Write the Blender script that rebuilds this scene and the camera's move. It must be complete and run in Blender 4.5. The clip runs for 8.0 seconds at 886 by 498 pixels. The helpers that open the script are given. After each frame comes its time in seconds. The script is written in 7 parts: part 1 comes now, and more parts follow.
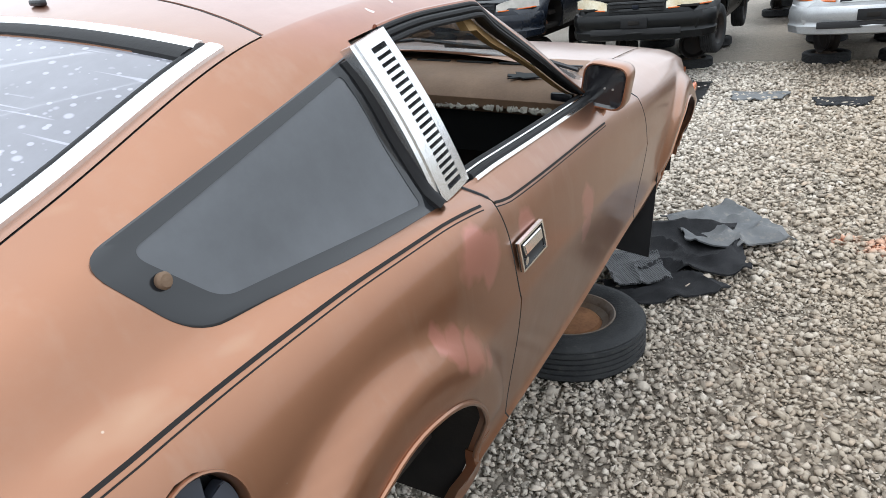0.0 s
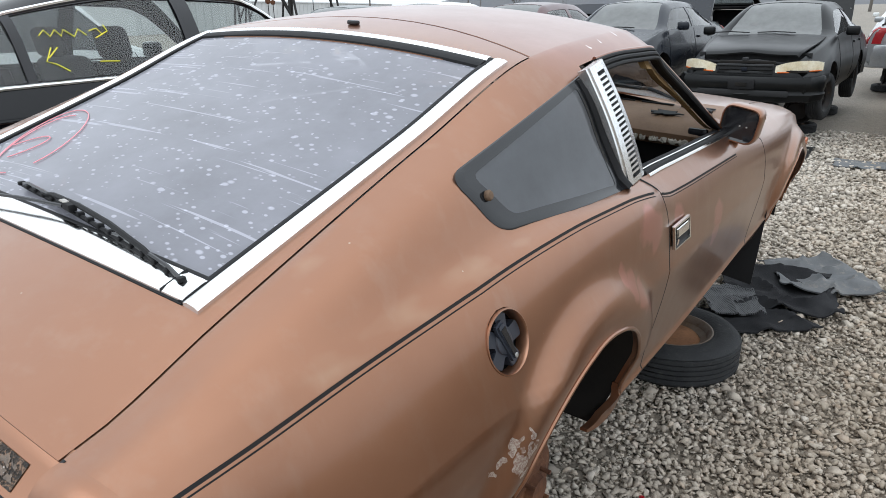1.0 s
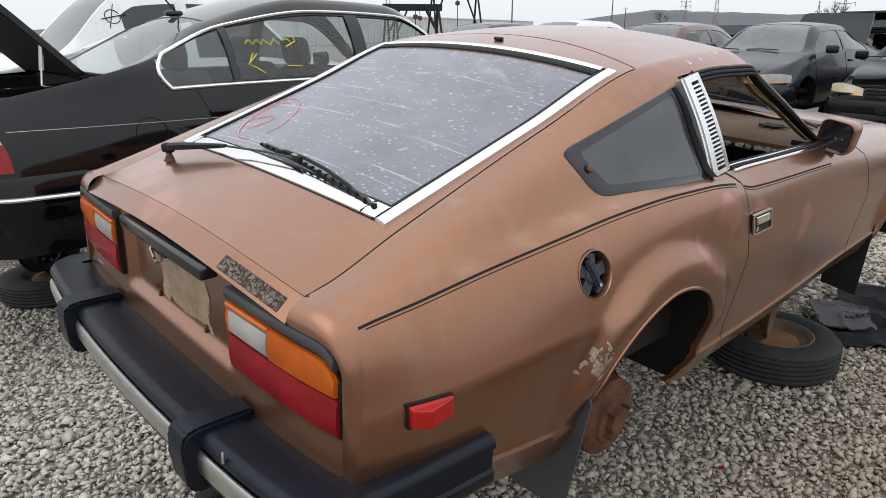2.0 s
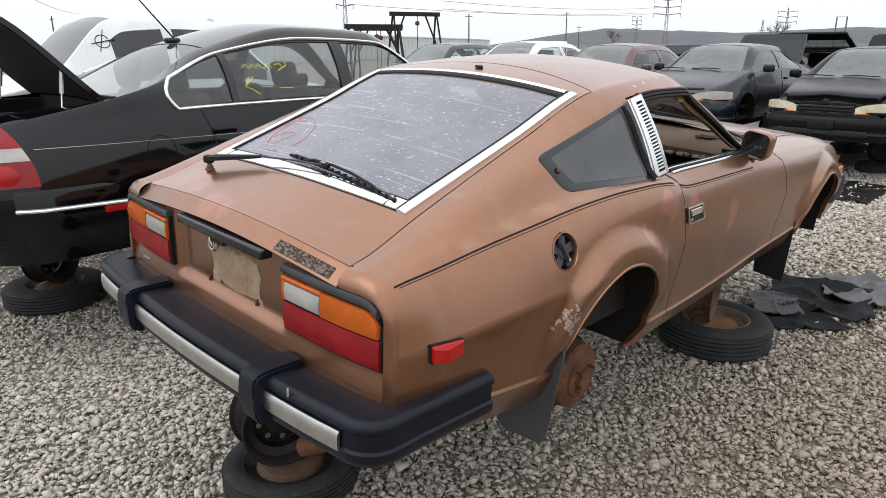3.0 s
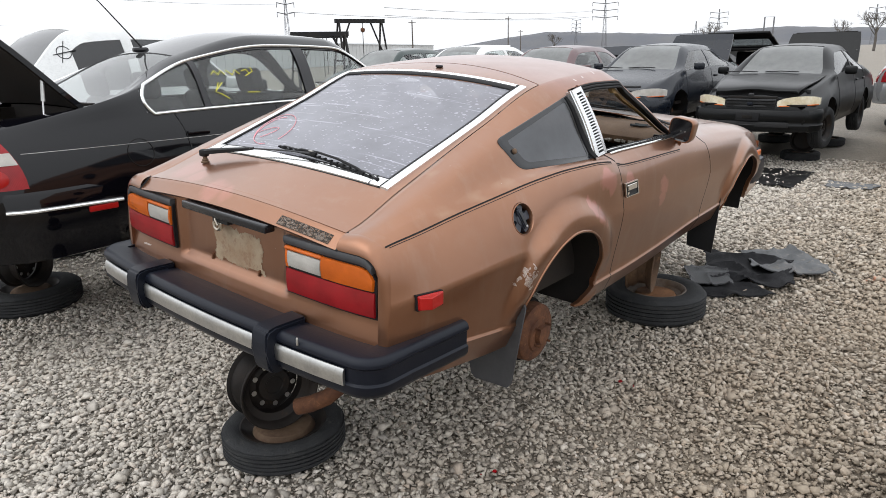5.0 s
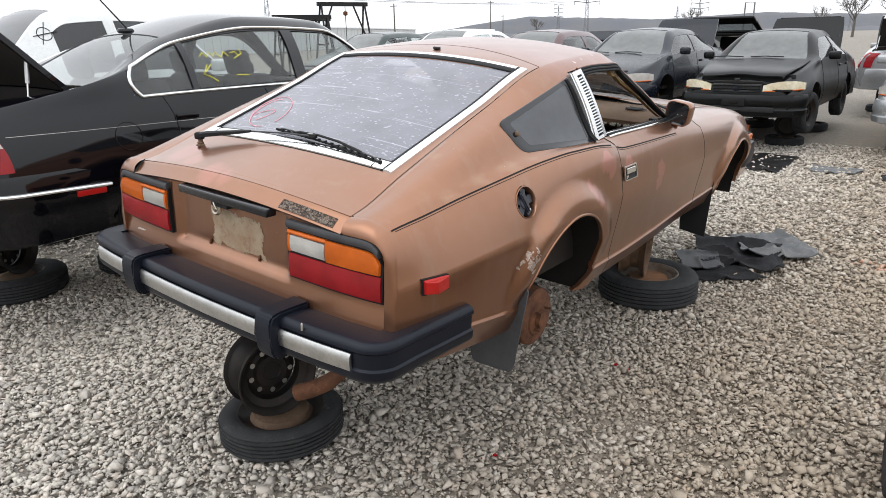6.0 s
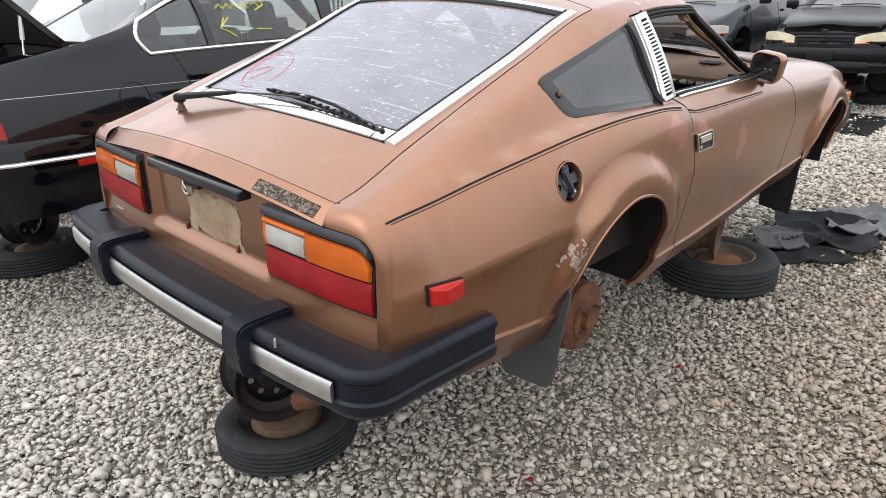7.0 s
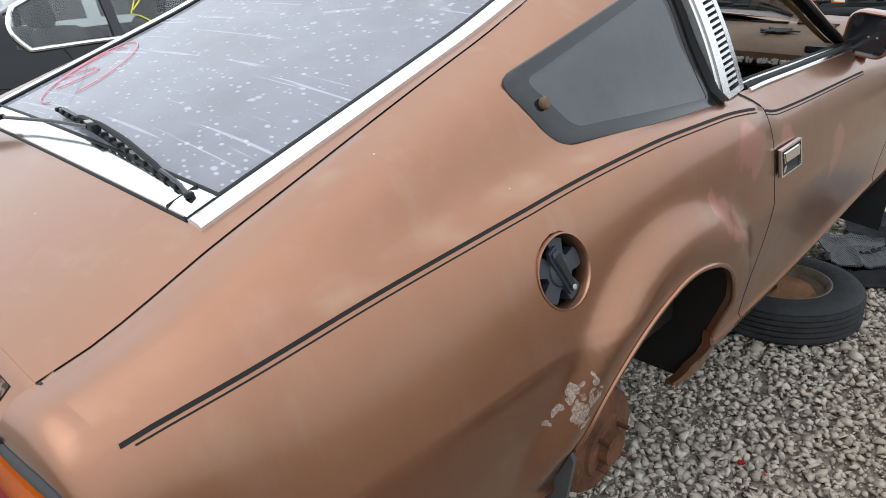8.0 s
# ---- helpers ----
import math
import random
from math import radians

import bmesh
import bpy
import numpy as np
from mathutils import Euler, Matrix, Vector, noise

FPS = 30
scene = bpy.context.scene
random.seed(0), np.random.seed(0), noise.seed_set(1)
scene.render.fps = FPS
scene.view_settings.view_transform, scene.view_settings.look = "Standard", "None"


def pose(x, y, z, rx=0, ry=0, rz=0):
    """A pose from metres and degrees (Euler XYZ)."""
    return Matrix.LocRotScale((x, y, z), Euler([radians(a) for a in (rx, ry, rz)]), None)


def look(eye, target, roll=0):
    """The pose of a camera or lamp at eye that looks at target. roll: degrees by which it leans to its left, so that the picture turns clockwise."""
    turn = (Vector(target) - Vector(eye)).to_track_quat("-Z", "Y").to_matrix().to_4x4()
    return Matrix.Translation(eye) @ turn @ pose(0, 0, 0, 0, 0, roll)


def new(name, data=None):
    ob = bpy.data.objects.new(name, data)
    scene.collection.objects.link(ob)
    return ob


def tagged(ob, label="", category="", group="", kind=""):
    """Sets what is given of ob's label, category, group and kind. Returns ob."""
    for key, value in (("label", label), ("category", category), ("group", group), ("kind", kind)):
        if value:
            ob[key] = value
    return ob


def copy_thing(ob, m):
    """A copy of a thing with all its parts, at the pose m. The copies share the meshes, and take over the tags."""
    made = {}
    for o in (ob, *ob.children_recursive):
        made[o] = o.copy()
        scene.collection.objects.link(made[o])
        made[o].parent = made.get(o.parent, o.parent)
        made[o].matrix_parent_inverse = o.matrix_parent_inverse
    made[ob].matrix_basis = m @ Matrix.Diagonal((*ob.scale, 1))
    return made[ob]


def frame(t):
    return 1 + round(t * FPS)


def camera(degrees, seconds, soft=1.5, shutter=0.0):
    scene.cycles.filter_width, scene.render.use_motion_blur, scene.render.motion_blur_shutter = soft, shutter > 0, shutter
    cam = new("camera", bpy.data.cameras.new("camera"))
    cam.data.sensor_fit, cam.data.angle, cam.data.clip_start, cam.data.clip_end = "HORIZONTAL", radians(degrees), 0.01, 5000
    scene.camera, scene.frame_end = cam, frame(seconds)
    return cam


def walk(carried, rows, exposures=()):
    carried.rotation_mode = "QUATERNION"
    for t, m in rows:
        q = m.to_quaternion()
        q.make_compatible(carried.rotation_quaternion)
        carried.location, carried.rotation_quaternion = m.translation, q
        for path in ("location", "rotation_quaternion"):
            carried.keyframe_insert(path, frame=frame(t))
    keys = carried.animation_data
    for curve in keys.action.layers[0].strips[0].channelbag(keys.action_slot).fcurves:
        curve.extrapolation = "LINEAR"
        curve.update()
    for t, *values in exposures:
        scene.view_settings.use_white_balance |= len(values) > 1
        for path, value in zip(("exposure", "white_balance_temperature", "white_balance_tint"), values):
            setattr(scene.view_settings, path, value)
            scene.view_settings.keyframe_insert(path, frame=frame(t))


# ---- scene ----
cam = camera(66.2, 8.0, soft=0.8)
PATH = [
    (0, (1.343, 0.562, 1.724), (0.406, 2.147, 0.942), -6.0),
    (0.5, (1.367, 0.273, 1.742), (0.23, 1.763, 1.044), -3.9),
    (1, (1.369, -0.037, 1.748), (0.245, 1.478, 1.085), -1.3),
    (1.5, (1.535, -0.234, 1.752), (0.171, 1.088, 1.124), 0.1),
    (1.7, (1.611, -0.292, 1.749), (0.205, 0.987, 1.129), -0.4),
    (2.8, (1.893, -0.771, 1.796), (0.541, 0.583, 1.216), 0.2),
    (3, (1.947, -0.821, 1.802), (0.615, 0.557, 1.231), -0.3),
    (3.5, (2.082, -0.92, 1.799), (0.773, 0.488, 1.247), -2.5),
    (4, (2.163, -1.001, 1.806), (0.863, 0.419, 1.264), -1.8),
    (4.5, (2.152, -1.098, 1.794), (0.885, 0.35, 1.248), -1.6),
    (6, (2.072, -1.191, 1.776), (0.89, 0.306, 1.177), -1.2),
    (6.5, (1.98, -1.025, 1.737), (0.77, 0.423, 1.073), -1.5),
    (7, (1.847, -0.728, 1.708), (0.557, 0.63, 1.005), -2.2),
    (7.5, (1.559, -0.369, 1.666), (0.267, 0.933, 0.87), 0.1),
    (8, (1.363, 0.116, 1.625), (0.032, 1.405, 0.872), -4.9),
]
EXPOSURE = [(0, 0.20, 6000, 6), (0.5, -0.05, 6050, 6), (1, -0.24, 6050, 6), (1.5, -0.51, 6200, 7), (3, -0.34, 6350, 9), (3.5, -0.32, 6400, 9), (4.5, -0.27, 6400, 9), (6, -0.14, 6350, 9), (6.5, 0.0, 6350, 9), (7, 0.08, 6300, 9), (7.5, 0.04, 6200, 8), (8, -0.14, 6050, 6)]
walk(cam, [(t, look(eye, target, roll)) for t, eye, target, roll in PATH], EXPOSURE)

# ---- world, sun ----
SUN_EL, SUN_AZ = radians(52), radians(200)
world = bpy.data.worlds.new("overcast_sky")
scene.world = world
world.use_nodes = True
_n, _l = world.node_tree.nodes, world.node_tree.links
_sky = _n.new("ShaderNodeTexSky")
_sky.sky_type, _sky.sun_disc = "NISHITA", False
_sky.sun_elevation, _sky.sun_rotation = SUN_EL, SUN_AZ
_sky.dust_density, _sky.air_density = 4.0, 1.0
_hs = _n.new("ShaderNodeHueSaturation")
_hs.inputs["Saturation"].default_value = 0.12
_l.new(_sky.outputs[0], _hs.inputs["Color"])
_cloud = _n.new("ShaderNodeMix")
_cloud.data_type = "RGBA"
_cloud.inputs[0].default_value, _cloud.inputs[7].default_value = 0.88, (10.6, 10.7, 11.0, 1)
_l.new(_hs.outputs[0], _cloud.inputs[6])
# an overcast sky is about twice as bright overhead as at the horizon
_tc, _sep, _ov, _mul = _n.new("ShaderNodeTexCoord"), _n.new("ShaderNodeSeparateXYZ"), _n.new("ShaderNodeMapRange"), _n.new("ShaderNodeVectorMath")
_ov.inputs["To Min"].default_value, _ov.inputs["To Max"].default_value = 1.08, 1.9
_mul.operation = "SCALE"
_l.new(_tc.outputs["Generated"], _sep.inputs[0]), _l.new(_sep.outputs["Z"], _ov.inputs["Value"])
_l.new(_cloud.outputs[2], _mul.inputs[0]), _l.new(_ov.outputs[0], _mul.inputs["Scale"])
_l.new(_mul.outputs[0], _n["Background"].inputs[0])
_n["Background"].inputs[1].default_value = 0.12
sun = new("sun", bpy.data.lights.new("sun", "SUN"))
sun.data.energy, sun.data.angle, sun.data.color = 0.5, radians(50), (1.0, 0.97, 0.93)
sun.rotation_euler = Euler((radians(90) - SUN_EL, 0, radians(180) - SUN_AZ))


# ---- materials ----
def nodes(m):
    m.use_nodes = True
    return m.node_tree.nodes, m.node_tree.links, m.node_tree.nodes["Principled BSDF"]


def ramp(n, l, src, a, b, ca=(0, 0, 0, 1), cb=(1, 1, 1, 1)):
    r = n.new("ShaderNodeValToRGB")
    r.color_ramp.elements[0].position, r.color_ramp.elements[1].position = a, b
    r.color_ramp.elements[0].color, r.color_ramp.elements[1].color = ca, cb
    l.new(src, r.inputs[0])
    return r.outputs[0]


def noise_tex(n, l, scale, detail=4.0, vec=None, rough=0.6):
    t = n.new("ShaderNodeTexNoise")
    t.inputs["Scale"].default_value, t.inputs["Detail"].default_value, t.inputs["Roughness"].default_value = scale, detail, rough
    if vec is not None:
        l.new(vec, t.inputs["Vector"])
    return t.outputs["Fac"]


def mix_col(n, l, fac, a, b):
    m = n.new("ShaderNodeMix")
    m.data_type = "RGBA"
    for k, v in ((0, fac), (6, a), (7, b)):
        if hasattr(v, "is_output"):
            l.new(v, m.inputs[k])
        else:
            m.inputs[k].default_value = v if k == 0 else (*v[:3], 1)
    return m.outputs[2]


def obj_vec(n, l, scale=(1, 1, 1)):
    tc, mp = n.new("ShaderNodeTexCoord"), n.new("ShaderNodeMapping")
    mp.inputs["Scale"].default_value = scale
    l.new(tc.outputs["Object"], mp.inputs[0])
    return mp.outputs[0]


def mat(name, a, b=None, rough=0.5, metal=0.0, big=2.5, fine=60.0, bump=0.1, dirt=None, dirt_at=(0.55, 0.75), rough_var=0.12, coat=0.0, stretch=(1, 1, 1), bump_dist=0.004):
    """A worn surface: two tones mixed by coarse and fine noise, dirt of its own colour, roughness that varies, fine relief."""
    m = bpy.data.materials.new(name)
    n, l, p = nodes(m)
    v = obj_vec(n, l, stretch)
    b = b or tuple(c * 0.75 for c in a)
    f1, f2 = noise_tex(n, l, big, 5, v), noise_tex(n, l, fine, 3, v)
    col = mix_col(n, l, ramp(n, l, f1, 0.35, 0.68), a, b)
    col = mix_col(n, l, ramp(n, l, f2, 0.45, 0.8, (0, 0, 0, 1), (0.35, 0.35, 0.35, 1)), col, tuple(c * 0.6 for c in b))
    if dirt:
        f3 = noise_tex(n, l, big * 2.7, 8, v, 0.7)
        col = mix_col(n, l, ramp(n, l, f3, *dirt_at), col, dirt)
    l.new(col, p.inputs["Base Color"])
    r = n.new("ShaderNodeMapRange")
    r.inputs["To Min"].default_value, r.inputs["To Max"].default_value = max(0.02, rough - rough_var), min(1, rough + rough_var)
    l.new(f1, r.inputs["Value"])
    l.new(r.outputs[0], p.inputs["Roughness"])
    p.inputs["Metallic"].default_value = metal
    p.inputs["Coat Weight"].default_value = coat
    if max(a) < 0.06:
        p.inputs["Specular IOR Level"].default_value = 0.22
    if bump:
        bp = n.new("ShaderNodeBump")
        bp.inputs["Strength"].default_value, bp.inputs["Distance"].default_value = bump, bump_dist
        l.new(f2, bp.inputs["Height"])
        l.new(bp.outputs[0], p.inputs["Normal"])
    return m


def spots(n, l, vec, places, edge=0.25, wob=0.06, wob_scale=14.0):
    """A mask that is 1 inside wobbly round patches (x, y, z, radius)."""
    nt = n.new("ShaderNodeTexNoise")
    nt.inputs["Scale"].default_value = wob_scale
    l.new(vec, nt.inputs["Vector"])
    sub = n.new("ShaderNodeVectorMath")
    sub.operation = "MULTIPLY_ADD"
    sub.inputs[1].default_value, sub.inputs[2].default_value = (wob * 2,) * 3, (-wob,) * 3
    l.new(nt.outputs["Color"], sub.inputs[0])
    add = n.new("ShaderNodeVectorMath")
    l.new(vec, add.inputs[0]), l.new(sub.outputs[0], add.inputs[1])
    total = None
    for x, y, z, r in places:
        d = n.new("ShaderNodeVectorMath")
        d.operation = "DISTANCE"
        d.inputs[1].default_value = (x, y, z)
        l.new(add.outputs[0], d.inputs[0])
        k = n.new("ShaderNodeMapRange")
        k.inputs["From Min"].default_value, k.inputs["From Max"].default_value = r, r * (1 - edge)
        l.new(d.outputs["Value"], k.inputs["Value"])
        if total is None:
            total = k.outputs[0]
        else:
            mx = n.new("ShaderNodeMath")
            mx.operation = "MAXIMUM"
            l.new(total, mx.inputs[0]), l.new(k.outputs[0], mx.inputs[1])
            total = mx.outputs[0]
    return total


def scaled(n, l, src, k):
    m = n.new("ShaderNodeMath")
    m.operation = "MULTIPLY"
    m.inputs[1].default_value = k
    l.new(src, m.inputs[0])
    return m.outputs[0]


def car_paint():
    """Faded bronze metallic paint with primer patches, chips to white filler and a dull, uneven clear coat."""
    m = bpy.data.materials.new("faded_bronze_paint")
    n, l, p = nodes(m)
    v = obj_vec(n, l)
    f1, f2, f3 = noise_tex(n, l, 1.6, 5, v), noise_tex(n, l, 220, 2, v), noise_tex(n, l, 7, 8, v, 0.7)
    streak = noise_tex(n, l, 9, 4, obj_vec(n, l, (1, 1.2, 0.16)), 0.65)
    col = mix_col(n, l, ramp(n, l, f1, 0.3, 0.7), (0.306, 0.148, 0.083), (0.252, 0.114, 0.061))
    col = mix_col(n, l, ramp(n, l, f3, 0.52, 0.85, (0, 0, 0, 1), (0.5, 0.5, 0.5, 1)), col, (0.300, 0.178, 0.120))
    col = mix_col(n, l, ramp(n, l, streak, 0.55, 0.8, (0, 0, 0, 1), (0.35, 0.35, 0.35, 1)), col, (0.34, 0.225, 0.162))
    # sheen of the shoulder and hatch crests, with chalky fading, painted into the colour
    crest_vec = obj_vec(n, l, (0.6, 0.35, 1))
    pale = spots(n, l, crest_vec, [(0.447, 0.175, 1.292, 0.030), (0.450, 0.235, 1.318, 0.030), (0.455, 0.30, 1.342, 0.026), (0.465, 0.36, 1.362, 0.020), (0.362, 0.21, 1.405, 0.020), (0.360, 0.32, 1.525, 0.022), (0.355, 0.42, 1.615, 0.020)], 0.95, 0.03, 22)
    col = mix_col(n, l, scaled(n, l, pale, 0.25), col, (0.46, 0.35, 0.24))
    sep, hz, hy, hm = n.new("ShaderNodeSeparateXYZ"), n.new("ShaderNodeMapRange"), n.new("ShaderNodeMapRange"), n.new("ShaderNodeMath")
    l.new(v, sep.inputs[0])
    hz.inputs["From Min"].default_value, hz.inputs["From Max"].default_value = 1.600, 1.665
    hy.inputs["From Min"].default_value, hy.inputs["From Max"].default_value = 1.30, 1.46
    hm.operation = "MULTIPLY"
    l.new(sep.outputs["Z"], hz.inputs["Value"]), l.new(sep.outputs["Y"], hy.inputs["Value"]), l.new(hz.outputs[0], hm.inputs[0]), l.new(hy.outputs[0], hm.inputs[1])
    col = mix_col(n, l, scaled(n, l, hm.outputs[0], 0.85), col, mix_col(n, l, ramp(n, l, f3, 0.35, 0.7), (0.29, 0.125, 0.085), (0.235, 0.094, 0.064)))
    side = obj_vec(n, l, (0.25, 1, 1))
    primer = spots(n, l, side, [(0.215, 1.335, 1.195, 0.030), (0.215, 1.365, 1.165, 0.040), (0.215, 1.42, 1.122, 0.042), (0.215, 1.465, 1.085, 0.028), (0.215, 2.17, 1.14, 0.055), (0.215, 2.15, 1.075, 0.045),
                                (0.205, 1.50, 1.275, 0.060), (0.205, 1.55, 1.245, 0.055), (0.21, 1.75, 1.24, 0.045)], 0.35, 0.035, 16)
    top = spots(n, l, v, [(-0.12, 0.205, 1.275, 0.075), (-0.03, 0.20, 1.265, 0.055), (-0.42, 0.29, 1.31, 0.11), (-0.30, 0.24, 1.28, 0.06)], 0.5, 0.04, 12)
    for mask, k in ((primer, 0.85), (top, 0.5)):
        col = mix_col(n, l, scaled(n, l, mask, k), col, (0.46, 0.195, 0.15))
    white = spots(n, l, side, [(0.219, 0.790, 0.985, 0.011), (0.219, 0.815, 1.005, 0.015), (0.219, 0.843, 1.026, 0.015), (0.219, 0.886, 1.036, 0.011), (0.219, 0.852, 0.990, 0.020), (0.219, 0.880, 1.010, 0.017), (0.219, 0.868, 0.962, 0.012),
                               (-0.176, 0.165, 0.983, 0.013), (-0.155, 0.16, 0.980, 0.010), (0.150, 1.62, 1.672, 0.006), (0.150, 1.70, 1.680, 0.005), (0.150, 1.84, 1.685, 0.007)], 0.12, 0.035, 30)
    col = mix_col(n, l, white, col, mix_col(n, l, ramp(n, l, f2, 0.4, 0.6), (0.78, 0.72, 0.68), (0.52, 0.38, 0.34)))
    nick = n.new("ShaderNodeTexVoronoi")
    nick.inputs["Scale"].default_value = 9
    l.new(v, nick.inputs["Vector"])
    col = mix_col(n, l, ramp(n, l, nick.outputs["Distance"], 0.014, 0.020, (1, 1, 1, 1), (0, 0, 0, 1)), col, (0.45, 0.34, 0.26))
    l.new(col, p.inputs["Base Color"])
    p.inputs["Metallic"].default_value = 0.88
    r = n.new("ShaderNodeMapRange")
    r.inputs["To Min"].default_value, r.inputs["To Max"].default_value = 0.27, 0.38
    l.new(f3, r.inputs["Value"]), l.new(r.outputs[0], p.inputs["Roughness"])
    p.inputs["Coat Weight"].default_value, p.inputs["Coat Roughness"].default_value = 0.65, 0.12
    bp = n.new("ShaderNodeBump")
    bp.inputs["Strength"].default_value, bp.inputs["Distance"].default_value = 0.06, 0.001
    l.new(f2, bp.inputs["Height"]), l.new(bp.outputs[0], p.inputs["Normal"])
    return m


def glass(name, tint=(0.75, 0.8, 0.8), dust=0.0, dust_col=(0.55, 0.55, 0.57), rough=0.02, marks=False):
    """A thin pane: clear or tinted, glossy by its angle, with an even film of dust and dried drops."""
    m = bpy.data.materials.new(name)
    n, l, p = nodes(m)
    out = n["Material Output"]
    n.remove(p)
    tr, gl, fr, mx = n.new("ShaderNodeBsdfTransparent"), n.new("ShaderNodeBsdfGlossy"), n.new("ShaderNodeLayerWeight"), n.new("ShaderNodeMixShader")
    tr.inputs[0].default_value, gl.inputs["Roughness"].default_value, fr.inputs[0].default_value = (*tint, 1), rough, 0.5
    po, ma = n.new("ShaderNodeMath"), n.new("ShaderNodeMath")
    po.operation, po.inputs[1].default_value = "POWER", 4.0
    ma.operation, ma.inputs[1].default_value, ma.inputs[2].default_value = "MULTIPLY_ADD", 0.92, 0.06
    l.new(fr.outputs["Facing"], po.inputs[0]), l.new(po.outputs[0], ma.inputs[0])
    l.new(ma.outputs[0], mx.inputs[0]), l.new(tr.outputs[0], mx.inputs[1]), l.new(gl.outputs[0], mx.inputs[2])
    last = mx.outputs[0]
    if dust:
        df, m2 = n.new("ShaderNodeBsdfDiffuse"), n.new("ShaderNodeMixShader")
        v = obj_vec(n, l)
        f = noise_tex(n, l, 5, 6, v, 0.65)
        k = ramp(n, l, f, 0.2, 0.9, (dust * 0.7,) * 3 + (1,), (dust * 1.3,) * 3 + (1,))
        df.inputs[0].default_value = (*dust_col, 1)
        if marks:
            extras = []
            for scale, size_k, off, top, seed in ((38, 0.52, -0.19, 0.36, 0.0), (70, 0.62, -0.22, 0.36, 3.7), (26, 0.40, -0.24, 0.22, 8.1)):
                vo, mp2 = n.new("ShaderNodeTexVoronoi"), n.new("ShaderNodeMapping")
                vo.inputs["Scale"].default_value, vo.inputs["Randomness"].default_value = scale, 1
                mp2.inputs["Location"].default_value, mp2.inputs["Scale"].default_value, mp2.inputs["Rotation"].default_value = (seed, seed, 0), (0.7, 1.2, 0.3), (0, 0, radians(14))
                l.new(v, mp2.inputs[0]), l.new(mp2.outputs[0], vo.inputs["Vector"])
                cell, size, less = n.new("ShaderNodeSeparateColor"), n.new("ShaderNodeMath"), n.new("ShaderNodeMath")
                l.new(vo.outputs["Color"], cell.inputs[0])
                size.operation, less.operation = "MULTIPLY_ADD", "SUBTRACT"
                size.inputs[1].default_value, size.inputs[2].default_value = size_k, off
                l.new(cell.outputs[0], size.inputs[0])
                l.new(size.outputs[0], less.inputs[0]), l.new(vo.outputs["Distance"], less.inputs[1])
                extras.append(ramp(n, l, less.outputs[0], 0.0, 0.12, (0, 0, 0, 1), (top, top, top, 1)))
            for turn, lo, amt in ((-17, 0.66, 0.32), (-9, 0.68, 0.30), (22, 0.70, 0.22)):
                mp3 = n.new("ShaderNodeMapping")
                mp3.inputs["Rotation"].default_value, mp3.inputs["Scale"].default_value = (0, 0, radians(turn)), (0.35, 14, 0.2)
                l.new(v, mp3.inputs[0])
                scr = noise_tex(n, l, 5, 2, mp3.outputs[0], 0.6)
                extras.append(ramp(n, l, scr, lo, lo + 0.03, (0, 0, 0, 1), (amt, amt, amt, 1)))
            for extra in extras:
                ad = n.new("ShaderNodeMath")
                ad.operation, ad.use_clamp = "ADD", True
                l.new(k, ad.inputs[0]), l.new(extra, ad.inputs[1])
                k = ad.outputs[0]
        l.new(k, m2.inputs[0]), l.new(last, m2.inputs[1]), l.new(df.outputs[0], m2.inputs[2])
        last = m2.outputs[0]
    l.new(last, out.inputs[0])
    return m


def plain(name, c, rough=0.5, metal=0.0, coat=0.0, trans=0.0):
    m = bpy.data.materials.new(name)
    n, l, p = nodes(m)
    p.inputs["Base Color"].default_value = (*c, 1)
    p.inputs["Roughness"].default_value, p.inputs["Metallic"].default_value, p.inputs["Coat Weight"].default_value = rough, metal, coat
    p.inputs["Transmission Weight"].default_value = trans
    return m


def lens(name, c, rough=0.12, ribs=160.0, strength=0.25):
    """Ribbed lamp plastic."""
    m = bpy.data.materials.new(name)
    n, l, p = nodes(m)
    v = obj_vec(n, l)
    f = noise_tex(n, l, 9, 4, v)
    l.new(mix_col(n, l, ramp(n, l, f, 0.35, 0.7), c, tuple(k * 0.72 for k in c)), p.inputs["Base Color"])
    p.inputs["Roughness"].default_value, p.inputs["Coat Weight"].default_value = rough, 0.08
    p.inputs["Specular IOR Level"].default_value = 0.35
    w = n.new("ShaderNodeTexWave")
    w.bands_direction = "X"
    w.inputs["Scale"].default_value = ribs
    l.new(v, w.inputs["Vector"])
    bp = n.new("ShaderNodeBump")
    bp.inputs["Strength"].default_value, bp.inputs["Distance"].default_value = strength, 0.001
    l.new(w.outputs["Fac"], bp.inputs["Height"]), l.new(bp.outputs[0], p.inputs["Normal"])
    return m


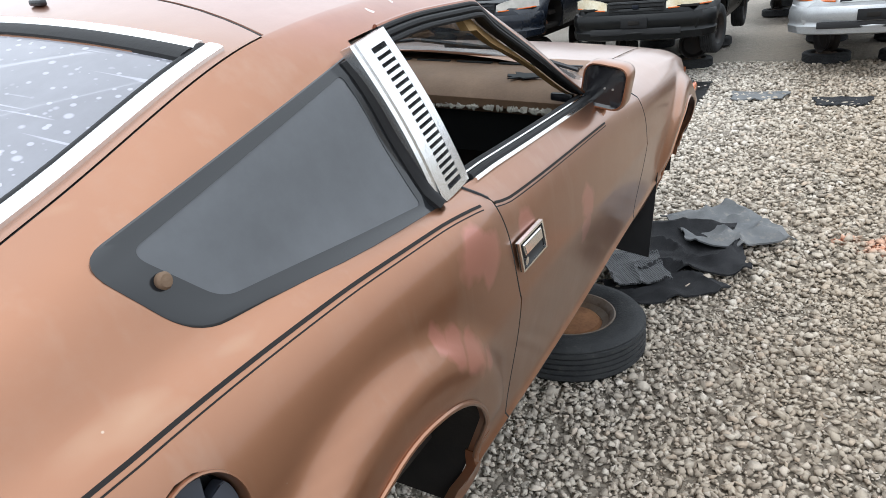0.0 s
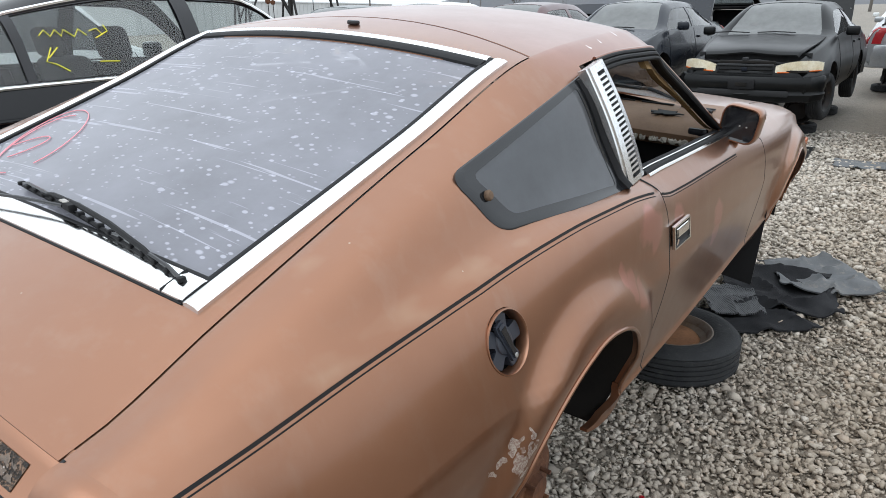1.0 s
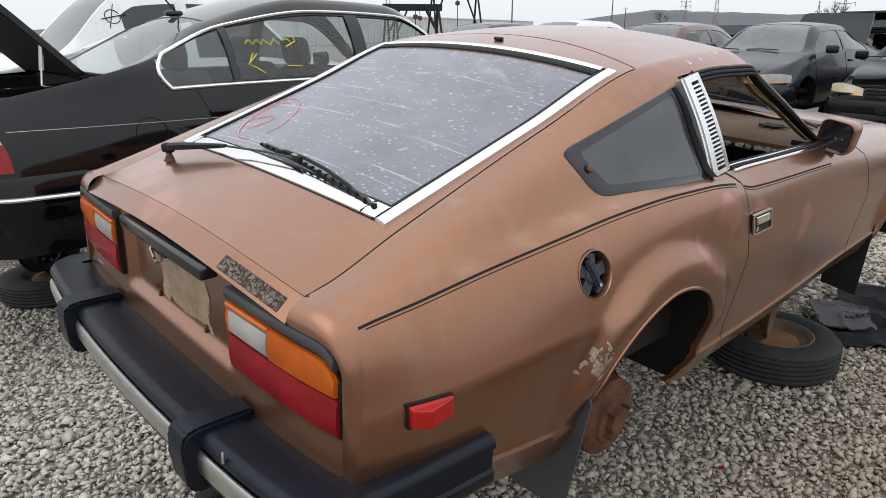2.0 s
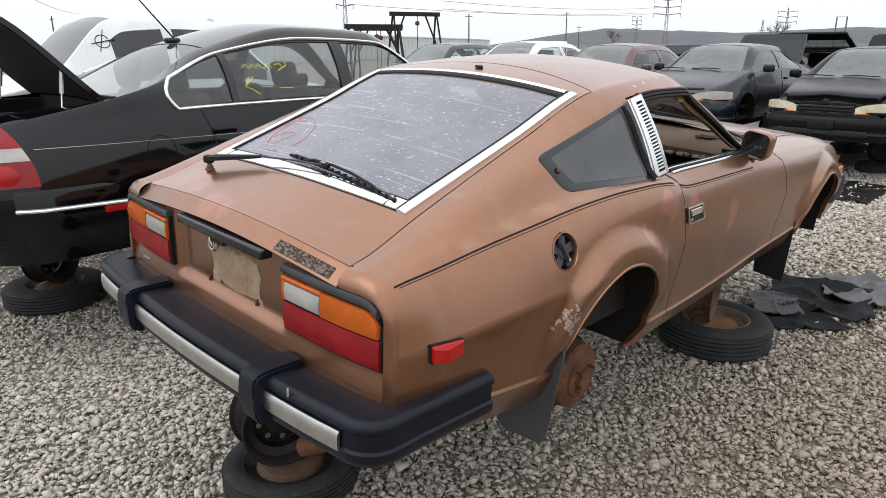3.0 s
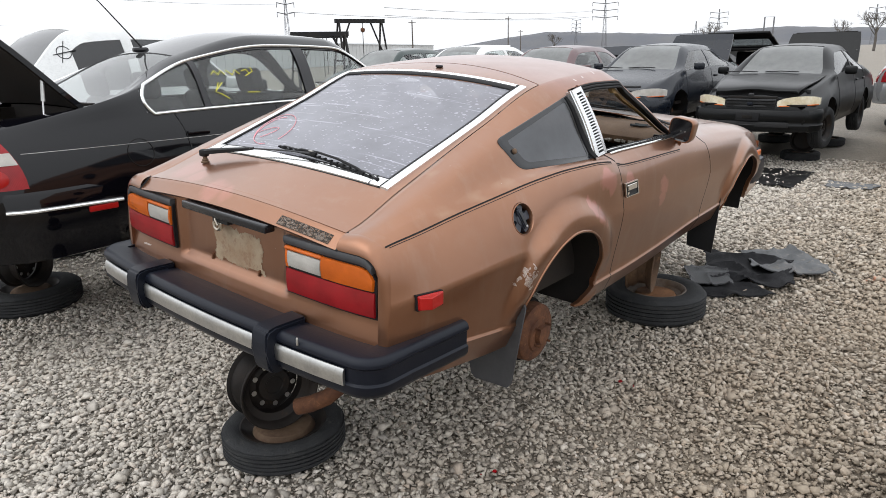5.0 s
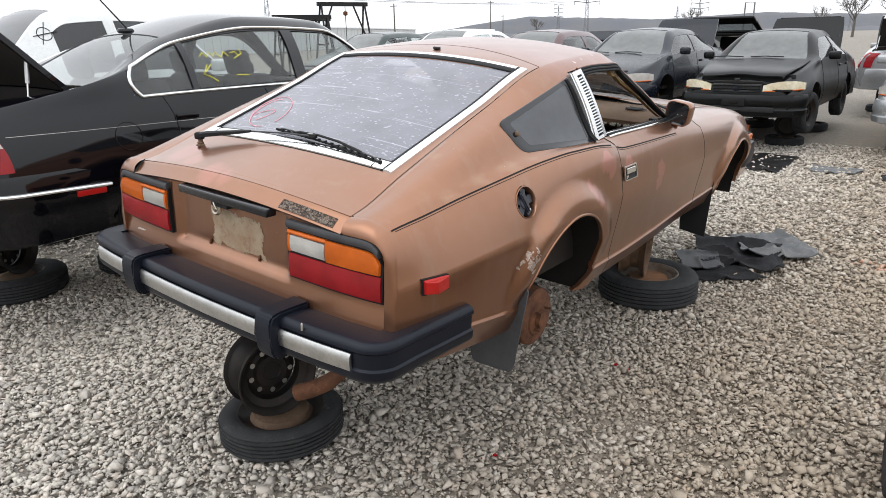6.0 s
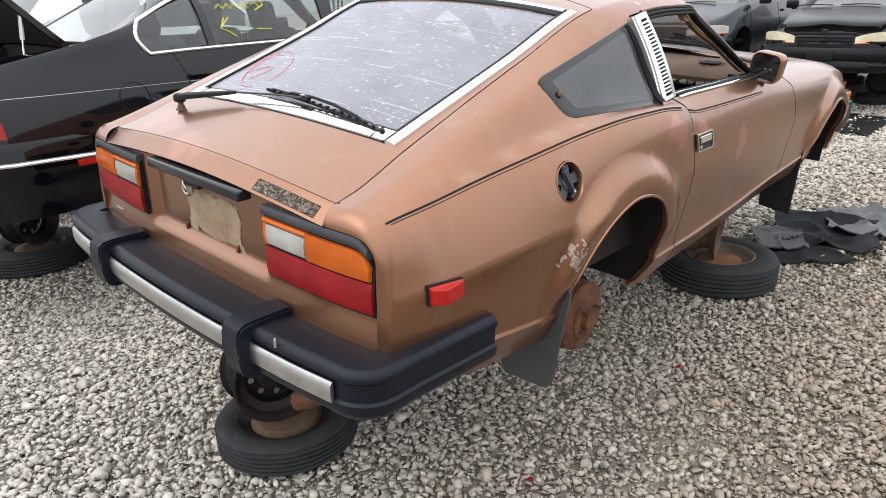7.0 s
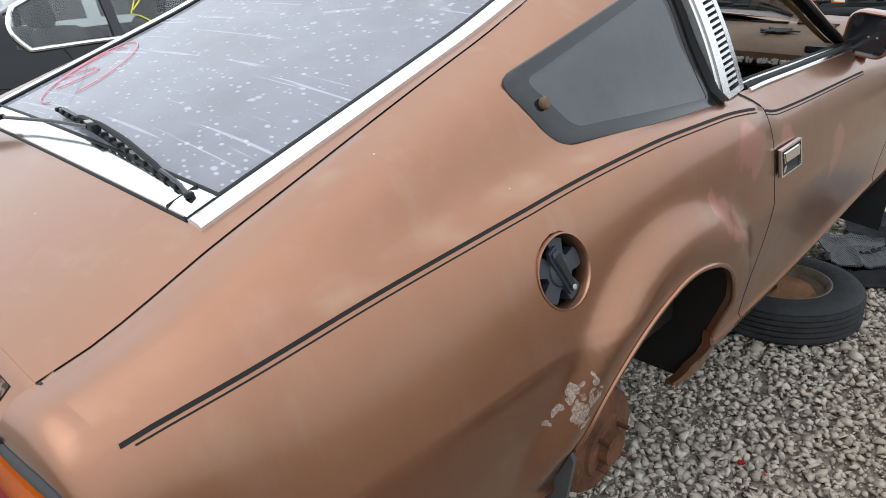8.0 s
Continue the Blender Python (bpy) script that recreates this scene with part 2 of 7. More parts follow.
M = {
    "paint": car_paint(),
    "under": mat("underbody_dirt", (0.009, 0.0085, 0.008), (0.017, 0.014, 0.012), 0.85, 0, 6, 50, 0.3),
    "rubber": mat("black_rubber", (0.009, 0.009, 0.010), (0.014, 0.014, 0.015), 0.6, 0, 8, 90, 0.15),
    "bumper": mat("navy_black_bumper_plastic", (0.006, 0.008, 0.014), (0.009, 0.011, 0.018), 0.38, 0, 3, 110, 0.08, (0.026, 0.027, 0.032), (0.70, 0.92)),
    "chrome": mat("chrome_trim", (0.82, 0.82, 0.81), (0.74, 0.74, 0.73), 0.13, 1.0, 3, 150, 0.0, rough_var=0.05),
    "brushed": mat("scuffed_aluminium", (0.62, 0.62, 0.60), (0.50, 0.50, 0.49), 0.34, 1.0, 14, 90, 0.1, (0.34, 0.33, 0.31), (0.6, 0.8)),
    "satin": mat("satin_anodised_panel", (0.86, 0.87, 0.88), (0.78, 0.79, 0.80), 0.26, 1.0, 5, 140, 0.0, (0.6, 0.6, 0.6), (0.70, 0.95), 0.06, stretch=(1, 1, 0.4)),
    "frit": plain("black_glass_border", (0.016, 0.017, 0.019), 0.10),
    "flap": mat("dusty_mud_flap", (0.05, 0.051, 0.055), (0.075, 0.075, 0.078), 0.6, 0, 5, 60, 0.2, (0.09, 0.088, 0.082), (0.6, 0.85)),
    "cap": plain("filler_cap_plastic", (0.030, 0.034, 0.046), 0.38),
    "dark": plain("matt_black", (0.008, 0.008, 0.009), 0.7),
    "gloss_black": plain("gloss_black_plastic", (0.010, 0.010, 0.012), 0.22),
    "rust": mat("rusty_steel", (0.155, 0.062, 0.026), (0.075, 0.030, 0.016), 0.85, 0.1, 14, 70, 0.5, (0.26, 0.12, 0.055), (0.56, 0.8)),
    "black_tyre": mat("oily_black_tyre", (0.010, 0.010, 0.011), (0.020, 0.019, 0.018), 0.5, 0, 6, 60, 0.6, (0.05, 0.045, 0.04), (0.62, 0.8)),
    "rim": mat("black_steel_rim", (0.020, 0.019, 0.019), (0.035, 0.028, 0.024), 0.5, 0.3, 6, 60, 0.25, (0.10, 0.055, 0.032), (0.60, 0.82)),
    "rust_dust": mat("dusty_rusted_rim", (0.135, 0.085, 0.050), (0.095, 0.055, 0.032), 0.8, 0.1, 7, 60, 0.3, (0.19, 0.13, 0.085), (0.5, 0.8)),
    "tyre": mat("weathered_tyre_rubber", (0.022, 0.023, 0.025), (0.040, 0.041, 0.042), 0.75, 0, 9, 110, 0.8, (0.11, 0.10, 0.09), (0.58, 0.82)),
    "amber": lens("amber_lens", (0.66, 0.135, 0.012), 0.14, 230, 0.5),
    "red": lens("red_lens", (0.30, 0.010, 0.014), 0.2, 120, 0.45),
    "clear": lens("clear_lens", (0.55, 0.53, 0.49), 0.15, 260, 0.6),
    "marker": lens("red_marker_lens", (0.42, 0.010, 0.008), 0.28, 300, 0.15),
    "hatch_glass": glass("spotted_hatch_glass", (0.30, 0.30, 0.32), 0.36, (0.50, 0.50, 0.56), 0.03, True),
    "quarter_glass": glass("dusty_quarter_glass", (0.06, 0.065, 0.075), 0.18, (0.40, 0.42, 0.46), 0.02),
    "shield_glass": glass("windscreen_glass", (0.66, 0.70, 0.70), 0.08),
    "dash": mat("brown_dash_vinyl", (0.20, 0.115, 0.066), (0.15, 0.085, 0.05), 0.6, 0, 5, 120, 0.2),
    "interior": mat("dark_interior", (0.016, 0.014, 0.013), (0.028, 0.022, 0.018), 0.8, 0, 5, 60, 0.2),
    "foam": mat("torn_foam", (0.55, 0.50, 0.44), (0.38, 0.33, 0.28), 0.9, 0, 30, 120, 0.5),
    "stripe": mat("dark_pinstripe", (0.012, 0.011, 0.011), (0.020, 0.016, 0.014), 0.7, 0, 8, 90, 0.0, (0.10, 0.05, 0.03), (0.68, 0.82)),
    "pink": plain("pink_marker_ink", (0.78, 0.30, 0.34), 0.6),
    "yellow": plain("yellow_marker_ink", (0.75, 0.72, 0.06), 0.6),
    "brass": plain("worn_chrome_lock", (0.55, 0.50, 0.42), 0.3, 1.0),
    "glue": mat("emblem_glue_residue", (0.020, 0.018, 0.016), (0.060, 0.046, 0.036), 0.5, 0.0, 60, 160, 0.9, (0.24, 0.15, 0.10), (0.53, 0.60), bump_dist=0.01),
    "stain": mat("number_plate_dust", (0.36, 0.29, 0.20), (0.27, 0.175, 0.105), 0.65, 0, 9, 60, 0.1, (0.20, 0.105, 0.06), (0.52, 0.74)),
}


# ---- mesh helpers ----
def curve(*pts):
    """A smooth monotone curve through (y, value) pairs."""
    xs, ys = [p[0] for p in pts], [p[1] for p in pts]
    k = len(xs)
    d = [(ys[i + 1] - ys[i]) / (xs[i + 1] - xs[i]) for i in range(k - 1)]
    t = [d[0]] + [0.0 if d[i - 1] * d[i] <= 0 else 2 * d[i - 1] * d[i] / (d[i - 1] + d[i]) for i in range(1, k - 1)] + [d[-1]]

    def f(x):
        if x <= xs[0]:
            return ys[0] + t[0] * (x - xs[0])
        if x >= xs[-1]:
            return ys[-1] + t[-1] * (x - xs[-1])
        i = 0
        while x > xs[i + 1]:
            i += 1
        h = xs[i + 1] - xs[i]
        q = (x - xs[i]) / h
        return ((1 + 2 * q) * (1 - q) ** 2 * ys[i] + q * (1 - q) ** 2 * h * t[i] + q * q * (3 - 2 * q) * ys[i + 1] + q * q * (q - 1) * h * t[i + 1])
    return f


class Loft:
    """A car's skin: rails along y, joined across by a smooth section. u = 0 at the centre line, 1 at the first rail, and so on outwards and down."""

    def __init__(self, centre, rails, warp=None, flare=None, sharp=None):
        self.centre, self.rails, self.warp, self.flare, self.cache = centre, rails, warp or (lambda s, u: 0.0), flare, {}
        self.sharp = sharp or [0.0] * len(rails)

    def section(self, y):
        key = round(y, 5)
        if key not in self.cache:
            pts = [Vector((fx(y), fz(y))) for fx, fz in self.rails]
            ghost = Vector((2 * pts[0].x - pts[1].x - 0.05, 2 * pts[0].y - pts[1].y + 0.02)) * 0.5 + Vector((pts[0].x - 0.1, pts[0].y + 0.01)) * 0.5
            ext = [ghost] + pts + [2 * pts[-1] - pts[-2]]
            hs = [max(1e-4, (ext[i + 1] - ext[i]).length) for i in range(len(ext) - 1)]
            tan = [((ext[i] - ext[i - 1]) / hs[i - 1] * hs[i] + (ext[i + 1] - ext[i]) / hs[i] * hs[i - 1]) / (hs[i - 1] + hs[i]) for i in range(1, len(ext) - 1)]
            way = [(ext[i + 1] - ext[i]) / hs[i] for i in range(len(ext) - 1)]
            into = [t.lerp(way[i], k) for i, (t, k) in enumerate(zip(tan, self.sharp))]
            out = [t.lerp(way[i + 1], k) for i, (t, k) in enumerate(zip(tan, self.sharp))]
            self.cache[key] = (self.centre(y), pts, hs[1:-1], into, out)
        return self.cache[key]

    def raw(self, y, u):
        zc, pts, hs, into, out = self.section(y)
        if u <= 1:
            return Vector((pts[0].x * u, y, pts[0].y + (zc - pts[0].y) * (1 - u * u)))
        i = min(int(u) - 1, len(hs) - 1)
        q, h = u - 1 - i, hs[i]
        v = (1 + 2 * q) * (1 - q) ** 2 * pts[i] + q * (1 - q) ** 2 * h * out[i] + q * q * (3 - 2 * q) * pts[i + 1] + q * q * (q - 1) * h * into[i + 1]
        p = Vector((v.x, y, v.y))
        if self.flare:
            p.x += self.flare(p.y, p.z) if u > 3 else 0
        return p

    def at(self, s, u):
        a = abs(u)
        p = self.raw(s + self.warp(s, a), a)
        return p if u >= 0 else Vector((-p.x, p.y, p.z))

    def normal(self, y, u):
        e = 0.004
        a = self.raw(y + e, u) - self.raw(y - e, u)
        b = self.raw(y, min(u + 0.02, len(self.rails) - 0.001)) - self.raw(y, max(u - 0.02, 0))
        nn = a.cross(b)
        return -nn.normalized() if nn.length > 1e-9 else Vector((0, 0, 1))

    def find(self, y, z, lo=3.0, hi=None):
        """u of the side at that height."""
        hi = hi or float(len(self.rails))
        for _ in range(26):
            mid = (lo + hi) / 2
            if self.raw(y, mid).z > z:
                lo = mid
            else:
                hi = mid
        return (lo + hi) / 2

    def side(self, y, z, out=0.0):
        u = self.find(y, z)
        p = self.raw(y, u)
        return p + self.normal(y, u) * out if out else p

    def top(self, x, y, out=0.0):
        zc, pts = self.section(y)[:2]
        k = x / pts[0].x
        return Vector((x, y, pts[0].y + (zc - pts[0].y) * (1 - k * k) + out))


class Sub:
    """A part with pieces of its own: the first mesh made under it becomes the part, and the rest hang from that one."""

    def __init__(self, name, label, parent):
        self.name, self.label, self.parent, self.ob = name, label, parent, None


def part(name, bm, material, parent=None, label="", smooth=True, bevel=0.0):
    first = isinstance(parent, Sub) and parent.ob is None
    sub = parent
    if first:
        name, label, parent = sub.name, sub.label, sub.parent
    elif isinstance(parent, Sub):
        parent = sub.ob
    me = bpy.data.meshes.new(name)
    bmesh.ops.recalc_face_normals(bm, faces=bm.faces)
    bm.to_mesh(me)
    bm.free()
    for q in ([material] if not isinstance(material, (list, tuple)) else material):
        me.materials.append(q)
    if smooth:
        me.polygons.foreach_set("use_smooth", [True] * len(me.polygons))
        me.set_sharp_from_angle(angle=radians(38))
    ob = new(name, me)
    if first:
        sub.ob = ob
    if parent:
        ob.parent = parent
    if label:
        ob["label"] = label
    if bevel:
        md = ob.modifiers.new("bevel", "BEVEL")
        md.width, md.segments, md.limit_method = bevel, 2, "ANGLE"
    return ob


def thing(name, m, label, category, group="", kind=""):
    ob = new(name)
    ob.matrix_basis = m
    ob.empty_display_size = 0.1
    return tagged(ob, label, category, group, kind)


def grid(f, us, vs, keep=None, bm=None, closed=False):
    """A quad sheet over the points f(u, v)."""
    bm = bm or bmesh.new()
    rows = [[None] * len(vs) for _ in us]

    def vert(i, j):
        if rows[i][j] is None:
            rows[i][j] = bm.verts.new(f(us[i], vs[j]))
        return rows[i][j]
    for i in range(len(us) - 1):
        for j in range(len(vs) - 1):
            if keep and not keep((us[i] + us[i + 1]) / 2, (vs[j] + vs[j + 1]) / 2):
                continue
            q = [vert(i, j), vert(i + 1, j), vert(i + 1, j + 1), vert(i, j + 1)]
            try:
                bm.faces.new(q)
            except ValueError:
                pass
    return bm


def flange(bm, move):
    """Turns the free edges of a sheet over, so that it has a visible thickness: move(co) gives the inner point."""
    edges = [e for e in bm.edges if e.is_boundary]
    ret = bmesh.ops.extrude_edge_only(bm, edges=edges)
    for g in ret["geom"]:
        if isinstance(g, bmesh.types.BMVert):
            g.co = move(g.co.copy())
    return bm


def box(sx, sy, sz, at=(0, 0, 0), rot=None, bm=None, bevel=0.0, seg=2):
    own = bmesh.new()
    bmesh.ops.create_cube(own, size=1)
    for v in own.verts:
        v.co = Vector((v.co.x * sx, v.co.y * sy, v.co.z * sz))
    if bevel:
        bmesh.ops.bevel(own, geom=own.edges[:], offset=bevel, segments=seg, affect="EDGES", profile=0.5)
    m = Matrix.Translation(at) @ (rot.to_4x4() if rot is not None else Matrix())
    bmesh.ops.transform(own, matrix=m, verts=own.verts)
    return join(bm, own)


def join(bm, own):
    if bm is None:
        return own
    idx = [bm.verts.new(v.co) for v in own.verts]
    own.verts.index_update()
    for f in own.faces:
        try:
            bm.faces.new([idx[v.index] for v in f.verts])
        except ValueError:
            pass
    own.free()
    return bm


def lathe(profile, seg=40, m=None, bm=None, closed=False):
    """Spins (radius, height) points round z."""
    own = bmesh.new()
    rings = []
    for r, z in profile:
        rings.append([own.verts.new((r * math.cos(2 * math.pi * k / seg), r * math.sin(2 * math.pi * k / seg), z)) for k in range(seg)])
    pairs = list(zip(rings, rings[1:])) + ([(rings[-1], rings[0])] if closed else [])
    for a, b in pairs:
        for k in range(seg):
            own.faces.new((a[k], a[(k + 1) % seg], b[(k + 1) % seg], b[k]))
    if not closed:
        for ring, (r, z) in ((rings[0], profile[0]), (rings[-1], profile[-1])):
            if r > 1e-4:
                own.faces.new(ring)
    if m is not None:
        bmesh.ops.transform(own, matrix=m, verts=own.verts)
    return join(bm, own)


def tube(path, r, seg=10, bm=None, caps=True):
    """A round bar along points; r may be a list."""
    own = bmesh.new()
    pts = [Vector(p) for p in path]
    rs = r if isinstance(r, (list, tuple)) else [r] * len(pts)
    rings, ref = [], None
    for i, p in enumerate(pts):
        d = (pts[min(i + 1, len(pts) - 1)] - pts[max(i - 1, 0)]).normalized()
        if ref is None:
            ref = d.orthogonal().normalized()
        ref = (ref - d * ref.dot(d)).normalized()
        side = d.cross(ref)
        rings.append([own.verts.new(p + (ref * math.cos(2 * math.pi * k / seg) + side * math.sin(2 * math.pi * k / seg)) * rs[i]) for k in range(seg)])
    for a, b in zip(rings, rings[1:]):
        for k in range(seg):
            own.faces.new((a[k], a[(k + 1) % seg], b[(k + 1) % seg], b[k]))
    if caps:
        own.faces.new(rings[0]), own.faces.new(rings[-1])
    return join(bm, own)


def sweep(path, profile, bm=None, closed=False):
    """Carries a closed profile of (out, up) along plan points (x, y); out lies to the right of the way."""
    own = bmesh.new()
    rings, k = [], len(path)
    for i, p in enumerate(path):
        a, b = Vector(path[max(i - 1, 0)][:2]), Vector(path[min(i + 1, k - 1)][:2])
        d = (b - a).normalized()
        o = Vector((d.y, -d.x))
        rings.append([own.verts.new((p[0] + o.x * q[0], p[1] + o.y * q[0], q[1])) for q in profile])
    m = len(profile)
    for a, b in zip(rings, rings[1:]):
        for j in range(m):
            own.faces.new((a[j], a[(j + 1) % m], b[(j + 1) % m], b[j]))
    own.faces.new(rings[0]), own.faces.new(rings[-1])
    return join(bm, own)


def prism(outline, depth, place, bm=None, bevel=0.0):
    """A flat outline of (a, b) points made solid; place(a, b, d) gives the point at depth d."""
    own = bmesh.new()
    f = [own.verts.new(place(a, b, 0.0)) for a, b in outline]
    g = [own.verts.new(place(a, b, depth)) for a, b in outline]
    own.faces.new(f), own.faces.new(g)
    for i in range(len(f)):
        j = (i + 1) % len(f)
        own.faces.new((f[i], f[j], g[j], g[i]))
    if bevel:
        bmesh.ops.bevel(own, geom=[e for e in own.edges if len(set(e.verts) & set(g)) == 2], offset=bevel, segments=2, affect="EDGES")
    return join(bm, own)


def steps(a, b, k):
    return [a + (b - a) * i / k for i in range(k + 1)]


# ---- the bronze coupe ----
FILLER = (0.872, 1.217, 0.059)
ARCHES = ((1.197, 0.775, 0.330), (3.69, 0.765, 0.330))


def z_flare(y, z):
    """A broad rolled flare: highest a little way out from the opening, then a quick fall to the side panel."""
    add = 0.0
    for cy, cz, r in ARCHES:
        e = math.hypot(y - cy, z - cz) - r
        k = max(0.0, min(1.0, (0.130 - e) / 0.070))
        add += (0.031 * k * k * (3 - 2 * k) - 0.006 * max(0.0, min(1.0, (0.045 - e) / 0.045)) ** 2) * max(0.0, min(1.0, (z - 0.80) / 0.12))
    return add


def tail_y(x):
    return 0.152 + 0.032 * (abs(x) / 0.76) ** 4


def fold_y(x, z):
    """The upper edge of the tail leans forward over the lamps."""
    return tail_y(x) + 0.045 * max(0.0, min(1.0, (z - 1.02) / 0.2))


GAP_R = curve((0, -0.04), (3, -0.04), (3.6, -0.02), (4, 0.0), (5, 0.035), (6, 0.06), (7, 0.065), (8, 0.09))
GAP_F = curve((0, -0.13), (3, -0.13), (4, -0.06), (5, 0.02), (6, 0.0), (7, -0.01))


def z_warp(s, u):
    w = GAP_R(u) * math.exp(-((s - 1.64) / 0.11) ** 2) + GAP_F(u) * math.exp(-((s - 2.88) / 0.12) ** 2)
    if u < 2:
        w = (0.05 - 0.11 * min(u, 1) ** 2) * math.exp(-((s - 1.42) / 0.10) ** 2) * (1 if u <= 1 else 2 - u) + w * max(0, u - 1)
    if s < 0.2:
        p = ZL.raw(0.19, u)
        return fold_y(p.x, p.z) - s
    return w


ZL = Loft(
    curve((0.16, 1.283), (0.25, 1.310), (0.46, 1.383), (0.967, 1.545), (1.34, 1.690), (1.6, 1.730), (1.9, 1.745), (2.11, 1.722), (2.3, 1.645), (2.6, 1.512), (2.87, 1.392), (3.3, 1.355), (3.8, 1.30), (4.2, 1.23), (4.5, 1.12)),
    [
        (curve((0.16, 0.566), (0.233, 0.564), (0.46, 0.552), (0.95, 0.540), (1.36, 0.540), (2.0, 0.53), (2.06, 0.540), (2.6, 0.662), (2.78, 0.635), (2.95, 0.615), (4.5, 0.56)),
         curve((0.16, 1.254), (0.233, 1.266), (0.46, 1.346), (0.95, 1.518), (1.36, 1.657), (1.6, 1.682), (1.95, 1.697), (2.06, 1.662), (2.25, 1.557), (2.6, 1.364), (2.78, 1.348), (2.95, 1.338), (3.3, 1.318), (3.75, 1.288), (4.1, 1.233), (4.5, 1.10))),
        (curve((0.16, 0.632), (0.45, 0.648), (0.937, 0.622), (1.449, 0.600), (1.97, 0.612), (2.2, 0.668), (2.45, 0.738), (2.62, 0.735), (3.0, 0.69), (4.2, 0.66), (4.5, 0.62)),
         curve((0.16, 1.252), (0.233, 1.270), (0.45, 1.332), (0.937, 1.480), (1.449, 1.628), (1.75, 1.655), (1.94, 1.654), (2.02, 1.616), (2.2, 1.505), (2.45, 1.354), (2.62, 1.337), (3.0, 1.320), (3.4, 1.303), (3.75, 1.277), (4.1, 1.222), (4.5, 1.07))),
        (curve((0.16, 0.690), (0.45, 0.703), (0.7, 0.699), (0.98, 0.704), (1.5, 0.738), (2.0, 0.752), (2.4, 0.757), (2.62, 0.757), (3.0, 0.748), (3.7, 0.745), (4.5, 0.68)),
         curve((0.16, 1.242), (0.233, 1.258), (0.45, 1.298), (0.7, 1.334), (0.98, 1.358), (1.25, 1.365), (1.5, 1.358), (2.0, 1.354), (2.4, 1.352), (2.62, 1.335), (3.0, 1.297), (3.4, 1.28), (3.75, 1.25), (4.1, 1.19), (4.5, 1.03))),
        (curve((0.16, 0.727), (0.235, 0.728), (0.38, 0.730), (0.55, 0.731), (0.73, 0.734), (0.9, 0.739), (1.08, 0.750), (1.25, 0.763), (1.43, 0.775), (1.6, 0.785), (1.9, 0.792), (2.4, 0.795), (2.95, 0.792), (3.7, 0.776), (4.5, 0.70)),
         curve((0.16, 1.226), (0.235, 1.241), (0.38, 1.259), (0.55, 1.283), (0.73, 1.305), (0.9, 1.325), (1.08, 1.340), (1.25, 1.348), (1.43, 1.347), (1.56, 1.338), (1.73, 1.306), (2.4, 1.293), (2.95, 1.265), (3.4, 1.24), (3.75, 1.20), (4.5, 0.98))),
        (curve((0.16, 0.780), (0.3, 0.806), (0.45, 0.818), (0.6, 0.823), (0.9, 0.826), (1.3, 0.830), (1.7, 0.832), (2.4, 0.826), (2.9, 0.820), (3.7, 0.808), (4.2, 0.775), (4.5, 0.72)),
         curve((0.16, 1.06), (0.5, 1.078), (0.9, 1.092), (1.5, 1.10), (2.9, 1.095), (3.7, 1.06), (4.5, 0.92))),
        (curve((0.16, 0.784), (0.3, 0.799), (0.5, 0.809), (0.9, 0.790), (1.6, 0.786), (2.2, 0.790), (2.9, 0.796), (3.7, 0.778), (4.5, 0.715)),
         curve((0.16, 0.895), (0.5, 0.858), (0.9, 0.803), (1.4, 0.776), (1.78, 0.776), (2.2, 0.790), (2.9, 0.834), (4.5, 0.85))),
        (curve((0.16, 0.790), (0.3, 0.805), (0.5, 0.815), (0.9, 0.796), (1.6, 0.792), (2.2, 0.796), (2.9, 0.802), (3.7, 0.782), (4.5, 0.715)),
         curve((0.16, 0.883), (0.5, 0.845), (0.9, 0.790), (1.4, 0.763), (1.78, 0.763), (2.2, 0.777), (2.9, 0.821), (4.5, 0.84))),
        (curve((0.16, 0.745), (0.5, 0.765), (0.9, 0.757), (1.6, 0.752), (2.9, 0.755), (3.7, 0.77), (4.5, 0.70)),
         curve((0.16, 0.77), (0.5, 0.730), (0.9, 0.690), (1.6, 0.672), (2.2, 0.684), (2.9, 0.722), (4.5, 0.73))),
    ], z_warp, z_flare, [0.0, 0.0, 0.6, 0.30, 0.62, 0.9, 0.9, 0.0])

car = thing("sports_coupe", pose(-0.0775, 0.0235, 0.0224, -0.08, 3.44, 0.57),
            "faded bronze two-door hatchback coupe without wheels, propped on wheel stands", "car")

U_TOP = steps(0, 0.80, 6) + [0.88, 0.94, 0.9925]
U_SIDE = [1.0075] + steps(1.0075, 2, 5)[1:] + [2.14, 2.32, 2.5, 2.68, 2.86, 3.0] + steps(3, 4, 3)[1:] + steps(4, 5, 14)[1:] + steps(5, 6, 14)[1:] + steps(6, 7, 3)[1:] + steps(7, 8, 3)[1:]
S_ALL = sorted(set([0.19, 0.27, 0.31] + [round(0.35 + 0.04 * i, 4) for i in range(4)] + [0.51] + [round(0.55 + 0.0175 * i, 4) for i in range(41)] + [1.27, 1.285, 1.31, 1.335, 1.36, 1.385, 1.416, 1.424, 1.44, 1.46, 1.48, 1.5, 1.525, 1.55, 1.575, 1.6, 1.62, 1.637, 1.643, 1.68, 1.72]
                   + [round(1.78 + 0.06 * i, 4) for i in range(6)] + [2.1, 2.16, 2.22, 2.3, 2.38, 2.44, 2.50, 2.56, 2.6, 2.68, 2.76, 2.82, 2.876, 2.884, 2.92, 2.97] + [round(3.02 + 0.02 * i, 4) for i in range(60)] + [4.26, 4.34, 4.42, 4.5]))


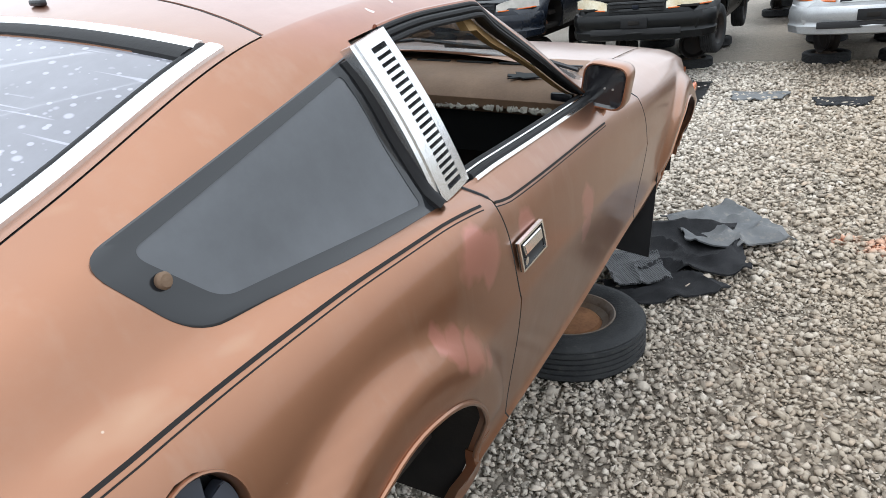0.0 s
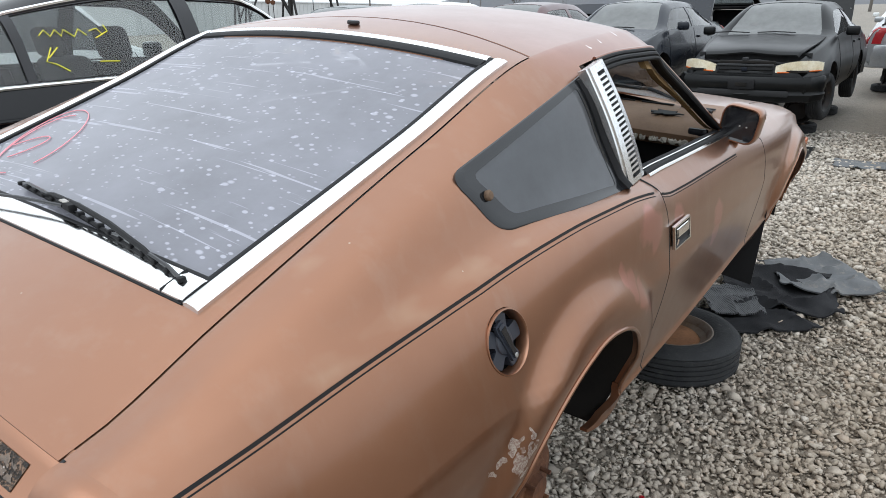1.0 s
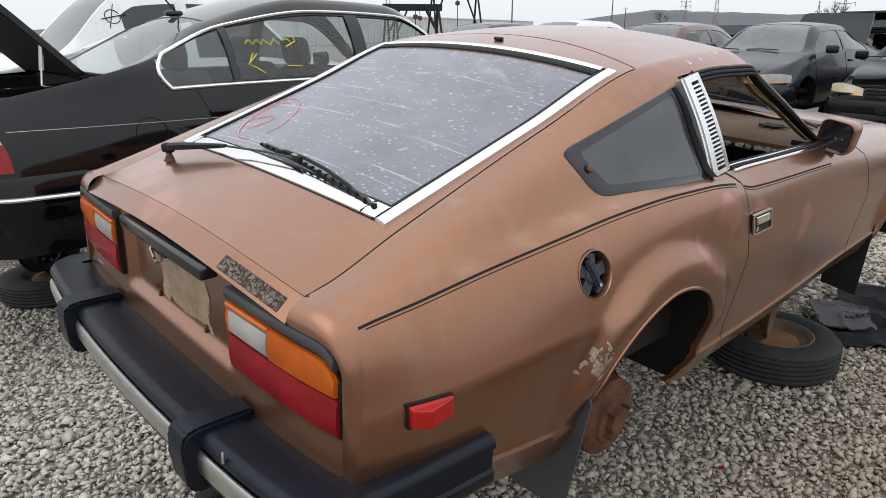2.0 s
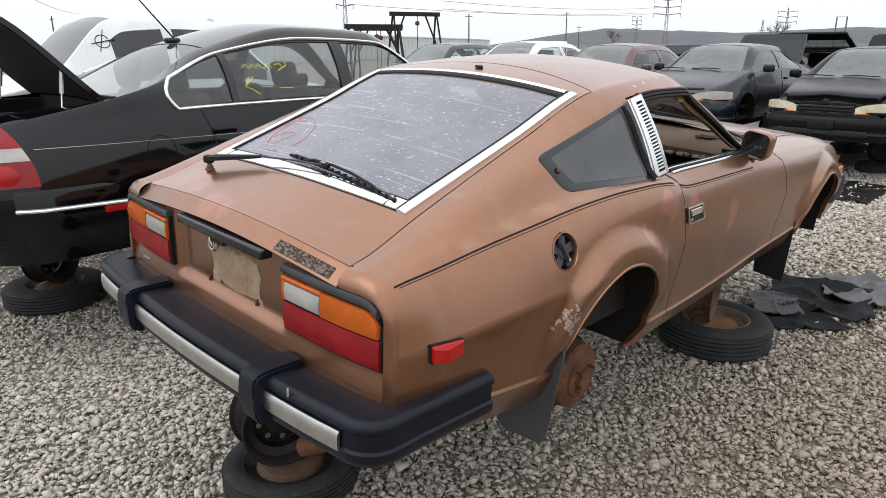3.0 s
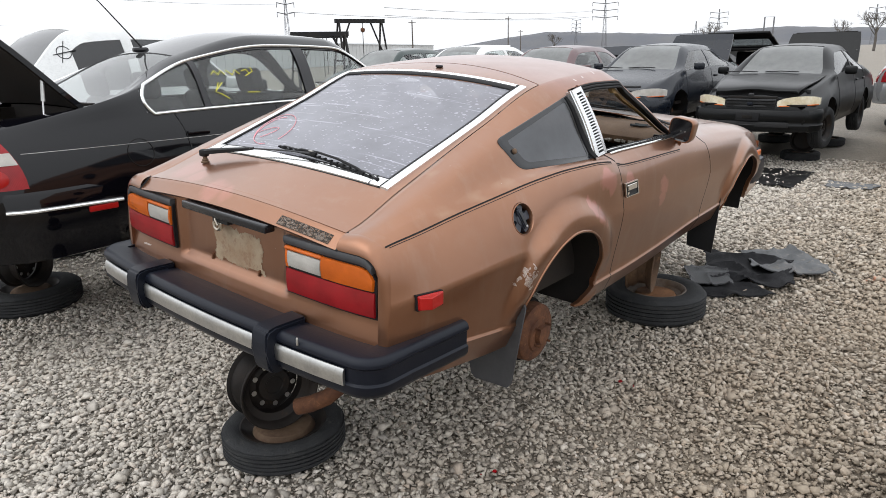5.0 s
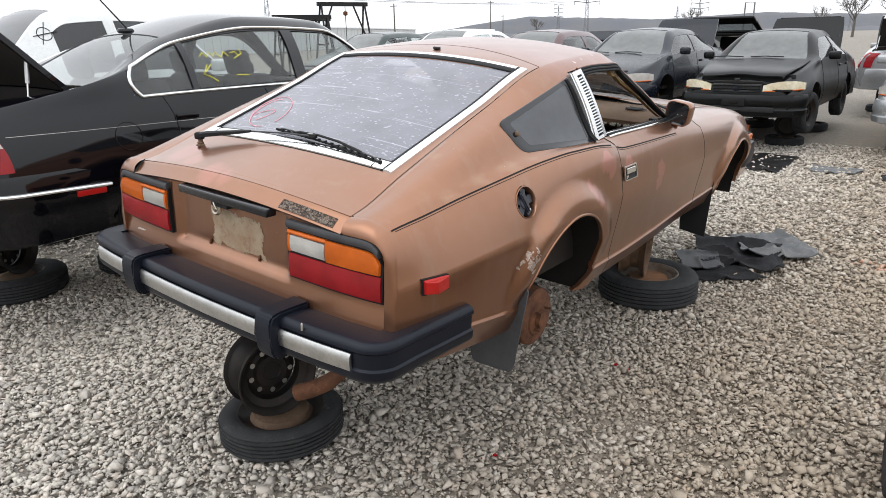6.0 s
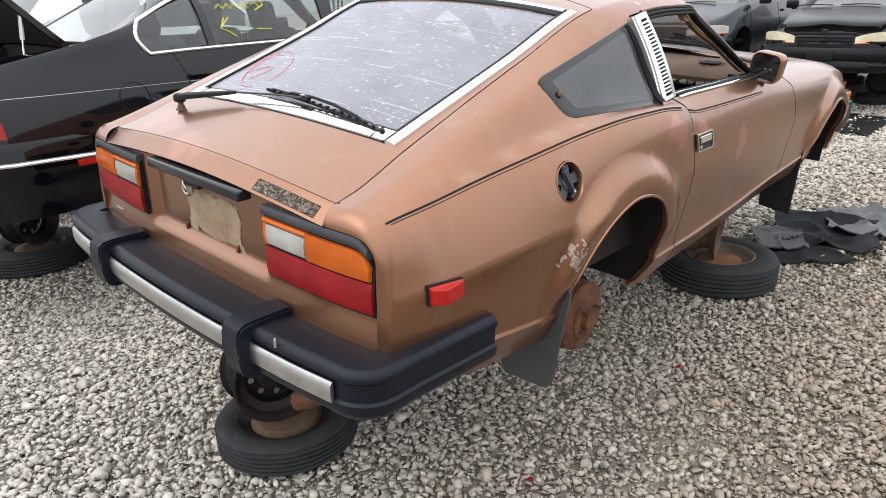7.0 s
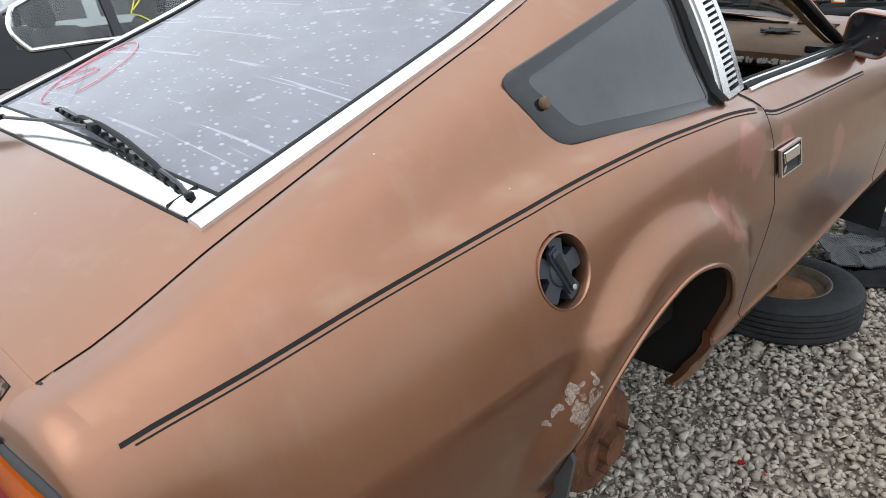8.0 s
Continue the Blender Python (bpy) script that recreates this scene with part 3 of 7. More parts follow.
def cut_arches(bm, loft, arches):
    def inside(co):
        for cy, cz, r in arches:
            if abs(co.x) > 0.5 and (co.y - cy) ** 2 + (co.z - cz) ** 2 < r * r:
                return cy, cz, r
        return None
    dead = [f for f in bm.faces if all(inside(v.co) for v in f.verts)]
    bmesh.ops.delete(bm, geom=dead, context="FACES")
    for v in bm.verts:
        a = inside(v.co)
        if a:
            cy, cz, r = a
            d = Vector((v.co.y - cy, v.co.z - cz))
            d = d.normalized() * r if d.length > 1e-6 else Vector((0, r))
            sgn = 1 if v.co.x > 0 else -1
            v.co.y, v.co.z = cy + d.x, cz + d.y
            v.co.x = sgn * loft.side(v.co.y, v.co.z).x
    return bm


def inward(depth, mid=1.12):
    return lambda co: co + (Vector((0, co.y, mid)) - co).normalized() * depth


def shell_keep(s, u):
    a = abs(u)
    if s > 2.88 or (1.637 < s < 1.643 and a > 3) or 0.9925 < a < 1.0075 and s < 1.42:
        return False
    if a < 1 and (s < 1.424 or s > 2.1):
        return False
    if a > 3 and s > 1.64:
        return False
    if 2 < a < 3 and 1.5 < s < 2.44:
        return False
    if 2.14 < a < 2.86 and 1.0 < s < 1.5:
        return False
    return True


u_all = sorted(set([-u for u in U_TOP + U_SIDE] + U_TOP + U_SIDE))
bm = grid(ZL.at, S_ALL, u_all, shell_keep)
cut_arches(bm, ZL, ARCHES[:1] + (FILLER,))
flange(bm, inward(0.014))
part("body_shell", bm, M["paint"], car, "faded bronze quarter panels with an oxidised reddish roof")

# hatch, its glass and trim
bm = grid(ZL.at, S_ALL, [-u for u in reversed(U_TOP)] + U_TOP[1:], lambda s, u: s < 1.416 and not (abs(u) < 0.88 and 0.47 < s < 1.25))
flange(bm, inward(0.014))
hatch = part("hatch", bm, M["paint"], car, "bronze rear hatch lid with scratches and primer patches")


def lip(x, t):
    p = ZL.raw(0.19, abs(x) / ZL.rails[0][0](0.19))
    z, y, f = p.z, tail_y(x), fold_y(x, p.z)
    ahead = ZL.top(x, f + 0.02)
    return Vector((x, *((f + 0.02, ahead.z + 0.0006), (f + 0.006, z + (ahead.z - z) * 0.35), (f - 0.004, z - 0.0025), (f - 0.010, z - 0.009), (y - 0.004, z - 0.043), (y + 0.006, z - 0.052), (y + 0.03, z - 0.05))[t]))


part("hatch_lip", grid(lip, steps(-0.5650, 0.5650, 24), range(7)), M["paint"], hatch)
GX = curve((0.44, 0.514), (1.33, 0.520))
def bow(x):
    return -0.022 * (1 - (x / 0.5) ** 2)


def pane_pt(t, k):
    x = k * 0.496
    y0, y1 = 0.485 + bow(x), 1.272 - 0.4 * bow(x)
    return ZL.top(x, y0 + (y1 - y0) * t, -0.002)


bm = grid(pane_pt, steps(0, 1, 20), steps(-1, 1, 16))
part("hatch_glass", bm, M["hatch_glass"], hatch, "large spotted and dusty rear window")


def strip(outer, inner, h, bm=None, low=-0.006):
    """A raised strip between two rows of points on the top skin."""
    bm = bm or bmesh.new()
    rows = []
    for a, b in zip(outer, inner):
        rows.append([bm.verts.new(Vector(p) + Vector((0, 0, z))) for p, z in ((a, low), (a, h * 0.7), (Vector(a).lerp(Vector(b), 0.25), h), (Vector(a).lerp(Vector(b), 0.75), h), (b, h * 0.6), (b, low))])
    for r, q in zip(rows, rows[1:]):
        for j in range(5):
            bm.faces.new((r[j], r[j + 1], q[j + 1], q[j]))
    for r in (rows[0], rows[-1]):
        bm.faces.new(r)
    return bm


for sgn in (1, -1):
    ys = steps(0.4485, 1.294, 18)
    part("side_trim", strip([ZL.top(sgn * GX(y), y) for y in ys], [ZL.top(sgn * (GX(y) - 0.034), y) for y in ys], 0.008), M["chrome"], hatch, "bright window trim")
    part("side_seal", strip([ZL.top(sgn * (GX(y) - 0.034), y) for y in ys], [ZL.top(sgn * (GX(y) - 0.046), y) for y in ys], 0.005), M["rubber"], hatch)
xs = steps(-0.477, 0.477, 18)
part("lower_trim", strip([ZL.top(x, 0.452 + bow(x)) for x in xs], [ZL.top(x, 0.500 + bow(x)) for x in xs], 0.008), M["chrome"], hatch, "bright window trim")
part("lower_seal", strip([ZL.top(x, 0.4490 + bow(x)) for x in xs], [ZL.top(x, 0.4525 + bow(x)) for x in xs], 0.002), M["rubber"], hatch)
part("glass_seal", strip([ZL.top(x, 0.4995 + bow(x)) for x in xs], [ZL.top(x, 0.509 + bow(x)) for x in xs], 0.004), M["rubber"], hatch)
for x in (-0.43, 0.43):
    part("trim_seam", strip([ZL.top(x - 0.0012, y) for y in (0.446, 0.496)], [ZL.top(x + 0.0012, y) for y in (0.446, 0.496)], 0.0088), M["dark"], hatch)
part("upper_trim", strip([ZL.top(x, 1.298 - 0.4 * bow(x)) for x in xs], [ZL.top(x, 1.276 - 0.4 * bow(x)) for x in xs], 0.008), M["chrome"], hatch, "bright window trim")
part("upper_seal", strip([ZL.top(x, 1.276 - 0.4 * bow(x)) for x in xs], [ZL.top(x, 1.246 - 0.4 * bow(x)) for x in xs], 0.007), M["rubber"], hatch)
part("washer_nozzle", box(0.035, 0.016, 0.012, ZL.top(0.0, 1.378, 0.006), bevel=0.004), M["gloss_black"], hatch)

# rear wiper
wiper = Sub("rear_wiper", "black rear wiper resting on the hatch edge", car)
pv = ZL.top(-0.385, 0.352)
bm = lathe([(0.0, 0.0), (0.018, 0.0), (0.018, 0.005), (0.012, 0.008), (0.013, 0.014), (0.009, 0.018), (0.009, 0.036), (0.0, 0.038)], 14, Matrix.Translation(pv))
part("wiper_pivot", bm, M["rust_dust"], wiper)
part("pivot_cap", box(0.036, 0.030, 0.030, pv + Vector((-0.004, 0, 0.040)), Euler((0, 0, 0.35)).to_matrix(), bevel=0.009), M["rubber"], wiper)
arm_a, arm_b, arm_c = pv + Vector((0.006, 0.003, 0.046)), ZL.top(-0.17, 0.430, 0.034), ZL.top(0.095, 0.486, 0.024)
own = bmesh.new()
rings = []
for t, hw, hh in ((0.0, 0.014, 0.010), (0.08, 0.017, 0.012), (0.45, 0.012, 0.010), (0.9, 0.008, 0.007), (1.0, 0.006, 0.005)):
    p, d = arm_a.lerp(arm_b, t), (arm_b - arm_a).normalized()
    o = d.cross(Vector((0, 0, 1))).normalized()
    rings.append([own.verts.new(p + o * hw * i + Vector((0, 0, hh * j))) for i, j in ((-1, -0.8), (-1, 0.5), (-0.6, 1), (0.6, 1), (1, 0.5), (1, -0.8))])
for ra, rb in zip(rings, rings[1:]):
    for j in range(6):
        own.faces.new((ra[j], ra[(j + 1) % 6], rb[(j + 1) % 6], rb[j]))
own.faces.new(rings[0]), own.faces.new(rings[-1])
part("wiper_arm", own, mat("flaking_black_arm_paint", (0.010, 0.010, 0.011), (0.016, 0.016, 0.017), 0.35, 0, 18, 120, 0.2, (0.30, 0.29, 0.28), (0.66, 0.70)), wiper, "black arm with flaking paint")
part("arm_rod", tube([arm_b, arm_b.lerp(arm_c, 0.6) + Vector((0, 0, 0.003)), arm_c], 0.0034, 8), M["gloss_black"], wiper)
bl = [ZL.top(-0.112 + 0.557 * k, 0.514 - 0.040 * k, 0.007) for k in steps(0, 1, 16)]
part("wiper_blade", tube(bl, [0.003] + [0.0045] * 15 + [0.003], 6), M["rubber"], wiper)
part("blade_bridge", tube([bl[3] + Vector((0, 0, 0.004)), bl[4] + Vector((0, 0, 0.013)), bl[7] + Vector((0, 0, 0.020)), bl[10] + Vector((0, 0, 0.020)), bl[13] + Vector((0, 0, 0.012)), bl[14] + Vector((0, 0, 0.004))], 0.005, 6), M["rubber"], wiper)
for i, j in ((0, 6), (10, 16)):
    part("blade_claw", tube([bl[i] + Vector((0, 0, 0.002)), bl[i + 1] + Vector((0, 0, 0.010)), bl[j - 1] + Vector((0, 0, 0.010)), bl[j] + Vector((0, 0, 0.002))], 0.0038, 6), M["gloss_black"], wiper)
for i in range(0, 17):
    part("blade_rib", box(0.010, 0.013, 0.008, bl[i] + Vector((0, 0, 0.004)), bevel=0.002), M["rubber"], wiper)
part("wiper_clip", box(0.046, 0.016, 0.014, arm_c + Vector((0.006, 0.006, 0.0)), Euler((0, 0, -0.1)).to_matrix(), bevel=0.003), M["rubber"], wiper)
part("clip_chip", box(0.020, 0.010, 0.002, arm_c + Vector((0.0, 0.004, 0.008)), Euler((0, 0, -0.1)).to_matrix()), M["clear"], wiper, "pale worn patch")

# roof gap shadow channel and rear tail
def tail(x, z):
    y = tail_y(x) + 0.014 - 0.20 * max(0.0, 1.0 - z)
    inset = max(0.0, min(1.0, (0.318 - abs(x)) / 0.03, (z - 0.985) / 0.03))
    y += 0.022 * inset * inset * (3 - 2 * inset)
    return Vector((x, y, z))


def tail_in(t, z):
    lim = min(0.772, ZL.side(0.21, min(max(z, 0.83), 1.245)).x - 0.006)
    under = ZL.raw(0.19, min(1.0, abs(t) / ZL.rails[0][0](0.19))).z - 0.050
    return tail(math.copysign(min(abs(t), lim), t), min(z, under))


bm = grid(tail_in, steps(-0.775, 0.775, 110), steps(0.86, 1.245, 34))
part("tail_panel", bm, M["paint"], car, "bronze tail panel with a number plate recess")
def dusty(x, z):
    edge = min(x + 0.125, 0.178 - x, z - 1.012, 1.172 - z)
    return edge > 0.012 + 0.016 * noise.noise((x * 24, z * 24, 3)) + 0.008 * noise.noise((x * 90, z * 90, 5))


bm = grid(lambda x, z: tail(x, z) - Vector((0, 0.0012, 0)), steps(-0.13, 0.182, 70), steps(1.005, 1.178, 40), dusty)
part("plate_mark", bm, M["stain"], car, "pale dusty mark where the number plate was")
bar = part("plate_lamp_bar", box(0.485, 0.045, 0.030, (0.02, 0.150, 1.222), bevel=0.006), M["gloss_black"], car, "black number plate lamp bar with peeling paint")
part("lamp_bracket", box(0.09, 0.03, 0.022, (-0.005, 0.155, 1.198), bevel=0.004), M["dark"], bar)
for x, z in ((0.145, 1.022), (-0.131, 1.022)):
    part("plate_bolt", box(0.009, 0.012, 0.026, (x, 0.185, z), Euler((0, 0.3, 0)).to_matrix(), bevel=0.004), M["rust"], car)
lock = part("hatch_lock", lathe([(0.024, -0.004), (0.026, 0.004), (0.020, 0.010), (0.013, 0.008), (0.012, 0.002), (0.0, 0.002)], 22, Matrix.Translation((-0.03, 0.150, 1.178)) @ pose(0, 0, 0, 90, 0, 0)), M["brass"], car, "chrome hatch lock pulled from its hole")
part("lock_hasp", tube([(-0.03, 0.138, 1.208), (-0.012, 0.128, 1.200), (-0.004, 0.130, 1.185), (-0.018, 0.136, 1.172)], 0.004, 6), M["brass"], lock)
rng = random.Random(4)
bm = bmesh.new()


def badge_pt(x, t, out=0.0012):
    a, b = lip(x, 3), lip(x, 4)
    d = b - a
    return a.lerp(b, t) + Vector((0, -abs(d.z), -abs(d.y))).normalized().reflect(Vector((0, 0, 1))) * out


for k in range(70):
    x, t = rng.uniform(0.296, 0.520), rng.uniform(0.22, 0.76)
    h = rng.uniform(0.002, 0.006)
    own = [badge_pt(x + dx, t + dt, 0.0022) for dx, dt in ((-h * rng.uniform(0.6, 2), -0.06), (h, -0.10 * rng.random()), (h * rng.uniform(0.6, 2), 0.07), (-h, 0.11 * rng.random()))]
    f = bm.faces.new([bm.verts.new(q) for q in own])
part("badge_shadow", grid(badge_pt, steps(0.290, 0.526, 24), steps(0.14, 0.84, 4)), M["glue"], hatch, "dark unfaded strip under a missing badge")
tagged(part("badge_residue", bm, mat("pale_torn_glue", (0.17, 0.12, 0.085), (0.06, 0.048, 0.04), 0.6, 0, 90, 200, 0.3, (0.55, 0.50, 0.46), (0.58, 0.66)), hatch, "torn glue residue of a missing badge", smooth=False), kind="stuff")


# tail lamps
def lamp_piece(sgn, x0, x1, zb, zt, out, k=14):
    def f(x, t):
        return Vector((sgn * x, tail_y(x) - out + 0.004 * (2 * t - 1) ** 2, zb(x) + (zt(x) - zb(x)) * t))
    bm = grid(f, steps(x0, x1, k), steps(0, 1, 4))
    return flange(bm, lambda co: co + Vector((0, 0.035, 0)))


for sgn in (1, -1):
    lamp = Sub("tail_lamp", "amber, clear and red tail lamp with a black rubber surround", car)
    top = curve((0.3, 1.188), (0.66, 1.186), (0.708, 1.178), (0.730, 1.158), (0.744, 1.128))
    part("lamp_frame", lamp_piece(sgn, 0.332, 0.744, lambda x: 1.013, lambda x: top(x) + 0.008, 0.001), M["rubber"], lamp)
    part("top_rubber", lamp_piece(sgn, 0.332, 0.728, lambda x: top(x) + 0.002, lambda x: top(x) + 0.027, 0.008), M["flap"], lamp, "grey-black rubber strip")
    red = part("stop_lens", lamp_piece(sgn, 0.340, 0.739, lambda x: 1.022, lambda x: 1.104, 0.009), M["red"], lamp, "dull red lens")
    part("turn_lens", lamp_piece(sgn, 0.505, 0.735, lambda x: 1.110, lambda x: top(x) - 0.006, 0.012), M["amber"], lamp, "amber lens")
    part("turn_lens_edge", lamp_piece(sgn, 0.340, 0.505, lambda x: top(x) - 0.017, lambda x: top(x) - 0.004, 0.0108), M["amber"], lamp, "amber lens")
    part("turn_lens_side", lamp_piece(sgn, 0.340, 0.351, lambda x: 1.110, lambda x: top(x) - 0.018, 0.0105), M["amber"], lamp, "amber lens")
    part("reverse_lens", lamp_piece(sgn, 0.352, 0.500, lambda x: 1.114, lambda x: top(x) - 0.02, 0.0112), M["clear"], lamp, "ribbed clear lens")

# the body's own rounded edge round the lamps and down the corners
def lamp_edge(u, p):
    """The point of the lamp's outline beside the edge of the skin at u."""
    if u <= 3.0:
        return Vector((p.x, 0, top(p.x) + 0.029))
    if u >= 4.5:
        return Vector((0.750, 0, p.z))
    t = (u - 3.0) / 1.5
    a, c, e = Vector((ZL.raw(0.19, 3.0).x, 0, top(ZL.raw(0.19, 3.0).x) + 0.029)), Vector((0.744, 0, 1.206)), Vector((0.750, 0, ZL.raw(0.19, 4.5).z))
    return (1 - t) ** 2 * a + 2 * t * (1 - t) * c + t * t * e


for sgn in (1, -1):
    def corner(u, t):
        p = ZL.at(0.19, u)
        e = lamp_edge(u, p)
        low = min(tail_y(e.x) - 0.004, p.y - 0.012)
        c, d = 1 - math.cos(t * math.pi / 16), math.sin(t * math.pi / 16)
        q = Vector((p.x + (e.x - p.x) * c, p.y + 0.001 + (low - p.y) * d, p.z + (e.z - p.z) * c + 0.0008)) if t < 9 else Vector((e.x - 0.004, low + 0.035, e.z))
        return Vector((sgn * q.x, q.y, q.z))
    part("corner_edge", grid(corner, [1.0075] + steps(1.1, 3, 10) + steps(3.0, 4.5, 12)[1:] + steps(4.5, 6.4, 14)[1:], range(10)), M["paint"], car)

# bumper
bumper = Sub("rear_bumper", "navy black plastic rear bumper with bright metal strips", car)


def bumper_path(off=0.0):
    pts = []
    for k in [0.508, 0.506] + steps(0.50, 0.16, 8):
        pts.append((0.842 - 0.02 * max(0, (0.3 - k)), k))
    for a in steps(12, 78, 7):
        pts.append((0.734 + 0.105 * math.cos(radians(a)), 0.155 - 0.105 * math.sin(radians(a))))
    for x in steps(0.70, 0.0, 10):
        pts.append((x, 0.012 + 0.038 * (x / 0.72) ** 2))
    right = pts
    return [(-x, y) for x, y in right] + list(reversed(right[:-1]))


path = bumper_path()
prof = [(-0.095, 0.9335), (-0.09, 0.934), (-0.024, 0.9365), (-0.016, 0.936), (-0.006, 0.931), (0.000, 0.922), (0.002, 0.916), (0.002, 0.908), (-0.005, 0.900), (-0.005, 0.852), (0.003, 0.846), (0.002, 0.822), (-0.008, 0.805), (-0.024, 0.798), (-0.095, 0.802)]
part("bumper_cover", sweep(path, prof), M["bumper"], bumper)
part("bumper_shelf", grid(lambda x, t: Vector((x, 0.085 + 0.03 * (x / 0.72) ** 2 + 0.10 * t, 0.9325 - 0.01 * t)), steps(-0.74, 0.74, 16), steps(0, 1, 3)), M["bumper"], bumper)


def bump_y(x):
    return 0.012 + 0.038 * (x / 0.72) ** 2


for x0, x1 in ((-0.735, -0.425), (-0.345, 0.345), (0.425, 0.735)):
    pth = [(x, bump_y(x)) for x in steps(x0, x1, 10)]
    part("bright_strip", sweep(pth, [(0.002, 0.840), (0.010, 0.843), (0.013, 0.866), (0.012, 0.890), (0.006, 0.899), (0.002, 0.899)]), M["brushed"], bumper, "scuffed bright metal strip")
for sgn in (1, -1):
    g = [(-0.03, 0.950), (0.10, 0.953), (0.13, 0.946), (0.142, 0.926), (0.142, 0.87), (0.135, 0.81), (0.115, 0.788), (0.02, 0.785)]
    bm = prism([(a, b) for a, b in g], 0.078, lambda a, b, d: Vector((sgn * (0.347 + d), 0.125 - a, b)))
    bmesh.ops.bevel(bm, geom=bm.edges[:], offset=0.007, segments=2, affect="EDGES")
    part("bumper_guard", bm, M["bumper"], bumper, "black rubber bumper guard")
# scrawl on the glass
for cx, cy, rx, ry, a0, a1, tw in ((-0.335, 0.675, 0.165, 0.085, -150, 175, 128), (-0.325, 0.660, 0.15, 0.080, -20, 120, 128), (-0.36, 0.62, 0.075, 0.04, -100, 95, 60)):
    pts = []
    for a in steps(a0, a1, 30):
        px_, py_ = rx * math.cos(radians(a)), ry * math.sin(radians(a))
        pts.append(ZL.top(cx + px_ * math.cos(radians(tw)) - py_ * math.sin(radians(tw)), cy + px_ * math.sin(radians(tw)) + py_ * math.cos(radians(tw)), 0.0005))
    part("ink_scrawl", tube(pts, 0.0013, 5), M["pink"], hatch, "pink marker scrawl")
part("broken_stud", lathe([(0.004, 0), (0.004, 0.022), (0.002, 0.026), (0, 0.026)], 8, Matrix.Translation((0.52, bump_y(0.52) - 0.004, 0.922))), M["brushed"], bumper)

# louvred pillar panels, quarter windows
CORN = (Vector((0.634, 1.434, 1.630)), Vector((0.615, 1.567, 1.645)), Vector((0.737, 1.507, 1.348)), Vector((0.728, 1.648, 1.358)))


def louvre_pt(a, b, d, sgn):
    p = CORN[0].lerp(CORN[1], a).lerp(CORN[2].lerp(CORN[3], a), b)
    q = p + Vector((0.93, 0, 0.36)) * (d + 0.010 * math.sin(math.pi * b) + 0.006 * math.sin(math.pi * a))
    return Vector((sgn * q.x, q.y, q.z))


def slab(sgn, a0, a1, b0, b1, d0, d1, bm):
    c = [louvre_pt(a, b, d, sgn) for d in (d0, d1) for a, b in ((a0, b0), (a1, b0), (a1, b1), (a0, b1))]
    v = [bm.verts.new(p) for p in c]
    for q in ((0, 1, 2, 3), (4, 5, 6, 7), (0, 1, 5, 4), (1, 2, 6, 5), (2, 3, 7, 6), (3, 0, 4, 7)):
        bm.faces.new([v[i] for i in q])


# the quarter glass is nearly flat: x = a + b y + c z through points near its corners
_q = [ZL.raw(y, ZL.find(y, z, 1.3, 3.6)) for y, z in ((1.45, 1.60), (1.50, 1.37), (1.02, 1.38), (0.93, 1.475))]
Q_PLANE = np.linalg.lstsq(np.array([(1, p.y, p.z) for p in _q]), np.array([p.x for p in _q]), rcond=None)[0].tolist()


def on_quarter(y, z, out, sgn):
    u = ZL.find(y, z, 1.3, 3.6)
    p = ZL.raw(y, u) + ZL.normal(y, u) * out
    flat = Q_PLANE[0] + Q_PLANE[1] * y + Q_PLANE[2] * z + out
    return Vector((sgn * max(0.25 * p.x + 0.75 * flat, p.x), p.y, p.z))


def rounded(corners, k=7):
    """Corner points (y, z, radius) joined into one outline with rounded corners and points along the edges."""
    out, n_ = [], len(corners)
    for i in range(n_):
        a, c, d = (Vector(corners[(i + q) % n_][:2]) for q in (-1, 0, 1))
        r = corners[i][2]
        p, q = c + (a - c).normalized() * r, c + (d - c).normalized() * r
        out += [(1 - t) ** 2 * p + 2 * t * (1 - t) * c + t * t * q for t in steps(0, 1, k)]
        e = d + (c - d).normalized() * corners[(i + 1) % n_][2]
        out += [q.lerp(e, t) for t in steps(0, 1, 7)[1:-1]]
    return out


def loops(rings, place, bm=None):
    bm = bm or bmesh.new()
    rows = [[bm.verts.new(place(p.x, p.y, i)) for p in r] for i, r in enumerate(rings)]
    for a, c in zip(rows, rows[1:]):
        for j in range(len(a)):
            q = (j + 1) % len(a)
            bm.faces.new((a[j], a[q], c[q], c[j]))
    return bm, rows


Q_OUT = rounded([(1.468, 1.618, 0.012), (1.520, 1.354, 0.012), (0.990, 1.366, 0.045), (0.912, 1.480, 0.040)])
Q_IN = rounded([(1.418, 1.590, 0.010), (1.466, 1.367, 0.010), (1.045, 1.388, 0.025), (0.968, 1.472, 0.022)])
Q_MID = sum(Q_IN, Vector((0, 0))) / len(Q_IN)


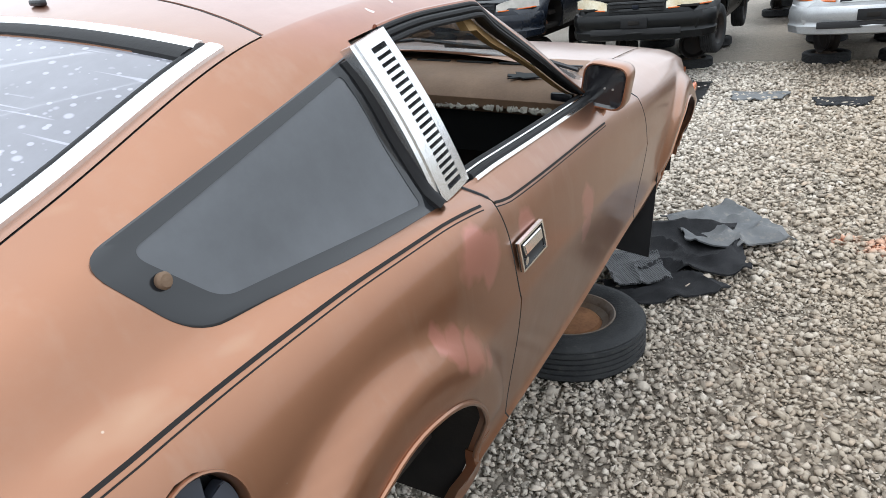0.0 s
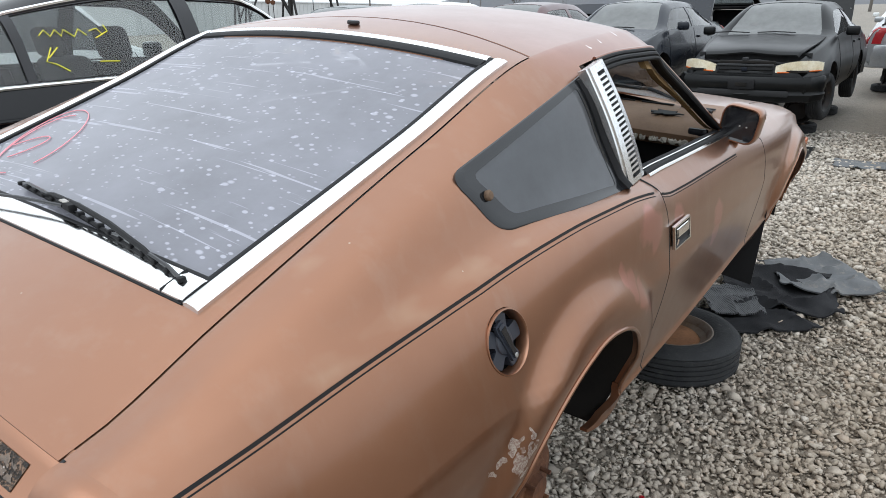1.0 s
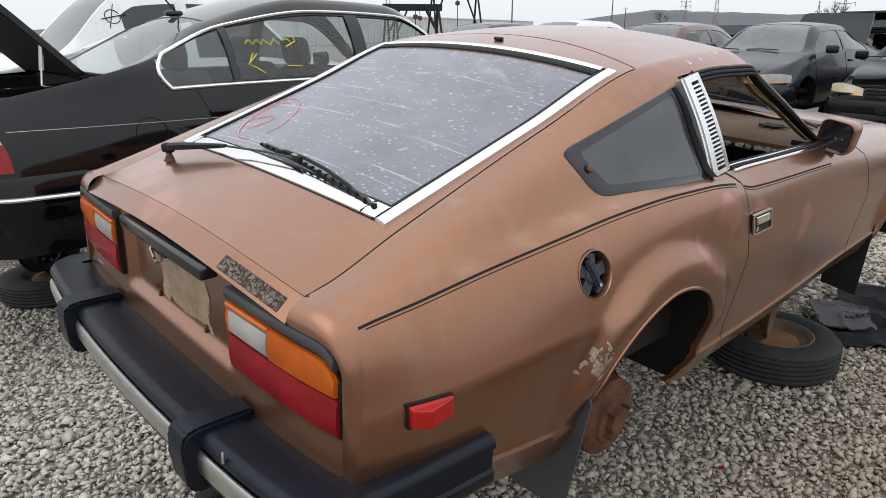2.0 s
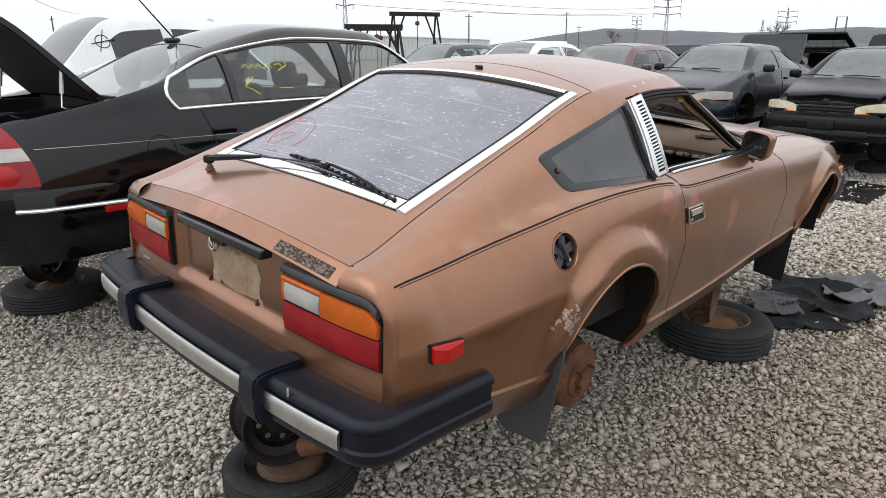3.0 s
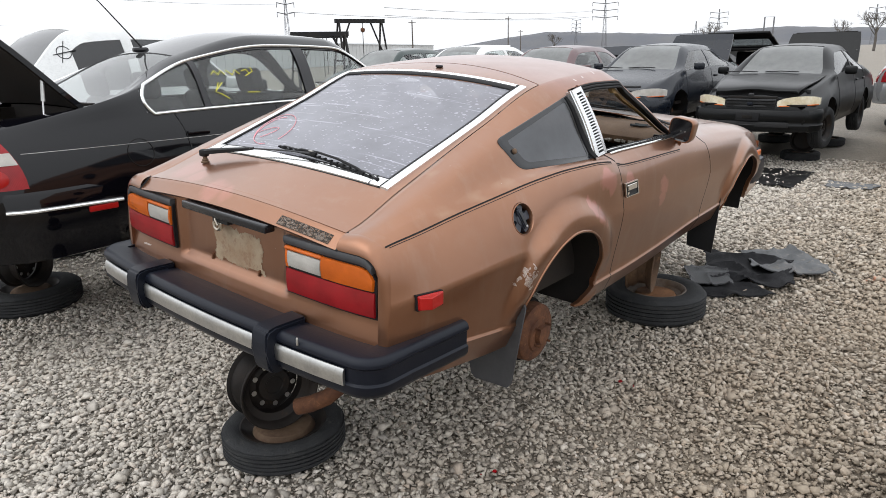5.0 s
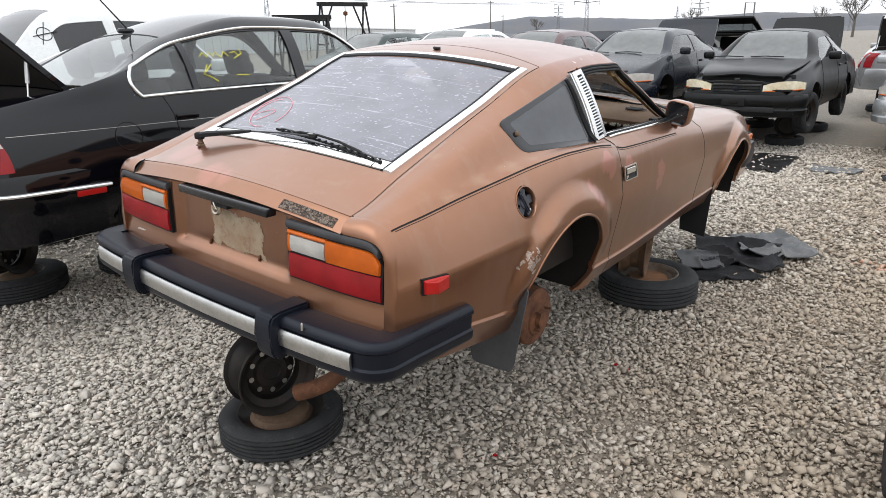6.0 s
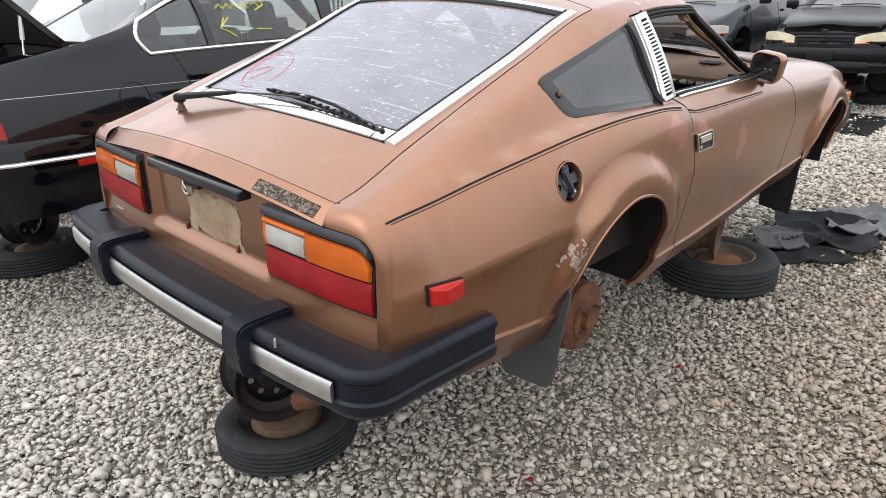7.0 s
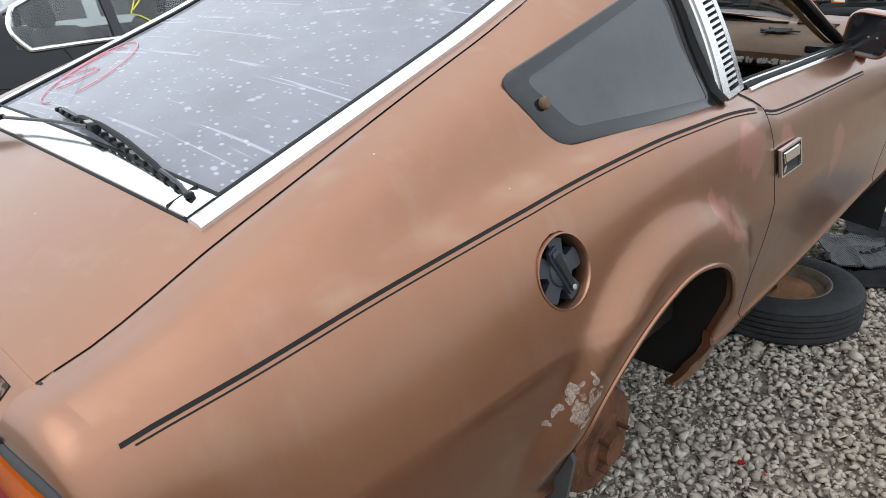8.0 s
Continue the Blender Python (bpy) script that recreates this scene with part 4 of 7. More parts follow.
for sgn in (1, -1):
    panel = Sub("pillar_louvre", "bright ventilated pillar panel with a column of slots", car)
    bm = bmesh.new()
    for b0, b1 in zip(steps(0, 1, 14), steps(0, 1, 14)[1:]):
        slab(sgn, 0.0, 0.10, b0, b1, -0.012, 0.009, bm), slab(sgn, 0.10, 0.30, b0, b1, -0.012, 0.012, bm), slab(sgn, 0.70, 0.94, b0, b1, -0.012, 0.012, bm), slab(sgn, 0.94, 1.0, b0, b1, -0.012, 0.009, bm)
    slab(sgn, 0.30, 0.70, 0, 0.06, -0.012, 0.012, bm), slab(sgn, 0.30, 0.70, 0.955, 1, -0.012, 0.012, bm)
    n_slot = 21
    part("louvre_frame", bm, M["satin"], panel)
    bm = bmesh.new()
    for b0, b1 in zip(steps(0.03, 0.97, 14), steps(0.03, 0.97, 14)[1:]):
        slab(sgn, 0.2, 0.8, b0, b1, -0.010, -0.002, bm)
    part("louvre_backing", bm, M["dark"], panel)
    for k in range(1, n_slot):
        b = 0.06 + 0.895 * k / n_slot
        bm = bmesh.new()
        slab(sgn, 0.295, 0.705, b - 0.0105, b + 0.0105, -0.004, 0.0116, bm)
        part("slat", bm, M["satin"], panel)
    qw = Sub("quarter_window", "dusty tinted quarter window with a wide black border", car)
    rings = [[p.lerp(q, t) for p, q in zip(Q_OUT, Q_IN)] for t in (0, 0, 0.12, 0.5, 0.88, 1, 1)]
    hts = (-0.012, 0.001, 0.003, 0.003, 0.003, 0.003, -0.001)
    bm, rows = loops(rings, lambda y, z, i: on_quarter(y, z, hts[i], sgn))
    part("window_border", bm, M["frit"], qw, "glossy black glass border")
    rings = [[p.lerp(Q_MID, t) for p in Q_IN] for t in (-0.04, 0.2, 0.45, 0.7, 0.9)]
    bm, rows = loops(rings, lambda y, z, i: on_quarter(y, z, 0.002, sgn))
    bm.faces.new(rows[-1])
    part("pane", bm, M["quarter_glass"], qw, "dusty tinted pane")
    bm = grid(lambda a, b: on_quarter(1.432 + 0.056 * b + 0.030 * a, 1.604 - 0.252 * b, 0.006 + 0.008 * math.sin(math.pi * a), sgn), steps(0, 1, 5), steps(0, 1, 10))
    part("pillar_seal", flange(bm, lambda co: co - Vector((sgn * 0.02, 0, 0.004))), M["rubber"], qw)
    kp = on_quarter(0.984, 1.436, 0.004, 1)
    part("latch_knob", lathe([(0.010, 0), (0.011, 0.006), (0.008, 0.010), (0.0, 0.011)], 16, Matrix.Translation((sgn * kp.x, kp.y, kp.z)) @ pose(0, 0, 0, 0, sgn * 75, 0)), M["rust_dust"], qw, "rusty latch knob")

# doors
for sgn in (1, -1):
    door = Sub("car_door", "faded bronze car door with its window wound down", car)
    us = [u for u in U_SIDE if u >= 3]
    bm = grid(lambda s, u: ZL.at(s, sgn * u), [s for s in S_ALL if 1.642 < s < 2.878], us)
    flange(bm, inward(0.02, 1.05))
    part("door_skin", bm, M["paint"], door)
    ys = steps(1.652, 2.44, 22)
    hook = lambda y: 0.005 * math.exp(-((y - 1.652) / 0.05) ** 2)
    for off, up, r, m_, nm in ((0.004, 0.003, 0.0055, "chrome", "sill_moulding"), (-0.008, 0.006, 0.009, "rubber", "sill_seal"), (-0.022, 0.009, 0.0045, "chrome", "inner_moulding"), (-0.034, 0.004, 0.010, "rubber", "inner_seal")):
        pts = []
        for y in ys:
            p = ZL.raw(y, 3.0) + Vector((off, 0, up - hook(y) * 0.8))
            pts.append((sgn * p.x, p.y, p.z))
        part(nm, tube(pts, r, 8), M[m_], door)
    # pull handle in its bright bezel
    if sgn > 0:
        handle = Sub("door_handle", "chrome flap door handle in a recessed bezel", car)

        def hp(a, b, d):
            y, z = 1.668 + 0.140 * a + 0.010 * b, 1.226 - 0.066 * b
            p = ZL.side(y, z)
            return Vector((p.x + 0.004 + d, y, z))
        bm = bmesh.new()
        for a0, a1, b0, b1 in ((0, 1, 0, 0.07), (0, 1, 0.94, 1), (0, 0.05, 0.07, 0.94), (0.95, 1, 0.07, 0.94)):
            prism([(a0, b0), (a1, b0), (a1, b1), (a0, b1)], 0.008, hp, bm)
        part("bezel", bm, M["chrome"], handle, "bright handle bezel")
        part("recess", prism([(0.06, 0.06), (0.94, 0.06), (0.94, 0.94), (0.06, 0.94)], 0.002, hp), M["dark"], handle)
        part("flap", prism([(0.12, 0.14), (0.88, 0.14), (0.84, 0.55), (0.16, 0.55)], 0.011, hp, bevel=0.003), M["chrome"], handle)
        part("key_lock", lathe([(0.009, 0), (0.009, 0.006), (0, 0.006)], 12, Matrix.Translation(hp(0.18, 0.75, 0.002)) @ pose(0, 0, 0, 0, 90, 0)), M["chrome"], handle)
        mirror = Sub("door_mirror", "bronze door mirror housing with its glass missing", car)
        mm = Matrix.Translation((0.795, 2.43, 1.395)) @ pose(0, 0, 0, 4, 6, -4)

        def rim_loop(k, w2, h2, rr):
            return [Vector((x, z)) * k for x, z in rounded([(-w2, -h2 * 0.92, rr), (w2 * 0.92, -h2, rr), (w2, h2 * 0.95, rr), (-w2 * 0.95, h2, rr)], 5)]
        lay = [(1.0, -0.040), (1.04, -0.046), (1.10, -0.046), (1.16, -0.038), (1.17, -0.02), (1.14, 0.01), (1.02, 0.036), (0.75, 0.052), (0.3, 0.058)]
        bm, rows = loops([rim_loop(k, 0.056, 0.057, 0.032) for k, _ in lay], lambda x, z, i: mm @ Vector((x, lay[i][1], z)))
        bm.faces.new(rows[-1])
        part("housing", bm, M["paint"], mirror)
        bm, rows = loops([rim_loop(k, 0.056, 0.057, 0.032) for k in (1.03, 0.9, 0.5)], lambda x, z, i: mm @ Vector((x, (-0.0445, -0.0385, -0.0385)[i], z)))
        bm.faces.new(rows[-1])
        part("mirror_back", bm, M["gloss_black"], mirror, "black backing plate with two screw heads")
        for dx in (0.002, 0.024):
            part("screw_head", lathe([(0.0032, 0), (0.003, 0.002), (0, 0.003)], 8, mm @ Matrix.Translation((dx, -0.039, -0.004)) @ pose(0, 0, 0, 90, 0, 0)), M["brushed"], mirror)
        part("mirror_foot", tube([mm @ Vector((-0.02, 0.0, -0.055)), mm @ Vector((-0.035, -0.01, -0.085)), ZL.side(2.41, 1.325)], [0.022, 0.018, 0.024], 10), M["paint"], mirror)
    # window opening: rubber channels under the roof edge and down the windscreen pillar
    for k, (uu, r) in enumerate(((1.955, 0.005), (2.02, 0.006), (2.07, 0.007), (2.12, 0.006))):
        pts = [(sgn * p.x, p.y, p.z) for p in (ZL.raw(y, 2 + (uu - 2) * max(0.2, min(1, (2.50 - y) / 0.45))) + Vector((0.004 - 0.003 * k, 0, 0)) for y in steps(1.575, 2.44, 34))]
        part("drip_rail" if k == 0 else "window_channel", tube(pts, r, 8), M["paint" if k == 0 else "rubber"], car)
    bm = grid(lambda y, u: Vector((sgn * (ZL.raw(y, u).x - 0.004), y, ZL.raw(y, u).z)), steps(1.56, 2.44, 24), [1.95, 2.02, 2.08, 2.13])
    part("channel_backing", flange(bm, lambda co: co - Vector((sgn * 0.03, 0, 0.0))), M["rubber"], car)
    bm = grid(lambda y, u: Vector((sgn * (ZL.raw(y, 2 + (u - 2) * max(0.3, min(1, (2.55 - y) / 0.5))).x - 0.035), y - 0.01, ZL.raw(y, 2 + (u - 2) * max(0.3, min(1, (2.55 - y) / 0.5))).z)), steps(1.92, 2.42, 14), [2.13, 2.24])
    part("inner_pillar", flange(bm, lambda co: co - Vector((sgn * 0.02, 0, 0))), mat("ochre_pillar_trim", (0.30, 0.19, 0.075), (0.22, 0.13, 0.05), 0.6, bump=0.1) if sgn > 0 else bpy.data.materials["ochre_pillar_trim"], car)
    # fenders, with their flared openings
    bm = grid(lambda s, u: ZL.at(s, sgn * u), [s for s in S_ALL if s > 2.88], U_SIDE)
    cut_arches(bm, ZL, ARCHES[1:])
    flange(bm, inward(0.02, 0.95))
    part("fender", bm, M["paint"], car)
    for cy, cz, r in ARCHES:
        pts = []
        for a in steps(2, 180, 44):
            y, z = cy + r * math.cos(radians(a)), cz + r * math.sin(radians(a))
            z2 = max(z, 0.70)
            p = ZL.side(y, z2)
            pts.append((sgn * (p.x + 0.002), y, z2 if z < z2 else z))
        part("arch_lip", tube(pts, 0.0055, 8), M["paint"], car)
        own = bmesh.new()
        rows = []
        turn = steps(-21, 179, 28)
        edge = [ZL.side(cy + r * math.cos(radians(a)), max(0.72, cz + r * math.sin(radians(a)))).x - (0.012 if a > 0 else 0.022) for a in turn]
        for k in (0.0, 0.3, 0.6, 1.0):
            rows.append([own.verts.new((sgn * (x + (0.50 - x) * k), cy + (r + 0.003) * math.cos(radians(a)), cz + (r + 0.003) * math.sin(radians(a)))) for x, a in zip(edge, turn)])
        for ra, rb in zip(rows, rows[1:]):
            for j in range(28):
                own.faces.new((ra[j], ra[j + 1], rb[j + 1], rb[j]))
        own.faces.new(rows[-1])
        part("wheel_well", own, M["under"], car, "dirty black inner wheel well")

cy, cz, r = ARCHES[0]
for sgn in (1, -1):
    def foot(t, k):
        rim, bend, tip = Vector((0, cy + r - 0.003, 0.80)), Vector((0, cy + r + 0.002, 0.684)), Vector((0, cy + 0.240, 0.682))
        p = rim * (1 - t) ** 2 + bend * 2 * t * (1 - t) + tip * t * t
        q = Vector((0, 1.60 + (tip.y - 1.60) * t, (0.80 if t < 0.05 else 0.692) - 0.024 * math.sin(t * 2.2)))
        p = p.lerp(q, k)
        x = ZL.side(p.y, max(0.705, p.z)).x + 0.0015 - 0.02 * t * t
        return Vector((sgn * x, p.y, p.z))
    part("arch_foot", flange(grid(foot, steps(0, 1, 14), steps(0, 1, 4)), lambda co: co - Vector((sgn * 0.02, 0, 0))), M["paint"], car)

hood_us = [-u for u in reversed(U_TOP)] + U_TOP[1:]
bm = grid(ZL.at, [2.93, 3.0, 3.1, 3.25, 3.4, 3.6, 3.8, 4.0, 4.2, 4.35, 4.5], hood_us)
part("hood", flange(bm, inward(0.02)), M["paint"], car, "faded bronze bonnet")
bm = grid(lambda y, k: ZL.top(k * 0.60, y, -0.012), steps(2.80, 2.94, 3), steps(-1, 1, 12))
part("cowl", bm, M["gloss_black"], car, "black cowl panel")
bm = grid(lambda y, k: ZL.raw(y, abs(k)) * 1.0 if k >= 0 else Vector((-ZL.raw(y, -k).x, y, ZL.raw(y, -k).z)), steps(2.085, 2.83, 12), steps(-1, 1, 14))
part("windscreen", bm, M["shield_glass"], car, "clear windscreen")
part("nose", grid(lambda x, z: Vector((x, 4.50 - 0.10 * (x / 0.7) ** 2, z)), steps(-0.70, 0.70, 10), steps(0.74, 1.10, 4)), M["paint"], car)
part("front_bumper", sweep([(-0.745, 4.06), (-0.77, 4.14), (-0.75, 4.42), (-0.58, 4.58), (0, 4.62), (0.58, 4.58), (0.75, 4.42), (0.77, 4.14), (0.745, 4.06)][::-1], [(-0.08, 0.97), (0, 0.98), (0.01, 0.90), (0, 0.82), (-0.08, 0.82)]), M["bumper"], car, "navy black front bumper")
for sgn in (1, -1):
    fm = Sub("front_marker", "amber side marker lamp on the fender", car)
    p = ZL.side(4.0, 1.07)
    part("marker_lens", box(0.03, 0.11, 0.045, (sgn * (p.x + 0.006), 4.0, 1.07), bevel=0.008), M["amber"], fm)
    part("marker_base", box(0.02, 0.125, 0.06, (sgn * (p.x - 0.004), 4.0, 1.07), bevel=0.004), M["rubber"], fm)
    rm = Sub("rear_marker", "red wedge-shaped side marker lamp", car)

    def mp(a, b, d):
        y, z = 0.292 + 0.102 * a, 1.080 - 0.047 * b - 0.004 * a
        return Vector((sgn * (ZL.side(y, z).x + 0.001 + d), y, z))
    part("marker_base", prism([(-0.03, -0.08), (1.015, -0.05), (1.015, 1.05), (-0.03, 1.05)], 0.009, mp), M["rubber"], rm)
    own = bmesh.new()
    v = [own.verts.new(mp(a, b, d)) for a, b, d in ((0, 0, 0.008), (1, 0, 0.008), (1, 1, 0.008), (0, 1, 0.008), (0, 0.08, 0.018), (0.30, 0.08, 0.036), (0.98, 0.06, 0.014), (0.98, 0.94, 0.014), (0.30, 0.92, 0.036), (0, 0.92, 0.018))]
    for q in ((0, 4, 9, 3), (4, 5, 8, 9), (5, 6, 7, 8), (6, 1, 2, 7), (0, 1, 6, 5, 4), (3, 9, 8, 7, 2)):
        own.faces.new([v[i] for i in q])
    part("marker_lens", own, M["marker"], rm, smooth=False, bevel=0.002)

# shut lines
for sgn in (1, -1):
    for s, u0, u1, nm in ((1.640, 3.0, 8.0, "door_gap"), (2.880, 2.9, 8.0, "fender_gap")):
        pts = [ZL.at(s, u) for u in steps(u0, u1, 28)]
        part(nm, tube([(sgn * (p.x - 0.0045), p.y, p.z) for p in pts], 0.0052, 6), M["dark"], car)
    pts = [ZL.at(s, 1.0) for s in steps(0.215, 1.42, 40)]
    part("hatch_gap", tube([(sgn * p.x, p.y, p.z - 0.0055) for p in pts], 0.0045, 6), M["dark"], car)
for sgn in (1, -1):
    part("lip_gap", tube([Vector((sgn * 0.5665, q.y, q.z - 0.001)) for q in [lip(0.5605, k) for k in range(1, 6)]], 0.0045, 6), M["dark"], car)
pts = [ZL.at(1.420, u) for u in steps(-1.0, 1.0, 40)]
part("hatch_gap", tube([(p.x, p.y, p.z - 0.005) for p in pts], 0.0045, 6), M["dark"], car)

# fuel filler
cap = Sub("fuel_filler", "open black fuel filler cap in a round recess", car)
fc = ZL.side(FILLER[0], FILLER[1])
fn = ZL.normal(FILLER[0], ZL.find(FILLER[0], FILLER[1]))
fm_ = Matrix.Translation(fc) @ fn.to_track_quat("Z", "X").to_matrix().to_4x4() @ Matrix.Scale(0.80, 4)
part("filler_ring", lathe([(0.077, -0.004), (0.076, 0.002), (0.073, 0.0025), (0.070, -0.002), (0.068, -0.03), (0.072, -0.03)], 40, fm_, closed=True), M["paint"], cap)
part("filler_bowl", lathe([(0.072, -0.008), (0.069, -0.058), (0.010, -0.060), (0.010, -0.064), (0.074, -0.064), (0.075, -0.008)], 40, fm_, closed=True), M["dark"], cap)
ring = []
for k in range(90):
    a = 2 * math.pi * k / 90
    notch = max(0.0, min(1.0, (math.cos(5 * a + 0.5) + 0.62) / 0.45))
    r = 0.036 + 0.029 * notch * notch * (3 - 2 * notch)
    ring.append((r * math.cos(a), r * math.sin(a)))
part("filler_cap", prism(ring, 0.026, lambda a, b_, d: fm_ @ Vector((a, b_, -0.040 + d)), bevel=0.0012), M["cap"], cap, "black plastic cap")
part("cap_boss", lathe([(0.030, 0.0), (0.028, 0.004), (0.022, 0.006), (0.0, 0.006)], 28, fm_ @ Matrix.Translation((0, 0, -0.0145))), M["cap"], cap)
grip = fm_ @ pose(0, 0, 0, 0, 0, 20)
part("cap_grip", prism([(-0.048, -0.010), (0.040, -0.016), (0.052, -0.013), (0.052, 0.013), (0.040, 0.016), (-0.048, 0.010)], 0.013, lambda a, b_, d: grip @ Vector((a, b_, -0.012 + d)), bevel=0.004), M["cap"], cap)
part("grip_panel", prism([(-0.036, -0.006), (0.038, -0.009), (0.038, 0.009), (-0.036, 0.006)], 0.003, lambda a, b_, d: grip @ Vector((a, b_, -0.0005 + d))), M["gloss_black"], cap)
part("cap_lock", lathe([(0.006, 0), (0.006, 0.002), (0.003, 0.003), (0, 0.002)], 14, grip @ Matrix.Translation((-0.038, 0, 0.0015))), M["brushed"], cap, "bright key lock")

# pinstripes
for sgn in (1, -1):
    for du, w, s0 in ((0.0, 0.0029, 0.232), (0.042, 0.0012, 0.245)):
        for a, b in ((s0, 1.585), (1.645, 2.40)):
            def sp(y, t):
                u = 4.0 + du + 0.02
                p, q = ZL.raw(y, u), ZL.raw(y, u + 0.05)
                d = (q - p).normalized()
                r = p + d * w * t + ZL.normal(y, u) * 0.0012
                return Vector((sgn * r.x, r.y, r.z))
            part("pinstripe", grid(sp, steps(a, b, 40 if a < 1 else 22), [-1, 0, 1]), M["stripe"], car)

# interior
tub = bmesh.new()
v = [tub.verts.new(p) for p in ((-0.70, 0.40, 0.80), (0.70, 0.40, 0.80), (0.70, 2.92, 0.80), (-0.70, 2.92, 0.80), (-0.70, 0.40, 1.20), (0.70, 0.40, 1.20), (0.70, 2.92, 1.27), (-0.70, 2.92, 1.27))]
for q in ((0, 1, 2, 3), (0, 1, 5, 4), (2, 3, 7, 6), (1, 2, 6, 5), (3, 0, 4, 7)):
    tub.faces.new([v[i] for i in q])
part("interior_tub", tub, M["interior"], car)
part("cargo_floor", box(1.30, 1.15, 0.04, (0, 1.0, 1.10), bevel=0.01), M["interior"], car)
dash = Sub("dashboard", "cracked brown vinyl dashboard with torn foam and an empty glovebox", car)
prof_d = [(2.92, 1.372), (2.74, 1.366), (2.62, 1.352), (2.565, 1.328), (2.548, 1.300), (2.552, 1.272), (2.575, 1.250), (2.68, 1.245), (2.92, 1.25)]
own = bmesh.new()
rows = [[own.verts.new((x, y + 0.015 * (x / 0.68) ** 2, z - 0.006 * (x / 0.68) ** 2)) for y, z in prof_d] for x in steps(-0.68, 0.68, 14)]
for ra, rb in zip(rows, rows[1:]):
    for j in range(len(prof_d)):
        own.faces.new((ra[j], ra[(j + 1) % len(prof_d)], rb[(j + 1) % len(prof_d)], rb[j]))
own.faces.new(rows[0]), own.faces.new(rows[-1])
part("dash_pad", own, M["dash"], dash)
part("glovebox", box(0.44, 0.04, 0.17, (0.36, 2.72, 1.155), bevel=0.006), M["dark"], dash)
for k in range(5):
    part("vent_slot", box(0.13, 0.016, 0.006, (0.55 - 0.16 * k, 2.80, 1.3695), bevel=0.001), M["dark"], dash)
rng = random.Random(11)
for k in range(60):
    x = 0.08 + 0.52 * k / 59 + rng.uniform(-0.02, 0.02)
    s = rng.uniform(0.0025, 0.006) * (1.8 if 18 < k < 30 or k > 46 else 1)
    own = bmesh.new()
    bmesh.ops.create_icosphere(own, subdivisions=1, radius=s)
    for vv in own.verts:
        vv.co = Vector((vv.co.x * 1.8, vv.co.y * 0.6, vv.co.z * 0.7)) * rng.uniform(0.7, 1.2) + Vector((x, 2.556, 1.268 + rng.uniform(-0.010, 0.012)))
    part("torn_foam", own, M["foam"], dash, smooth=False)
tear = [Vector((0.47 + r * math.cos(a), 2.645 + 0.55 * r * math.sin(a))) for a, r in ((2 * math.pi * k / 18, 0.030 + 0.034 * rng.random() * (1 if k % 3 else 1.6)) for k in range(18))]
part("vinyl_tear", prism([(p.x, p.y) for p in tear], 0.004, lambda a, c_, d: Vector((a, c_, 1.3545 + 0.10 * (c_ - 2.62) + d))), M["dark"], dash, "dark tear in the vinyl")
part("side_vent", lathe([(0.042, 0), (0.045, 0.012), (0.036, 0.014), (0.034, 0.004), (0, 0.004)], 24, Matrix.Translation((0.06, 2.546, 1.296)) @ pose(0, 0, 0, 90, 0, 0)), M["dark"], dash)
part("side_vent", box(0.07, 0.02, 0.055, (0.62, 2.575, 1.30), bevel=0.006), M["gloss_black"], dash)
part("steering_wheel", lathe([(0.176, 0), (0.19, 0.012), (0.204, 0), (0.19, -0.012)], 36, Matrix.Translation((-0.36, 2.28, 1.22)) @ pose(0, 0, 0, 65, 0, 0), closed=True), M["gloss_black"], car)
part("window_tag", box(0.012, 0.006, 0.04, (0.56, 1.66, 1.39), bevel=0.002), M["foam"], car)
for x in (-0.25, 0.1):
    part("windscreen_wiper", tube([ZL.top(x, 2.84, 0.02), ZL.top(x + 0.25, 2.80, 0.03), ZL.top(x + 0.52, 2.74 - 0.03 * x, 0.012)], 0.008, 6), M["gloss_black"], car)

